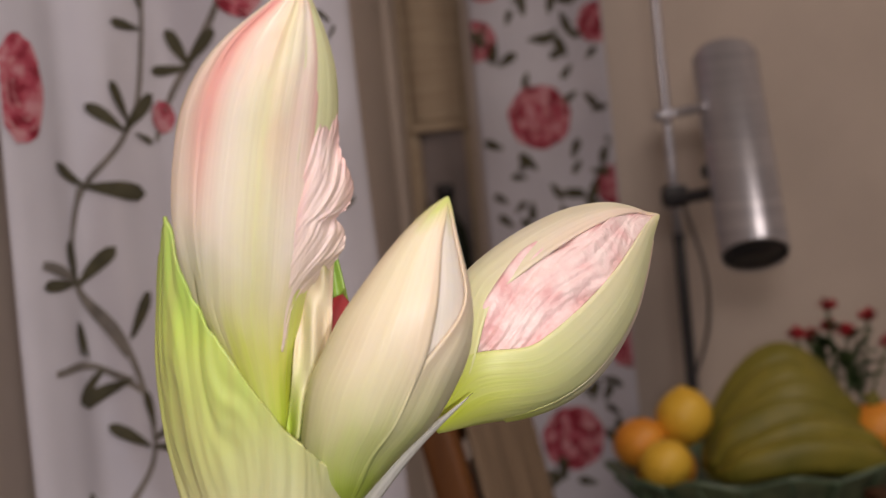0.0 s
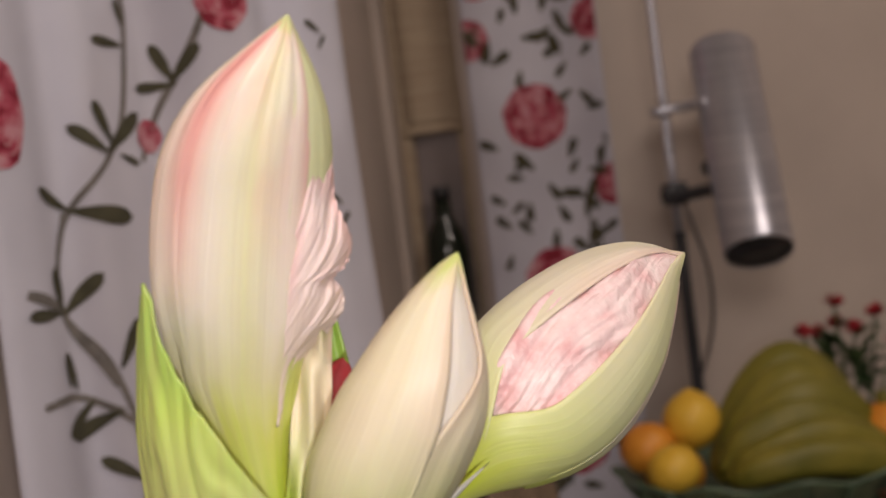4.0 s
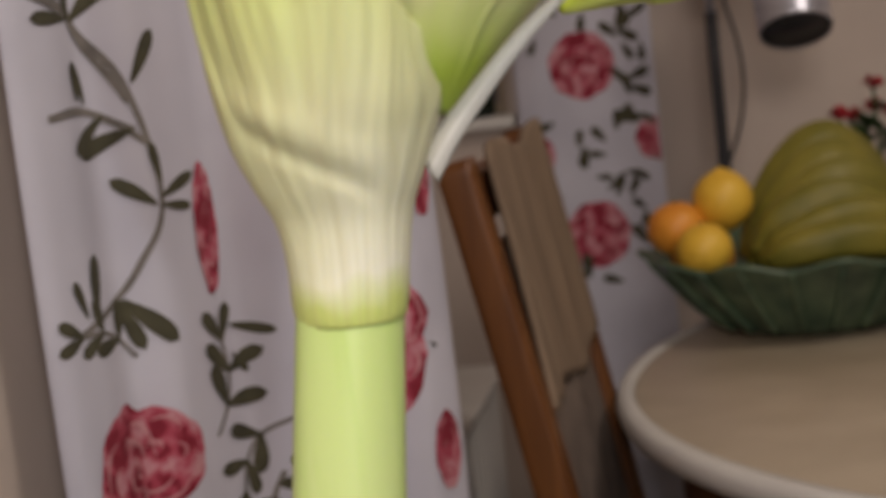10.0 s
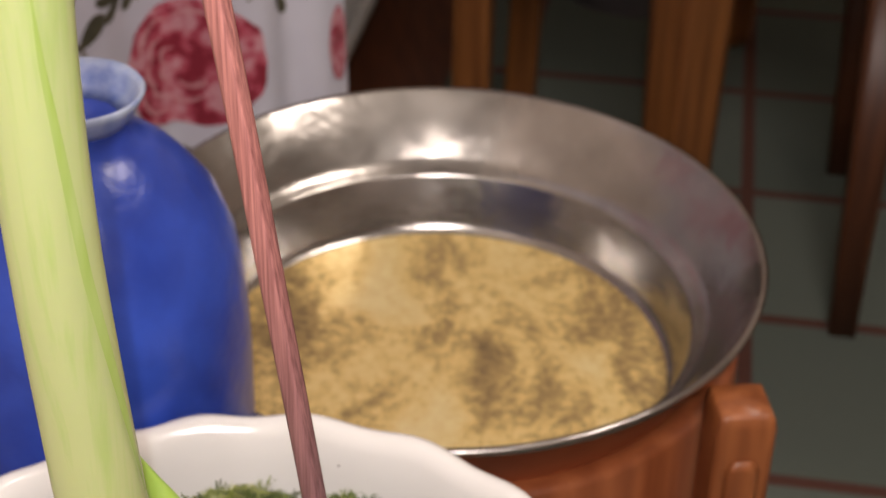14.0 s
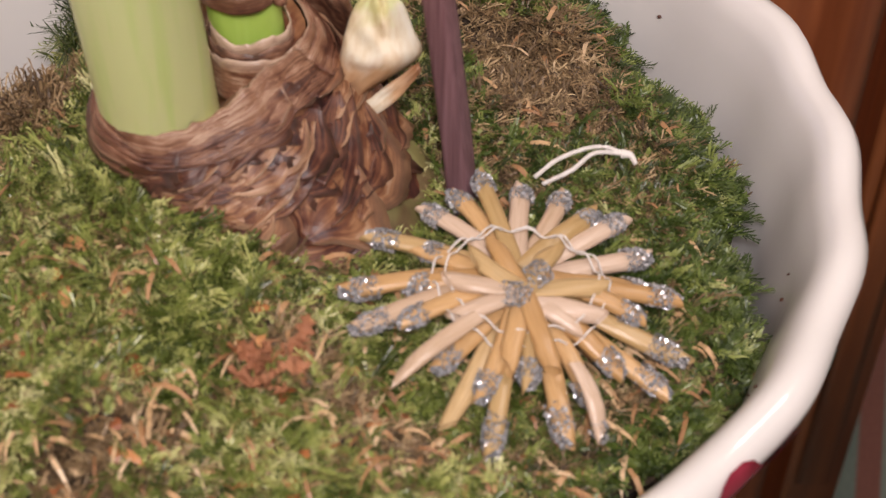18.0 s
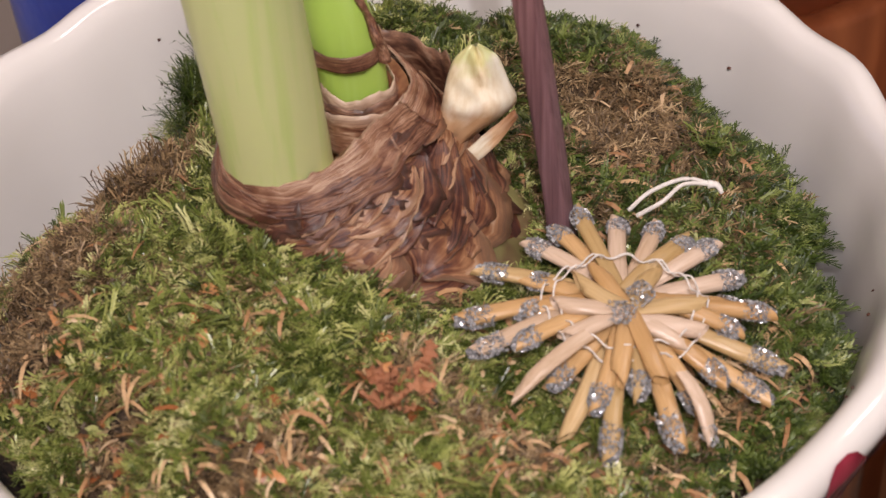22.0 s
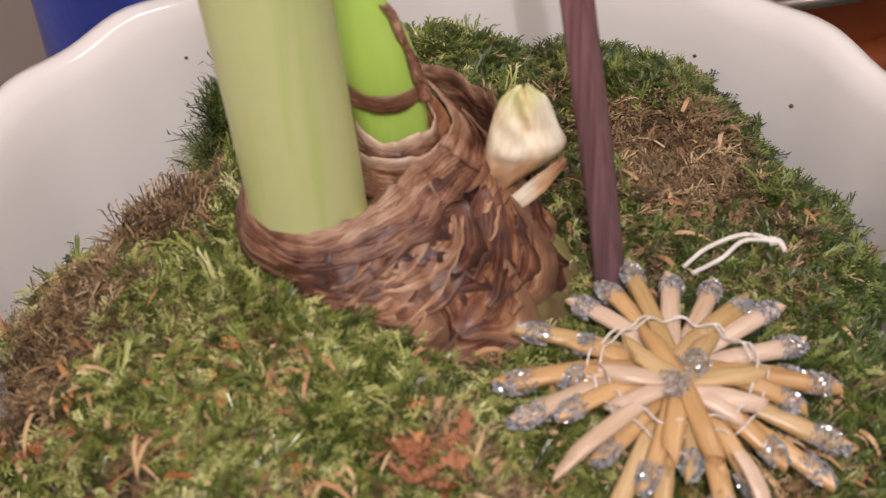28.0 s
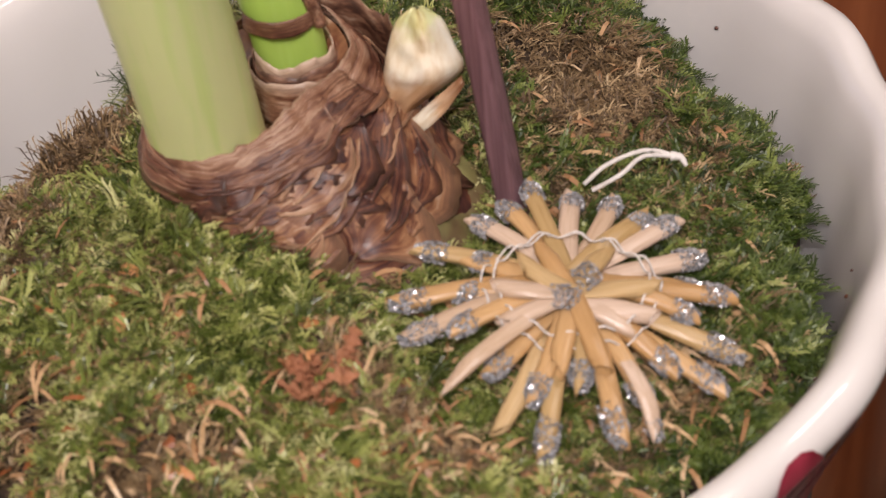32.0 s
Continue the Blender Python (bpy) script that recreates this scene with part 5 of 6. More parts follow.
STRAWS = {"gold": straw_skin("golden_straw", (0.45, 0.265, 0.105), (0.59, 0.38, 0.18)), "tan": straw_skin("tan_straw", (0.44, 0.30, 0.13), (0.57, 0.41, 0.21)), "pale": straw_skin("pale_straw", (0.51, 0.37, 0.25), (0.66, 0.52, 0.41))}
GLITTER = noisy(material("silver_glitter", (0.5, 0.5, 0.52), 0.25, 0.45), [(0.35, (0.36, 0.36, 0.37)), (0.6, (0.58, 0.58, 0.59)), (0.8, (0.90, 0.90, 0.90))], 900, 2)
THREAD = noisy(material("white_thread", (0.72, 0.68, 0.64), 0.8), [(0.3, (0.62, 0.58, 0.54)), (0.7, (0.78, 0.75, 0.71))], 300, 3)

star = thing("straw_star", (0, 0, 0), "straw star ornament with silver glitter tips lying on the moss", "ornament")
up = Vector((0.12, -0.15, 0.98)).normalized()
ax = (Vector((1, 0, 0)) - up * up.x).normalized()
star.matrix_world = Matrix.Translation((0.0890, -0.0262, -0.0250)) @ Matrix((ax, up.cross(ax), up)).transposed().to_4x4()


def straw_mesh(length, start, width, drop, seed=0):
    """A flattened straw from near the middle outwards, split flat at the foot and cut aslant at the end."""
    r = random.Random(seed)
    slant, twist, bow = r.choice((-1, 1)) * r.uniform(0.6, 1.5), r.uniform(-0.25, 0.25), r.uniform(-0.0012, 0.0012)

    def fn(u, v):
        a = math.tau * u
        w = width * (0.85 + 0.15 * smooth_step(0, 0.4, v)) * (1 - 0.25 * smooth_step(0.86, 1.0, v))
        c = math.copysign(abs(math.cos(a)) ** 0.75, math.cos(a))
        x = start + (length - start) * v + slant * w * c * (smooth_step(0.7, 1.0, v) if v > 0.5 else -0.15 * (1 - v * 2))
        y, z = w * c, width * (0.24 + 0.42 * smooth_step(0.25, 0.7, v)) * math.sin(a)
        return x, y + bow * math.sin(math.pi * v) + 0.1 * z, z + twist * y * (1 - v) - drop * v * v
    return sheet(fn, 14, 14, 0, True)


def glitter_mesh(length, width, drop, seed, x0=0.80, count=760):
    """Small shiny flakes stuck round the end of a straw."""
    bm = bmesh.new()
    r = random.Random(seed)
    x0 = max(x0, 1 - 0.011 / length) if x0 > 0.5 else x0
    for k in range(count):
        v = x0 + (1.03 - x0) * r.random() ** 0.75
        a = r.uniform(0, math.tau)
        taper = 1 - 0.55 * smooth_step(0.93, 1.03, v)
        c = Vector((length * v, (width + 0.0004) * math.cos(a) * taper, (width * 0.66 + 0.0005) * math.sin(a) * taper - drop * v * v))
        m = Matrix.Translation(c) @ Euler((r.uniform(0, 6), r.uniform(0, 6), r.uniform(0, 6))).to_matrix().to_4x4()
        s = r.uniform(0.00018, 0.00044)
        vs = [bm.verts.new(m @ Vector(p)) for p in ((-s, -s, 0), (s, -s, 0), (s * 0.7, s, 0), (-s, s * 0.8, 0))]
        bm.faces.new(vs)
    return bm


for layer, straws in enumerate((LONG_STRAWS, SHORT_STRAWS)):
    for k, (reach, angle, tone, dipped) in enumerate(straws):
        width = 0.0024 + 0.0002 * (k % 2)
        base_z = 0.0028 * layer + 0.0012 * (k % 3)
        drop = 0.0022 + 0.001 * (k % 2) + 0.0015 * layer
        L = reach / 1000
        s = part("straw", straw_mesh(L, 0.001, width, drop, 50 * layer + k), STRAWS[tone], star)
        s.matrix_parent_inverse = Matrix.Identity(4)
        s.matrix_basis = pose(0, -0.0032 * layer, base_z, 0, 0, angle)
        if dipped:
            part("glitter_tip", glitter_mesh(L, width, drop, 100 * layer + k), GLITTER, s, "silver glitter", smooth=False)
for k, (L, angle, tone) in enumerate(TOP_STRAWS):
    s = part("straw", straw_mesh(L, 0.0, 0.0026, 0.002, 700 + k), STRAWS[tone], star)
    s.matrix_basis = pose(0.0, -0.0085, 0.0060 + 0.0006 * (k % 3), 0, 0, angle)
for k, (x, y, L, angle, dipped) in enumerate(((-0.0020, -0.0105, 0.0365, -143.5, 0), (0.0030, -0.0105, 0.0370, -67.5, 1))):
    s = part("straw", straw_mesh(L, 0.012 + 0.008 * k, 0.0021, 0.0072, 800 + k), STRAWS["pale"], star, "pale straw lying over the others")
    s.matrix_basis = pose(x, y, 0.0082 - 0.0005 * k, 0, 0, angle)
    if dipped:
        part("glitter_tip", glitter_mesh(L, 0.0021, 0.0065, 940 + k, 0.92, 160), GLITTER, s, "silver glitter", smooth=False)
for k, (x, y) in enumerate(((-0.0068, -0.0115), (0.0005, -0.0075), (-0.001, -0.0155))):
    g = part("glitter_spot", bake(glitter_mesh(0.006, 0.0026 if k < 2 else 0.001, 0, 900 + k, 0.1, 260 if k < 2 else 60), pose(x, y, 0.0093, 0, 0, 40 * k)), GLITTER, star, "silver glitter", smooth=False)


def thread_ring(radius, z, wob):
    pts = [(radius * math.cos(a) * (1 + 0.04 * math.sin(5 * a)), radius * (0.80 * math.sin(a) - 0.26) * (1 + 0.03 * math.cos(7 * a)), z + wob * math.sin(14 * a)) for a in np.linspace(0, math.tau, 90)]
    return loft(pts, lambda a, v: 0.00027, 6, flip=(0, 0, 1))


part("thread", thread_ring(0.0185, 0.0056, 0.0013), THREAD, star, "white binding thread")
part("thread", thread_ring(0.0215, 0.0036, 0.0018), THREAD, star, "white binding thread")
part("hanging_loop", merge(tube([(0.006, 0.031, 0.000), (0.012, 0.0345, 0.004), (0.022, 0.0385, 0.005), (0.030, 0.0375, 0.004)], 0.0006, 20, 8),
                           tube([(0.008, 0.029, 0.000), (0.015, 0.0310, 0.004), (0.021, 0.0355, 0.006), (0.030, 0.0375, 0.004)], 0.0006, 20, 8),
                           tube([(0.0285, 0.0375, 0.004), (0.0310, 0.0370, 0.0042), (0.0325, 0.0350, 0.003)], 0.0013, 8, 8, 0.0006)), THREAD, star, "knotted white hanging loop")


# ---- curtains ----
CUR_A, CUR_B = Vector((-0.165, 0.640, 0)), Vector((0.104, 0.812, 0))


def curtain_point(w, z, lift=0.0):
    """A point of the near curtain: w metres across from its free edge, z up, lift out of the cloth."""
    d = (CUR_B - CUR_A).normalized()
    out = Vector((d.y, -d.x, 0))
    fold = 0.016 * math.sin(28 * w + 0.9 + 0.4 * math.sin(2 * z)) + 0.009 * math.sin(67 * w + 1.3 * z) + 0.004 * math.sin(9 * z + 14 * w) + 0.002 * math.sin(140 * w + 3 * z)
    p = CUR_A + d * w + out * (fold + lift)
    return p.x, p.y, z


# places of the print on the cloth: across and up, in millimetres
LEAVES_TOP = (
    (127, 762, 100, 767),
    (131, 776, 127, 795),
    (102, 689, 74, 709),
    (107, 695, 94, 725),
    (102, 689, 134, 715),
    (113, 687, 129, 679),
    (70, 652, 44, 669),
    (70, 652, 117, 643),
    (55, 583, 51, 616),
    (57, 583, 87, 608),
    (53, 585, 21, 586),
    (163, 735, 153, 763),
    (163, 735, 178, 760),
    (165, 733, 136, 732),
    (54, 534, 54, 559),
    (89, 513, 50, 500),
    (281, 635, 265, 645),
    (274, 619, 288, 628),
    (282, 763, 268, 772),
    (278, 750, 287, 761),
)
LEAVES_MIDDLE = (
    (92, 542, 112, 574),
    (61, 532, 53, 558),
    (73, 523, 46, 502),
    (106, 477, 100, 504),
    (105, 468, 132, 480),
    (100, 464, 72, 483),
    (104, 463, 128, 459),
    (43, 402, 48, 441),
    (34, 404, 26, 428),
    (66, 408, 81, 373),
    (70, 407, 104, 375),
    (150, 375, 176, 367),
    (149, 356, 160, 341),
    (227, 239, 253, 250),
    (240, 203, 262, 221),
    (247, 200, 263, 166),
    (224, 187, 213, 218),
    (263, 457, 265, 480),
    (264, 406, 262, 430),
    (287, 338, 294, 333),
    (90, 202, 92, 221),
    (66, 209, 63, 215),
)
LEAVES_LOW = (
    (205, 197, 213, 222),
    (207, 194, 220, 188),
    (205, 197, 203, 181),
    (246, 199, 258, 218),
    (246, 197, 259, 164),
    (176, 221, 179, 229),
    (193, 29, 219, 33),
    (268, 11, 266, 40),
    (256, -4, 274, -9),
    (286, -18, 278, -44),
    (244, -33, 260, -41),
    (168, 23, 154, 23),
    (100, 35, 125, 50),
    (103, 4, 104, 26),
    (131, -10, 138, 10),
    (245, -55, 268, -60),
    (246, -92, 220, -90),
)
LEAVES_HEM = (
    (131, -13, 85, -10),
    (131, -13, 98, -32),
    (146, -21, 162, -1),
    (134, -56, 122, -61),
    (156, -43, 169, -63),
    (200, -37, 217, -45),
    (276, -42, 245, -36),
    (275, -60, 241, -54),
    (290, -69, 299, -52),
    (287, -90, 224, -87),
    (289, -118, 292, -94),
    (279, -205, 271, -150),
    (280, -203, 300, -172),
    (263, -202, 249, -201),
    (187, -211, 150, -198),
    (124, -127, 113, -98),
    (126, -135, 94, -108),
)
VINES = (
    ((134, 799), (133, 776), (118, 710), (101, 684), (70, 652), (56, 619), (55, 585), (77, 551), (89, 530)),
    ((61, 584), (39, 597), (23, 601)),
    ((91, 512), (58, 528), (25, 526)),
    ((186, 786), (163, 735), (133, 681)),
    ((66, 651), (53, 593), (85, 546), (105, 470), (86, 430), (66, 408), (25, 394)),
    ((22, 600), (52, 588)),
    ((25, 526), (65, 526), (98, 504)),
    ((220, 412), (241, 397), (249, 380)),
    ((223, 241), (210, 215), (256, 197), (280, 181)),
    ((224, 240), (246, 197), (278, 201)),
    ((205, 195), (187, 165), (181, 154)),
    ((206, 12), (237, 16), (277, 1), (285, -32)),
    ((130, 20), (133, -15), (148, -51), (160, -58)),
    ((193, -62), (198, -32), (217, -9), (247, -7)),
    ((289, -113), (287, -90), (271, -40), (287, -26), (298, -19)),
    ((300, -172), (279, -205), (271, -150)),
    ((124, -127), (124, -134), (124, -161)),
)
ROSES = (
    (198, 790, 19, 24),
    (17, 719, 20, 37),
    (249, 359, 38, 27),
    (73, 302, 40, 34),
    (238, 331, 44, 47),
    (54, 289, 33, 53),
    (227, 102, 43, 46),
    (124, 135, 26, 53),
    (178, -134, 54, 54),
    (307, -146, 12, 32),
    (296, 257, 14, 29),
    (305, 57, 16, 39),
    (295, 465, 14, 39),
    (139, 442, 10, 44),
    (142, 698, 11, 12),
)

CUR_W = (CUR_B - CUR_A).length
curtain = thing("curtain", (0, 0, 0), "white cotton curtain printed with crimson roses and olive leaves", "curtain", "flowered curtains")
fabric = part("fabric", sheet(lambda u, v: curtain_point(u * CUR_W, -0.50 + 1.9 * v), 160, 70, 0.0010), CURTAIN, curtain)


def leaf_print(at, s0, z0, s1, z1, lift=0.0013, fat=0.36):
    """A round-ended leaf printed from its stalk to its tip."""
    L = math.hypot(s1 - s0, z1 - z0)
    ux, uz = (s1 - s0) / L, (z1 - z0) / L

    def fn(u, v):
        w = L * fat * (u - 0.5) * (0.08 + 0.92 * math.sin(math.pi * min(v * 0.93 + 0.03, 1)) ** 0.6 * (0.35 + 0.65 * v)) * (1 if v < 0.999 else 0.05)
        return at(s0 + ux * L * v - uz * w, z0 + uz * L * v + ux * w, lift)
    return sheet(fn, 4, 9)


def vine_print(at, pts, width=0.0045, lift=0.0011):
    path = spline([(a / 1000, b / 1000, 0) for a, b in pts], 8 * (len(pts) - 1))
    n = len(path) - 1

    def fn(u, v):
        k = min(int(v * n), n - 1)
        f = v * n - k
        p, q = path[k], path[k + 1]
        d = (q - p) / (np.linalg.norm(q - p) + 1e-9)
        c = p + (q - p) * f
        w = width * (u - 0.5)
        return at(c[0] - d[1] * w, c[1] + d[0] * w, lift)
    return sheet(fn, 2, n)


def rose_print(at, s, z, rx, rz, limit=None, lift=0.0012):
    """A full-blown rose: a lobed disc; cut off where the cloth ends."""
    def fn(u, v):
        a = math.tau * u
        k = v * (1 + 0.025 * math.cos(7 * a + s * 50) + 0.015 * math.cos(13 * a))
        x = s + rx * k * math.cos(a)
        if limit:
            x = min(max(x, 0.002), limit - 0.002)
        return at(x, z + rz * k * math.sin(a), lift)
    return sheet(fn, 36, 7, 0, True)


def rose_petals(at, s, z, rx, rz, limit=None):
    """The pale petal edges inside a printed rose."""
    out = []
    r = random.Random(int(s * 9000) + int(z * 7000))
    for k in range(13):
        ring = 0.25 + 0.24 * (k % 3)
        a0, span = r.uniform(0, math.tau), r.uniform(0.7, 1.3)

        def fn(u, v):
            a = a0 + span * (v - 0.5)
            q = ring + 0.12 * math.cos(math.pi * (v - 0.5)) + 0.075 * (u - 0.5) * math.sin(math.pi * v)
            x = s + rx * q * math.cos(a)
            if limit:
                x = min(max(x, 0.002), limit - 0.002)
            return at(x, z + rz * q * math.sin(a), 0.0021)
        out.append(sheet(fn, 2, 8))
    return merge(*out)


ROSEPALE = noisy(material("pale_rose_print", (0.55, 0.25, 0.28), 0.85), [(0.3, (0.44, 0.15, 0.18)), (0.7, (0.62, 0.34, 0.36))], 60, 3)
for leaves in (LEAVES_TOP, LEAVES_MIDDLE, LEAVES_LOW, LEAVES_HEM):
    for a, b, c, d in leaves:
        if b < 300:
            continue
        part("leaf_print", leaf_print(curtain_point, a / 1000, b / 1000, c / 1000, d / 1000), LEAFPRINT, fabric)
for pts in [p for p in VINES if p[0][1] > 300]:
    part("vine_print", vine_print(curtain_point, pts), VINEPRINT, fabric)
for a, b, c, d in ROSES:
    ob = part("rose_print", rose_print(curtain_point, a / 1000, b / 1000, c / 1000, d / 1000, CUR_W), ROSEPRINT, fabric)
    part("rose_petal_print", rose_petals(curtain_point, a / 1000, b / 1000, c / 1000, d / 1000, CUR_W), ROSEPALE, fabric)


def sprig(at, s, z, turn, size):
    """A curved twig with paired leaves, printed on the cloth."""
    pts, leaves = [], []
    for k in range(4):
        a = turn + 1.1 * (k / 3 - 0.5)
        s, z = s + size * 0.3 * math.cos(a), z + size * 0.3 * math.sin(a)
        pts.append((s, z))
        if k:
            for side in (-1, 1):
                b = a + side * (0.9 if k < 3 else 0.45)
                L = size * (0.44 - 0.03 * k)
                leaves.append((s, z, s + L * math.cos(b), z + L * math.sin(b)))
    return pts, leaves


rng = random.Random(41)
placed = [(a / 1000, b / 1000, max(c, d) / 1000 + 0.008) for a, b, c, d in ROSES]
tries = 0
while tries < 2600:
    tries += 1
    s, z, turn, size = rng.uniform(0.03, CUR_W - 0.03), rng.uniform(-0.30, 0.36), rng.uniform(0, math.tau), rng.uniform(0.060, 0.080)
    pts, leaves = sprig(curtain_point, s, z, turn, size)
    tips = pts + [(q[2], q[3]) for q in leaves]
    if any(not 0.006 < q[0] < CUR_W - 0.006 for q in tips) or any(math.hypot(q[0] - p[0], q[1] - p[1]) < p[2] for q in tips for p in placed):
        continue
    placed += [(q[0], q[1], 0.008) for q in tips]
    part("vine_print", vine_print(curtain_point, [(1000 * q[0], 1000 * q[1]) for q in pts], 0.0030), VINEPRINT, fabric)
    for q in leaves:
        part("leaf_print", leaf_print(curtain_point, *q, 0.0013, 0.50), LEAFPRINT, fabric)


def far_curtain_point(w, z, lift=0.0):
    p = BACK @ Vector((0.143 + w, 0.035 + 0.012 * math.sin(34 * w + 0.4) + lift, z))
    return p.x, p.y, p.z


far_curtain = thing("curtain", (0, 0, 0), "narrow white curtain with crimson roses hanging in the corner", "curtain", "flowered curtains")
far_fabric = part("fabric", sheet(lambda u, v: far_curtain_point(0.205 * u, -0.46 + 1.9 * v), 50, 40, 0.001), CURTAIN, far_curtain)
rng = random.Random(8)
for k, (w, z) in enumerate(((0.095, 0.735), (0.100, 0.485), (0.095, 0.985), (0.10, 0.235), (0.20, 0.62), (0.195, 0.87), (0.198, 0.37), (0.02, 0.36), (0.01, 0.86), (0.03, 0.95))):
    rr = 0.047 if 0.05 < w < 0.15 else 0.030
    part("rose_print", rose_print(far_curtain_point, w, z, rr, rr * 1.05, 0.205), ROSEPRINT, far_fabric)
    part("rose_petal_print", rose_petals(far_curtain_point, w, z, rr, rr, 0.205), ROSEPALE, far_fabric)
for k in range(150):
    w, z = rng.uniform(0.012, 0.195), 0.15 + 0.0059 * k + rng.uniform(-0.01, 0.01)
    if min(math.hypot(w - 0.097, z - q) for q in (0.735, 0.485, 0.985, 0.235)) < 0.065:
        continue
    a = rng.uniform(0, math.tau)
    L = rng.uniform(0.024, 0.038)
    w1 = min(max(w + L * math.cos(a), 0.005), 0.20)
    part("leaf_print", leaf_print(far_curtain_point, w, z, w1, z + L * math.sin(a), 0.0015, 0.55), LEAFPRINT, far_fabric)

# ---- radiator under the sill of the side wall ----
radiator = thing("radiator", (0, 0, 0), "white ribbed panel radiator on the side wall", "radiator")
radiator.matrix_world = SIDE @ Matrix.Translation((0.42, 0.03, FLOOR_Z + 0.10))
part("panel", box(0, 0, 0, 0.95, 0.012, 0.55, 0.004), PAINT, radiator)
part("top_grille", box(-0.004, -0.002, 0.55, 0.954, 0.074, 0.562, 0.003), PAINT, radiator)
part("bottom_rail", box(-0.003, 0.010, -0.012, 0.953, 0.066, 0.012, 0.004), PAINT, radiator)
for k in range(24):
    part("rib", box(0.012 + 0.039 * k, 0.012, 0.018, 0.036 + 0.039 * k, 0.062, 0.548, 0.006), PAINT, radiator)

# ---- rug ----
RUG = material("checked_green_rug", (0.05, 0.07, 0.055), 0.95)
br = node(RUG, "ShaderNodeTexBrick")
br.offset = 0.0
br.inputs["Color1"].default_value, br.inputs["Color2"].default_value, br.inputs["Mortar"].default_value = (0.095, 0.122, 0.100, 1), (0.21, 0.245, 0.205, 1), (0.14, 0.055, 0.038, 1)
br.inputs["Scale"].default_value, br.inputs["Mortar Size"].default_value = 1.0, 0.008
br.inputs["Brick Width"].default_value, br.inputs["Row Height"].default_value, br.inputs["Bias"].default_value = 0.26, 0.30, -0.1
RUG.node_tree.links.new(coords(RUG), br.inputs["Vector"])
tuft = node(RUG, "ShaderNodeTexNoise", Scale=420.0, Detail=3.0)
RUG.node_tree.links.new(coords(RUG), tuft.inputs["Vector"])
mixrug = node(RUG, "ShaderNodeMix")
mixrug.data_type, mixrug.blend_type = "RGBA", "MULTIPLY"
mixrug.inputs[0].default_value = 0.6
RUG.node_tree.links.new(br.outputs["Color"], mixrug.inputs[6])
RUG.node_tree.links.new(ramp(RUG, tuft.outputs["Fac"], [(0.3, (0.5, 0.5, 0.5)), (0.7, (1, 1, 1))]), mixrug.inputs[7])
RUG.node_tree.links.new(mixrug.outputs[2], bsdf(RUG).inputs["Base Color"])
rb = node(RUG, "ShaderNodeBump", Strength=0.6, Distance=0.004)
RUG.node_tree.links.new(tuft.outputs["Fac"], rb.inputs["Height"])
RUG.node_tree.links.new(rb.outputs["Normal"], bsdf(RUG).inputs["Normal"])
rug = solo("rug", box(-1.6, 0.20, 0, 1.40, 2.2, 0.012, 0.004), RUG, "dark green checked rug with rust lines", "rug", smooth=False)
rug.matrix_world = SIDE @ Matrix.Translation((0, 0, FLOOR_Z))

# ---- round dining table and what lies on it ----
TOP_Z = 0.171
table = thing("dining_table", (0.911, 1.15, FLOOR_Z), "round dining table with cream top, white edge and stained legs", "table")
H = TOP_Z - FLOOR_Z
part("tabletop", lathe([(0.0, H - 0.026), (0.595, H - 0.026), (0.606, H - 0.022), (0.606, H - 0.003), (0.602, H), (0.0, H)], 120), TABLETOP, table)
part("edge_band", lathe([(0.607, H - 0.027), (0.622, H - 0.024), (0.626, H - 0.012), (0.622, H - 0.001), (0.607, H + 0.001), (0.607, H - 0.027)], 120), PAINT, table, "rounded white edge band")
part("apron", lathe([(0.545, H - 0.125), (0.565, H - 0.125), (0.568, H - 0.028), (0.545, H - 0.028), (0.545, H - 0.125)], 120), OAK, table, "curved wooden apron")


def table_leg(a, v):
    k = 1 / max(abs(math.cos(a)), abs(math.sin(a))) ** 0.92
    return (0.021 + 0.010 * v + 0.016 * smooth_step(0.80, 1.0, v)) * k


for k in range(4):
    a = math.radians(206 + 90 * k)
    bm = loft([(0, 0, (H - 0.028) * j / 20) for j in range(21)], table_leg, 40)
    leg = part("leg", bake(bm, pose(0.552 * math.cos(a), 0.552 * math.sin(a), 0, 0, 0, math.degrees(a))), OAK, table)
for k in range(3):
    a = math.radians(236 + 40 * k)
    pull = part("drawer_pull", bake(box(-0.01, -0.03, -0.006, 0.012, 0.03, 0.006, 0.003), pose(0.570 * math.cos(a), 0.570 * math.sin(a), H - 0.075, 0, 0, math.degrees(a))), BRASS, table, "worn brass drawer pull")

bowl = thing("fruit_bowl", (0.590, 1.515, TOP_Z), "green leaf-shaped ceramic fruit bowl on the table", "bowl")


def leafy(a, r, z):
    k = smooth_step(0.01, 0.08, z)
    return r * (1 + 0.045 * k * math.cos(11 * a)), z + 0.006 * k * math.cos(11 * a)


part("bowl_body", lathe([(0, 0), (0.10, 0), (0.112, 0.008), (0.150, 0.045), (0.190, 0.088), (0.197, 0.092), (0.192, 0.095), (0.145, 0.052), (0.10, 0.018), (0, 0.014)], 110, leafy), BOWLGREEN, bowl)
for k in range(22):
    a = math.tau * k / 22
    rib = tube([(0.114 * math.cos(a), 0.114 * math.sin(a), 0.008), (0.153 * math.cos(a), 0.153 * math.sin(a), 0.044), (0.194 * math.cos(a), 0.194 * math.sin(a), 0.090)], 0.006, 8, 8, 0.003)
    part("leaf_rib", rib, BOWLGREEN, bowl)


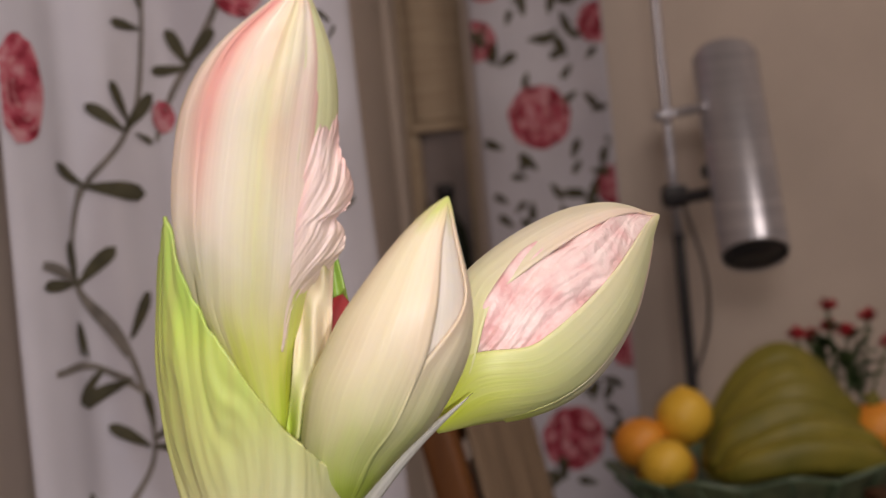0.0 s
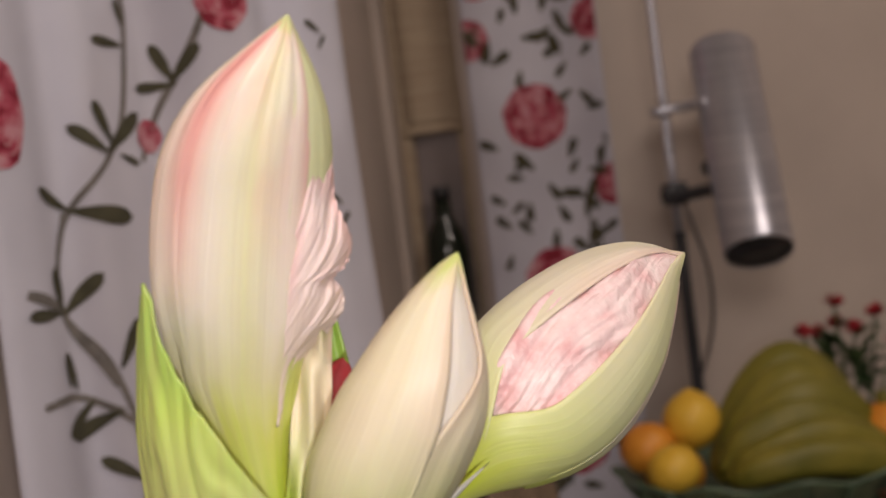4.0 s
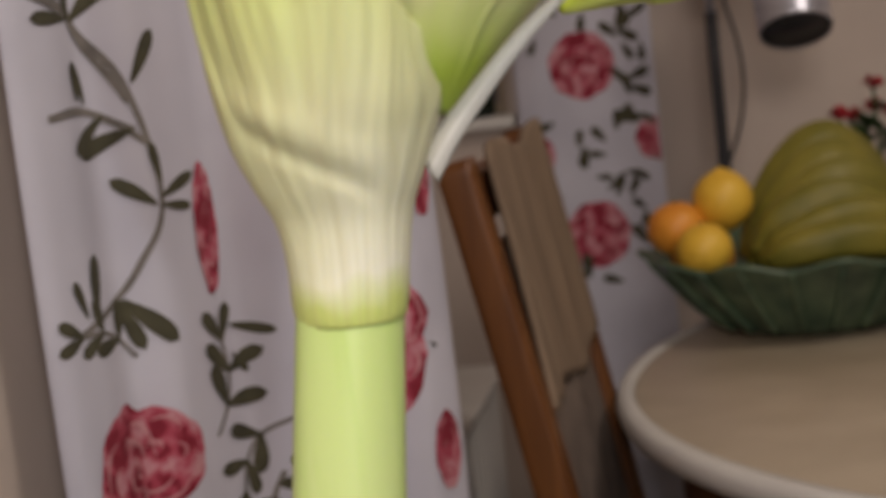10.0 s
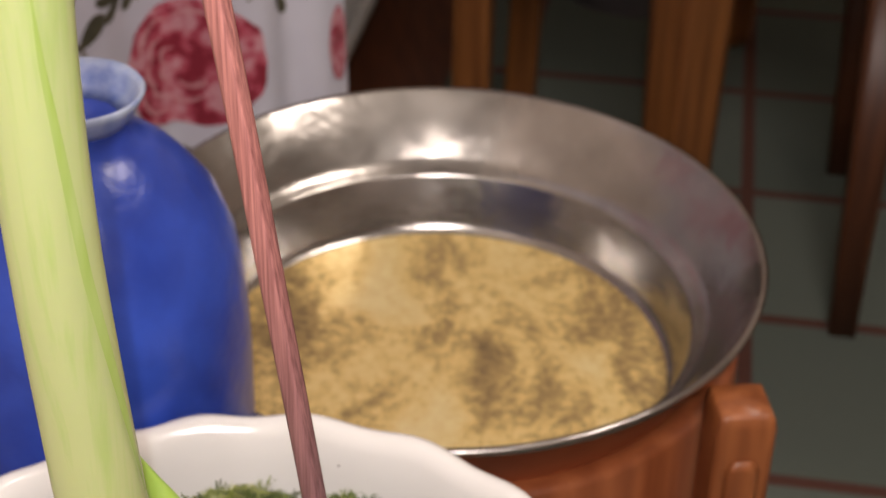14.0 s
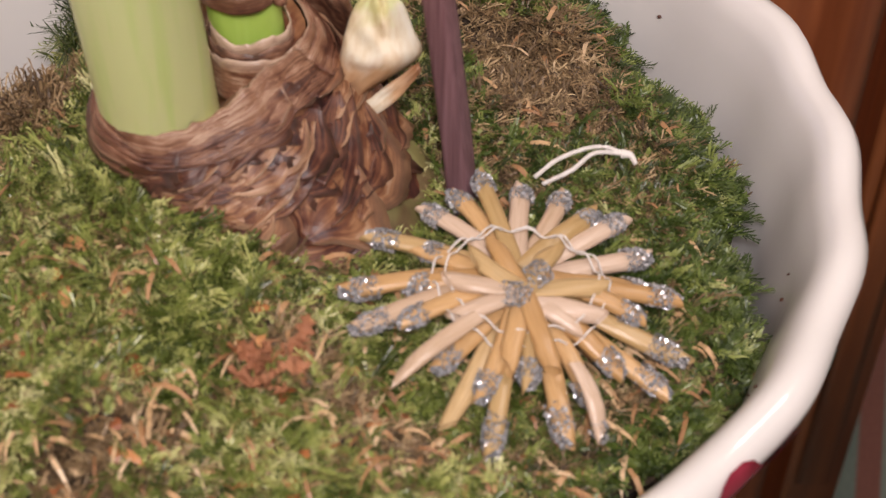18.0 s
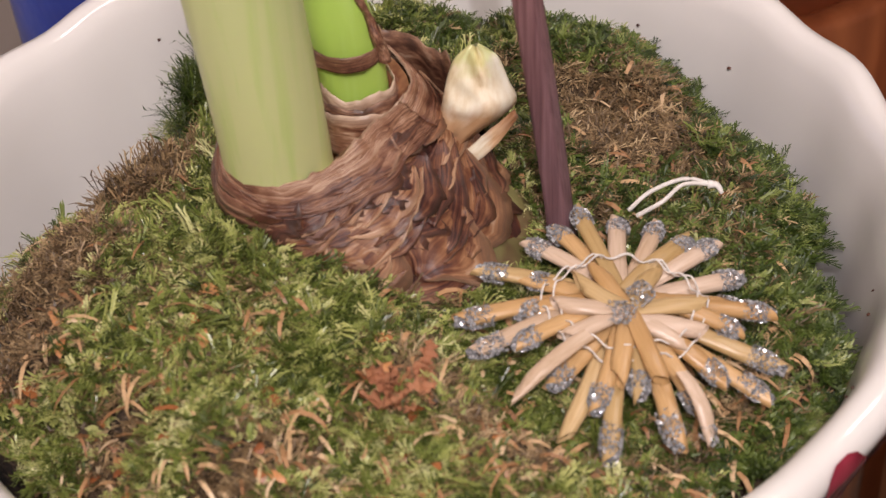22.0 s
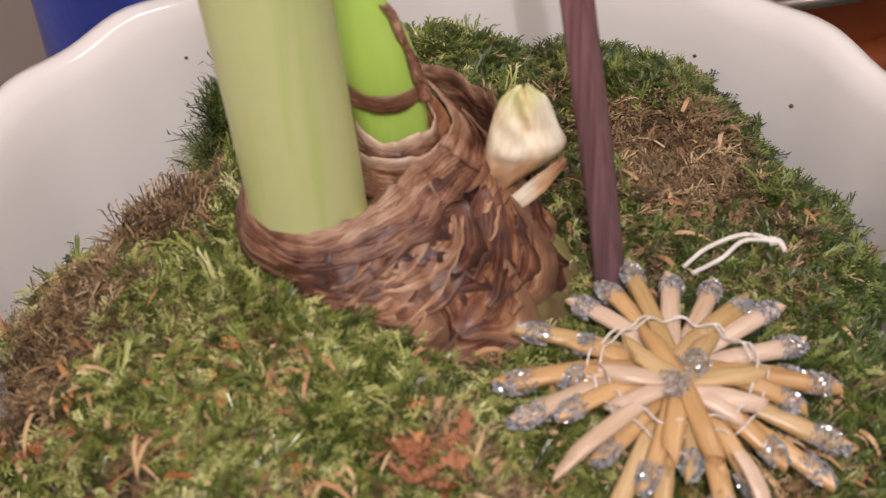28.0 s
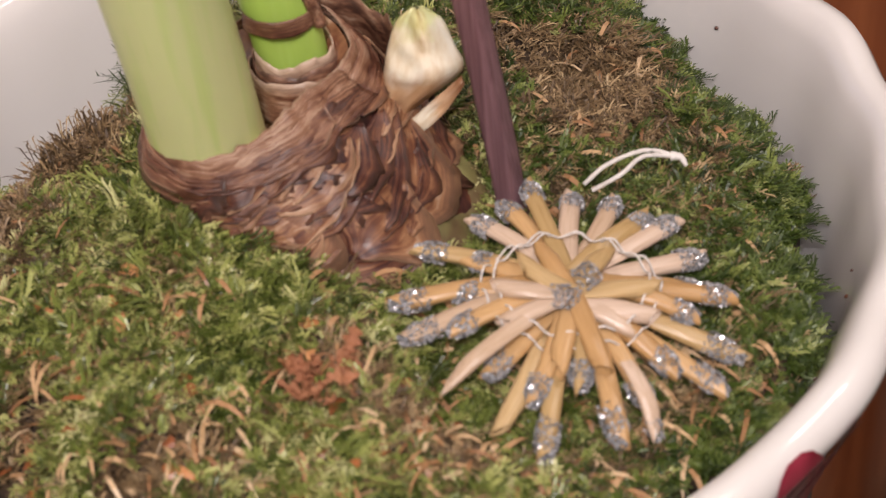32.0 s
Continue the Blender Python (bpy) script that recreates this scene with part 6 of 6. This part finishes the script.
def fruit(name, at, r, mat, label, squash=0.92, nose=0.0):
    t = thing(name, at, label, name, "fruit in the bowl")
    def shape(a, rr, z):
        return rr, z
    prof = [(r * math.sin(math.pi * k / 18) * (1 + nose * (abs(k - 9) / 9) ** 4 * -0.4), -r * squash * math.cos(math.pi * k / 18) * (1 + nose * (abs(k - 9) / 9) ** 6)) for k in range(19)]
    part("peel", bumpy(lathe(prof, 32), 60, r * 0.02), mat, t)
    part("stalk_scar", bake(lathe([(0, 0), (r * 0.12, 0), (r * 0.10, r * 0.05), (0, r * 0.06)], 10), pose(0, 0, r * squash * 0.97)), GREENLEAF, t)
    return t


fruit("orange", (0.4285, 1.500, 0.3000), 0.034, ORANGE, "ripe orange lying in the fruit bowl")
fruit("lemon", (0.4866, 1.505, 0.3260), 0.035, LEMON, "yellow lemon lying on top of the oranges", 1.0, 0.12)
fruit("orange", (0.4460, 1.448, 0.2800), 0.032, LEMON, "yellow-orange mandarin resting on the bowl rim")
fruit("orange", (0.7300, 1.500, 0.2830), 0.040, ORANGE, "bright orange fruit at the side of the bowl")
fruit("orange", (0.4700, 1.560, 0.2550), 0.038, ORANGE, "ripe orange half hidden in the bowl")

bananas = thing("banana_bunch", (0.615, 1.495, 0.25), "bunch of yellow-green bananas heaped in the bowl", "bananas")
rng = random.Random(19)
for k in range(6):
    y = -0.062 + 0.024 * k
    w = 0.104 - 0.003 * abs(k - 2) + rng.uniform(-0.005, 0.005)
    hgt = 0.026 + 0.020 * k
    tilt = rng.uniform(-0.010, 0.010)
    bm = loft(spline([(-w, y, 0.004 + tilt), (-0.62 * w, y - 0.012, hgt * 0.64 + tilt), (0, y - 0.018, hgt), (0.62 * w, y - 0.010, hgt * 0.66 - tilt), (w, y, 0.008 - tilt)], 26),
              lambda a, v: (0.0250 * math.sin(math.pi * min(max(v, 0.03), 0.97)) ** 0.35) * (1 + 0.07 * math.cos(5 * a + k)), 20, flip=(0, 1, 0))
    part("banana", bumpy(bm, 40, 0.0015, k), BANANA, bananas)
part("stem_end", tube([(0.102, 0.0, 0.010), (0.112, 0.0, 0.050), (0.105, 0.0, 0.080)], 0.014, 10, 10, 0.009), BANANA, bananas)

posy = thing("potted_posy", (0.735, 1.640, TOP_Z), "small pot of red flowers with dark leaves", "flowers")
part("flower_pot", lathe([(0, 0), (0.040, 0), (0.052, 0.10), (0.055, 0.104), (0.050, 0.104), (0.045, 0.08), (0, 0.08)], 32), PAINT, posy)
rng = random.Random(77)
heads = ((-0.060, -0.01, 0.222), (-0.012, 0.0, 0.255), (0.004, -0.02, 0.220), (-0.005, 0.02, 0.225), (0.045, 0.01, 0.235), (-0.03, 0.03, 0.215), (0.06, -0.02, 0.20))
for hx, hy, hz in heads:
    st = part("flower_stalk", tube([(hx * 0.25, hy * 0.25, 0.08), (hx * 0.7, hy * 0.6, 0.16), (hx, hy, hz)], 0.0022, 8, 6), GREENLEAF, posy)
    petals = []
    for k in range(14):
        a, tilt = rng.uniform(0, 360), rng.uniform(-70, -10)
        petals.append(bake(sheet(lambda u, v: (0.018 * v, 0.015 * (u - 0.5) * math.sin(math.pi * (0.12 + 0.8 * v)), 0.003 * v * v), 3, 5), pose(hx, hy, hz, 0, tilt, a)))
    part("flower_head", merge(*petals), REDPETAL, posy, "red double flower")
for k in range(26):
    a = rng.uniform(0, 360)
    bm = sheet(lambda u, v: (0.045 * v, 0.024 * (u - 0.5) * math.sin(math.pi * (0.08 + 0.9 * v)), 0.02 * v - 0.02 * v * v + 0.004 * abs(u - 0.5)), 4, 8, 0.0005)
    part("leaf", bake(bm, pose(0.02 * math.cos(a), 0.02 * math.sin(a), 0.12 + 0.10 * rng.random(), 0, rng.uniform(-50, 0), a)), GREENLEAF, posy)
basket = thing("basket", (0.745, 1.250, TOP_Z), "dark brown lidded basket standing on the table", "basket")
part("basket_body", box(-0.10, -0.07, 0, 0.10, 0.07, 0.062, 0.010, 3), DARKWOOD, basket)
part("lid", box(-0.104, -0.074, 0.062, 0.104, 0.074, 0.078, 0.006, 3), DARKWOOD, basket)
card = thing("paper_card", (0.475, 0.905, TOP_Z), "folded white paper card standing on the table", "card")
part("front_leaf", bake(box(0, -0.0008, 0, 0.16, 0.0008, 0.085), pose(0.020, 0.022, 0.0006, -9, 0, -14)), PAPER, card, smooth=False)
part("back_leaf", bake(box(0, -0.0008, 0, 0.16, 0.0008, 0.085), pose(0.027, 0.050, 0.0006, 9, 0, -14)), PAPER, card, smooth=False)
solo("paper_sheet", bake(box(-0.012, -0.035, 0, 0.19, 0.055, 0.0014), pose(0.470, 0.905, TOP_Z + 0.001, 0, 0, -14)), PAPER, "flat white sheet of paper under the card", "paper", smooth=False)

# ---- chair pushed under the table ----
chair = thing("dining_chair", (0.232, 1.035, FLOOR_Z), "stained wooden dining chair with a flowered seat cover and draped back", "chair")
chair.rotation_euler = (0, 0, math.radians(-16))
S = 0.45


def square(r0, r1):
    return lambda a, v: (r0 + (r1 - r0) * v) / max(abs(math.cos(a)), abs(math.sin(a))) ** 0.9


for y in (0.0, 0.40):
    part("back_post", loft(spline([(0.0, y, 0.0), (0.004, y, 0.25), (0.0, y, 0.46), (-0.030, y, 0.68), (-0.075, y, 0.92), (-0.095, y, 1.02)], 36), square(0.019, 0.016), 24), OAK, chair)
for y in (0.03, 0.37):
    part("front_leg", loft([(0.40, y, 0.0), (0.396, y, 0.2), (0.39, y, S - 0.03)], square(0.014, 0.021), 24), DARKWOOD, chair)
part("seat_rail", box(0.01, -0.005, S - 0.018, 0.41, 0.02, S, 0.004), OAK, chair)
part("seat_rail", box(0.01, 0.38, S - 0.018, 0.41, 0.405, S, 0.004), OAK, chair)
part("seat", bumpy(box(-0.005, 0.02, S - 0.01, 0.425, 0.38, S + 0.02, 0.012, 3), 20, 0.004), OAK, chair)


def cover(u, v):
    """A cloth over the seat, hanging down at the near side."""
    x = 0.022 + 0.415 * u
    if v < 0.5:
        t = v / 0.5
        return x, 0.39 - 0.40 * t, S + 0.034 + 0.008 * math.sin(math.pi * t) * math.sin(math.pi * u) + 0.002 * math.sin(30 * u)
    t = (v - 0.5) / 0.5
    return x, -0.014 - 0.006 * math.sin(math.pi * t) - 0.004 * math.sin(34 * u + 2) * t, S + 0.034 - 0.055 * t


part("seat_cover", sheet(cover, 60, 34, 0.003), CLOTH, chair, "beige flowered seat cover")
SATIN = noisy(material("beige_satin", (0.4, 0.34, 0.25), 0.3), [(0.3, (0.58, 0.50, 0.37)), (0.7, (0.74, 0.66, 0.50))], 12, 3, bump=0.1)
part("sagging_lining", sheet(lambda u, v: (0.13 + 0.20 * u, 0.0 + 0.20 * v, S - 0.016 - 0.080 * math.sin(math.pi * u) ** 0.7 * math.sin(math.pi * v) ** 0.6), 26, 22, 0.002), SATIN, chair, "sagging pale seat lining")
DRAPE = noisy(material("tan_throw", (0.36, 0.26, 0.17), 0.9), [(0.3, (0.17, 0.12, 0.08)), (0.7, (0.30, 0.22, 0.15))], 1.0, 4, (20, 90, 5), 0.5, 3.0, 0.004)
# darker than DRAPE: shade on the throw's lower part is put into this colour
SHADED_CLOTH = noisy(material("shaded_back_cloth", (0.10, 0.075, 0.06), 0.9), [(0.3, (0.13, 0.10, 0.082)), (0.7, (0.21, 0.165, 0.135))], 24, 4, bump=0.3)
part("back_panel", sheet(lambda u, v: (0.012 - 0.080 * v + 0.006 * math.sin(math.pi * u) + 0.003 * math.sin(19 * u), 0.022 + 0.395 * u, 0.47 + 0.47 * v), 40, 20, 0.012), SHADED_CLOTH, chair, "back cloth with the throw's shade in its colour")
part("top_rail", bake(box(-0.015, 0.02, 0, 0.010, 0.38, 0.05, 0.006, 3), pose(-0.093, 0, 0.955)), OAK, chair)
part("throw", sheet(lambda u, v: (-0.030 - 0.038 * v + 0.0025 * math.sin(21 * u + 2 * v) + 0.001 * math.sin(83 * u), 0.012 + 0.372 * u, 0.790 + 0.012 * math.sin(7 * u) * (1 - v) + (0.235 + 0.008 * math.sin(9 * u)) * v), 60, 30, 0.005), DRAPE, chair, "tan fringed throw hanging over the back")
for y in (0.012, 0.388):
    part("side_stretcher", tube([(0.01, y, 0.17), (0.39, y, 0.17)], 0.010, 4, 12), DARKWOOD, chair)

# ---- lamp behind the table ----
lamp_stand = thing("floor_lamp", (0.580, 1.842, FLOOR_Z), "steel floor lamp with a cylindrical shade on a slim pole", "lamp")
part("lamp_base", lathe([(0, 0), (0.12, 0), (0.125, 0.006), (0.12, 0.014), (0.02, 0.022), (0, 0.022)], 48), BLACKMETAL, lamp_stand)
part("pole", tube([(0, 0, 0.02), (0, 0, 0.8), (0, 0, 1.12)], 0.0085, 8, 16), BLACKMETAL, lamp_stand)
part("upper_pole", tube([(0, 0, 1.12), (-0.002, 0, 1.5), (-0.004, 0, 1.95)], 0.0065, 8, 16), STEEL, lamp_stand, "polished upper pole")
part("arm", tube([(-0.022, -0.01, 1.290), (0.02, -0.02, 1.294), (0.050, -0.05, 1.296)], 0.007, 8, 12), STEEL, lamp_stand)
part("clamp", merge(tube([(-0.020, -0.008, 1.173), (0.02, -0.03, 1.172), (0.058, -0.085, 1.180)], 0.009, 8, 12), box(-0.016, -0.018, 1.158, 0.016, 0.014, 1.190, 0.004)), BLACKMETAL, lamp_stand, "black clamp")
part("knob", bake(lathe([(0, 0), (0.012, 0), (0.013, 0.012), (0.009, 0.018), (0, 0.018)], 16), pose(0.042, -0.045, 1.205, 90)), BLACKMETAL, lamp_stand)
shade = part("shade", bake(lathe([(0.0460, 0.0), (0.0470, 0.004), (0.0470, 0.325), (0.0450, 0.329), (0.020, 0.331), (0.0, 0.331), (0.0, 0.327), (0.0440, 0.325), (0.0440, 0.003), (0.0460, 0.0)], 48), pose(0.068, -0.15, 1.085, -30, 5.5, 0)), STEEL, lamp_stand, "brushed steel cylinder shade")
# black disc put in for the darkness inside the cylinder's open end
part("diffuser", bake(lathe([(0, 0.002), (0.0435, 0.002), (0.0435, 0.006), (0, 0.006)], 32), pose(0.068, -0.15, 1.085, -30, 5.5, 0)), BLACKMETAL, shade)
part("cable", tube([(0.01, -0.01, 1.16), (0.03, -0.02, 1.06), (0.025, -0.02, 0.98), (0.0, 0.0, 0.90)], 0.0025, 20, 8), BLACKMETAL, lamp_stand)

# ---- blue vase ----
vase = thing("vase", (-0.044, 0.252, -0.26), "cobalt blue glazed bottle vase with a worn pale lip", "vase")


def lumpy(a, r, z):
    return r * (1 + 0.012 * math.sin(3 * a + 20 * z) + 0.006 * math.sin(7 * a - 40 * z)), z


def leaning(bm):
    """The hand-thrown neck sits a little off the body's middle."""
    for v in bm.verts:
        v.co.x += 0.010 * smooth_step(0.20, 0.37, v.co.z)
    return bm


part("vase_body", leaning(lathe([(0, 0), (0.062, 0), (0.068, 0.008), (0.076, 0.08), (0.0815, 0.16), (0.0830, 0.22), (0.0800, 0.250), (0.0730, 0.280), (0.063, 0.302), (0.052, 0.316), (0.043, 0.326), (0.033, 0.334), (0.0255, 0.339), (0.0240, 0.344),
                         (0.0240, 0.347), (0.0190, 0.345), (0.0120, 0.335), (0.011, 0.30), (0, 0.28)], 72, lumpy)), BLUE, vase)
part("lip", leaning(lathe([(0.0235, 0.345), (0.0272, 0.350), (0.0305, 0.3560), (0.0318, 0.3590), (0.0308, 0.3605), (0.0280, 0.3570), (0.0235, 0.3500), (0.0190, 0.3455), (0.0235, 0.345)], 56)), BLUERIM, vase, "worn pale blue flared lip")

# ---- tinned copper pan on its stand ----
pan = thing("copper_pan", (0.1455, 0.398, -0.168), "wide tinned copper pan with a worn brass-coloured bottom", "pan")
pan.rotation_euler = (math.radians(0.8), 0, 0)
part("pan_outside", lathe([(0, -0.002), (0.136, -0.002), (0.146, 0.004), (0.156, 0.034), (0.1850, 0.0835), (0.1875, 0.0850)], 96), COPPER, pan, "dull copper outside")
part("lining", lathe([(0.1875, 0.0850), (0.1882, 0.0875), (0.1865, 0.0893), (0.1835, 0.0880), (0.1610, 0.0500), (0.1540, 0.0440), (0.1510, 0.0432), (0.1490, 0.0410), (0.1440, 0.0080), (0.1400, 0.0025), (0.136, 0.0014)], 96), TIN, pan, "grey tinned lining")
part("pan_bottom", bumpy(lathe([(0.1385, 0.0024), (0.12, 0.0028), (0.08, 0.0028), (0.04, 0.0028), (0.0, 0.0028)], 72), 30, 0.0008), GOLD, pan, "mottled golden bottom")

DRUMWOOD = wood("polished_drum_wood", (0.17, 0.045, 0.016), (0.30, 0.095, 0.034), 0.3, (26, 26, 2))
stand = thing("wooden_stand", (0.15, 0.40, FLOOR_Z), "reddish polished wooden drum stand with side posts under the pan", "stand")
top = -0.172 - FLOOR_Z
part("drum", lathe([(0.150, 0.0), (0.172, 0.0), (0.174, 0.01), (0.174, top + 0.040), (0.172, top + 0.044), (0.158, top + 0.044), (0.156, top + 0.040), (0.156, top - 0.020), (0.150, 0.0)], 110), DRUMWOOD, stand, "curved polished wooden drum")
part("top_board", lathe([(0, top - 0.016), (0.1555, top - 0.016), (0.1555, top - 0.003), (0, top - 0.003)], 64), MAHOGANY, stand)
for y in (-0.150,):
    post = part("post", loft([(0.139, y, 0), (0.139, y, 0.460), (0.139, y, 0.482), (0.139, y, 0.488), (0.139, y, 0.4905)], lambda a, v: 0.0155 * (1 if v < 0.6 else 1 - 0.16 * (v - 0.6) / 0.4) / max(abs(math.cos(a)), abs(math.sin(a))) ** 0.95, 40), MAHOGANY, stand)
    part("post_moulding", loft([(0.139, y - 0.0162, 0.10), (0.139, y - 0.0162, 0.40), (0.139, y - 0.0162, 0.455), (0.139, y - 0.0162, 0.462)], lambda a, v: (0.0095 if v < 0.9 else 0.006) / max(abs(math.cos(a)), 8 * abs(math.sin(a))) ** 1.0, 24), MAHOGANY, post)

bench = thing("low_bench", (0.0, 0.05, FLOOR_Z), "low reddish wooden bench carrying the planter", "bench")
part("bench_top", box(-0.165, -0.185, 0.302, 0.175, 0.122, 0.3295, 0.005), MAHOGANY, bench)
for x in (-0.145, 0.155):
    for y in (-0.165, 0.102):
        part("leg", loft([(x, y, 0), (x, y, 0.15), (x, y, 0.302)], square(0.014, 0.018), 24), MAHOGANY, bench)
stool = thing("small_stool", (-0.046, 0.254, FLOOR_Z), "small wooden stool carrying the blue vase", "stool")
part("stool_top", box(-0.085, -0.078, 0.298, 0.072, 0.075, 0.320, 0.005), DARKWOOD, stool)
for x in (-0.068, 0.055):
    for y in (-0.060, 0.057):
        part("leg", loft([(x, y, 0), (x, y, 0.298)], square(0.010, 0.012), 20), DARKWOOD, stool)
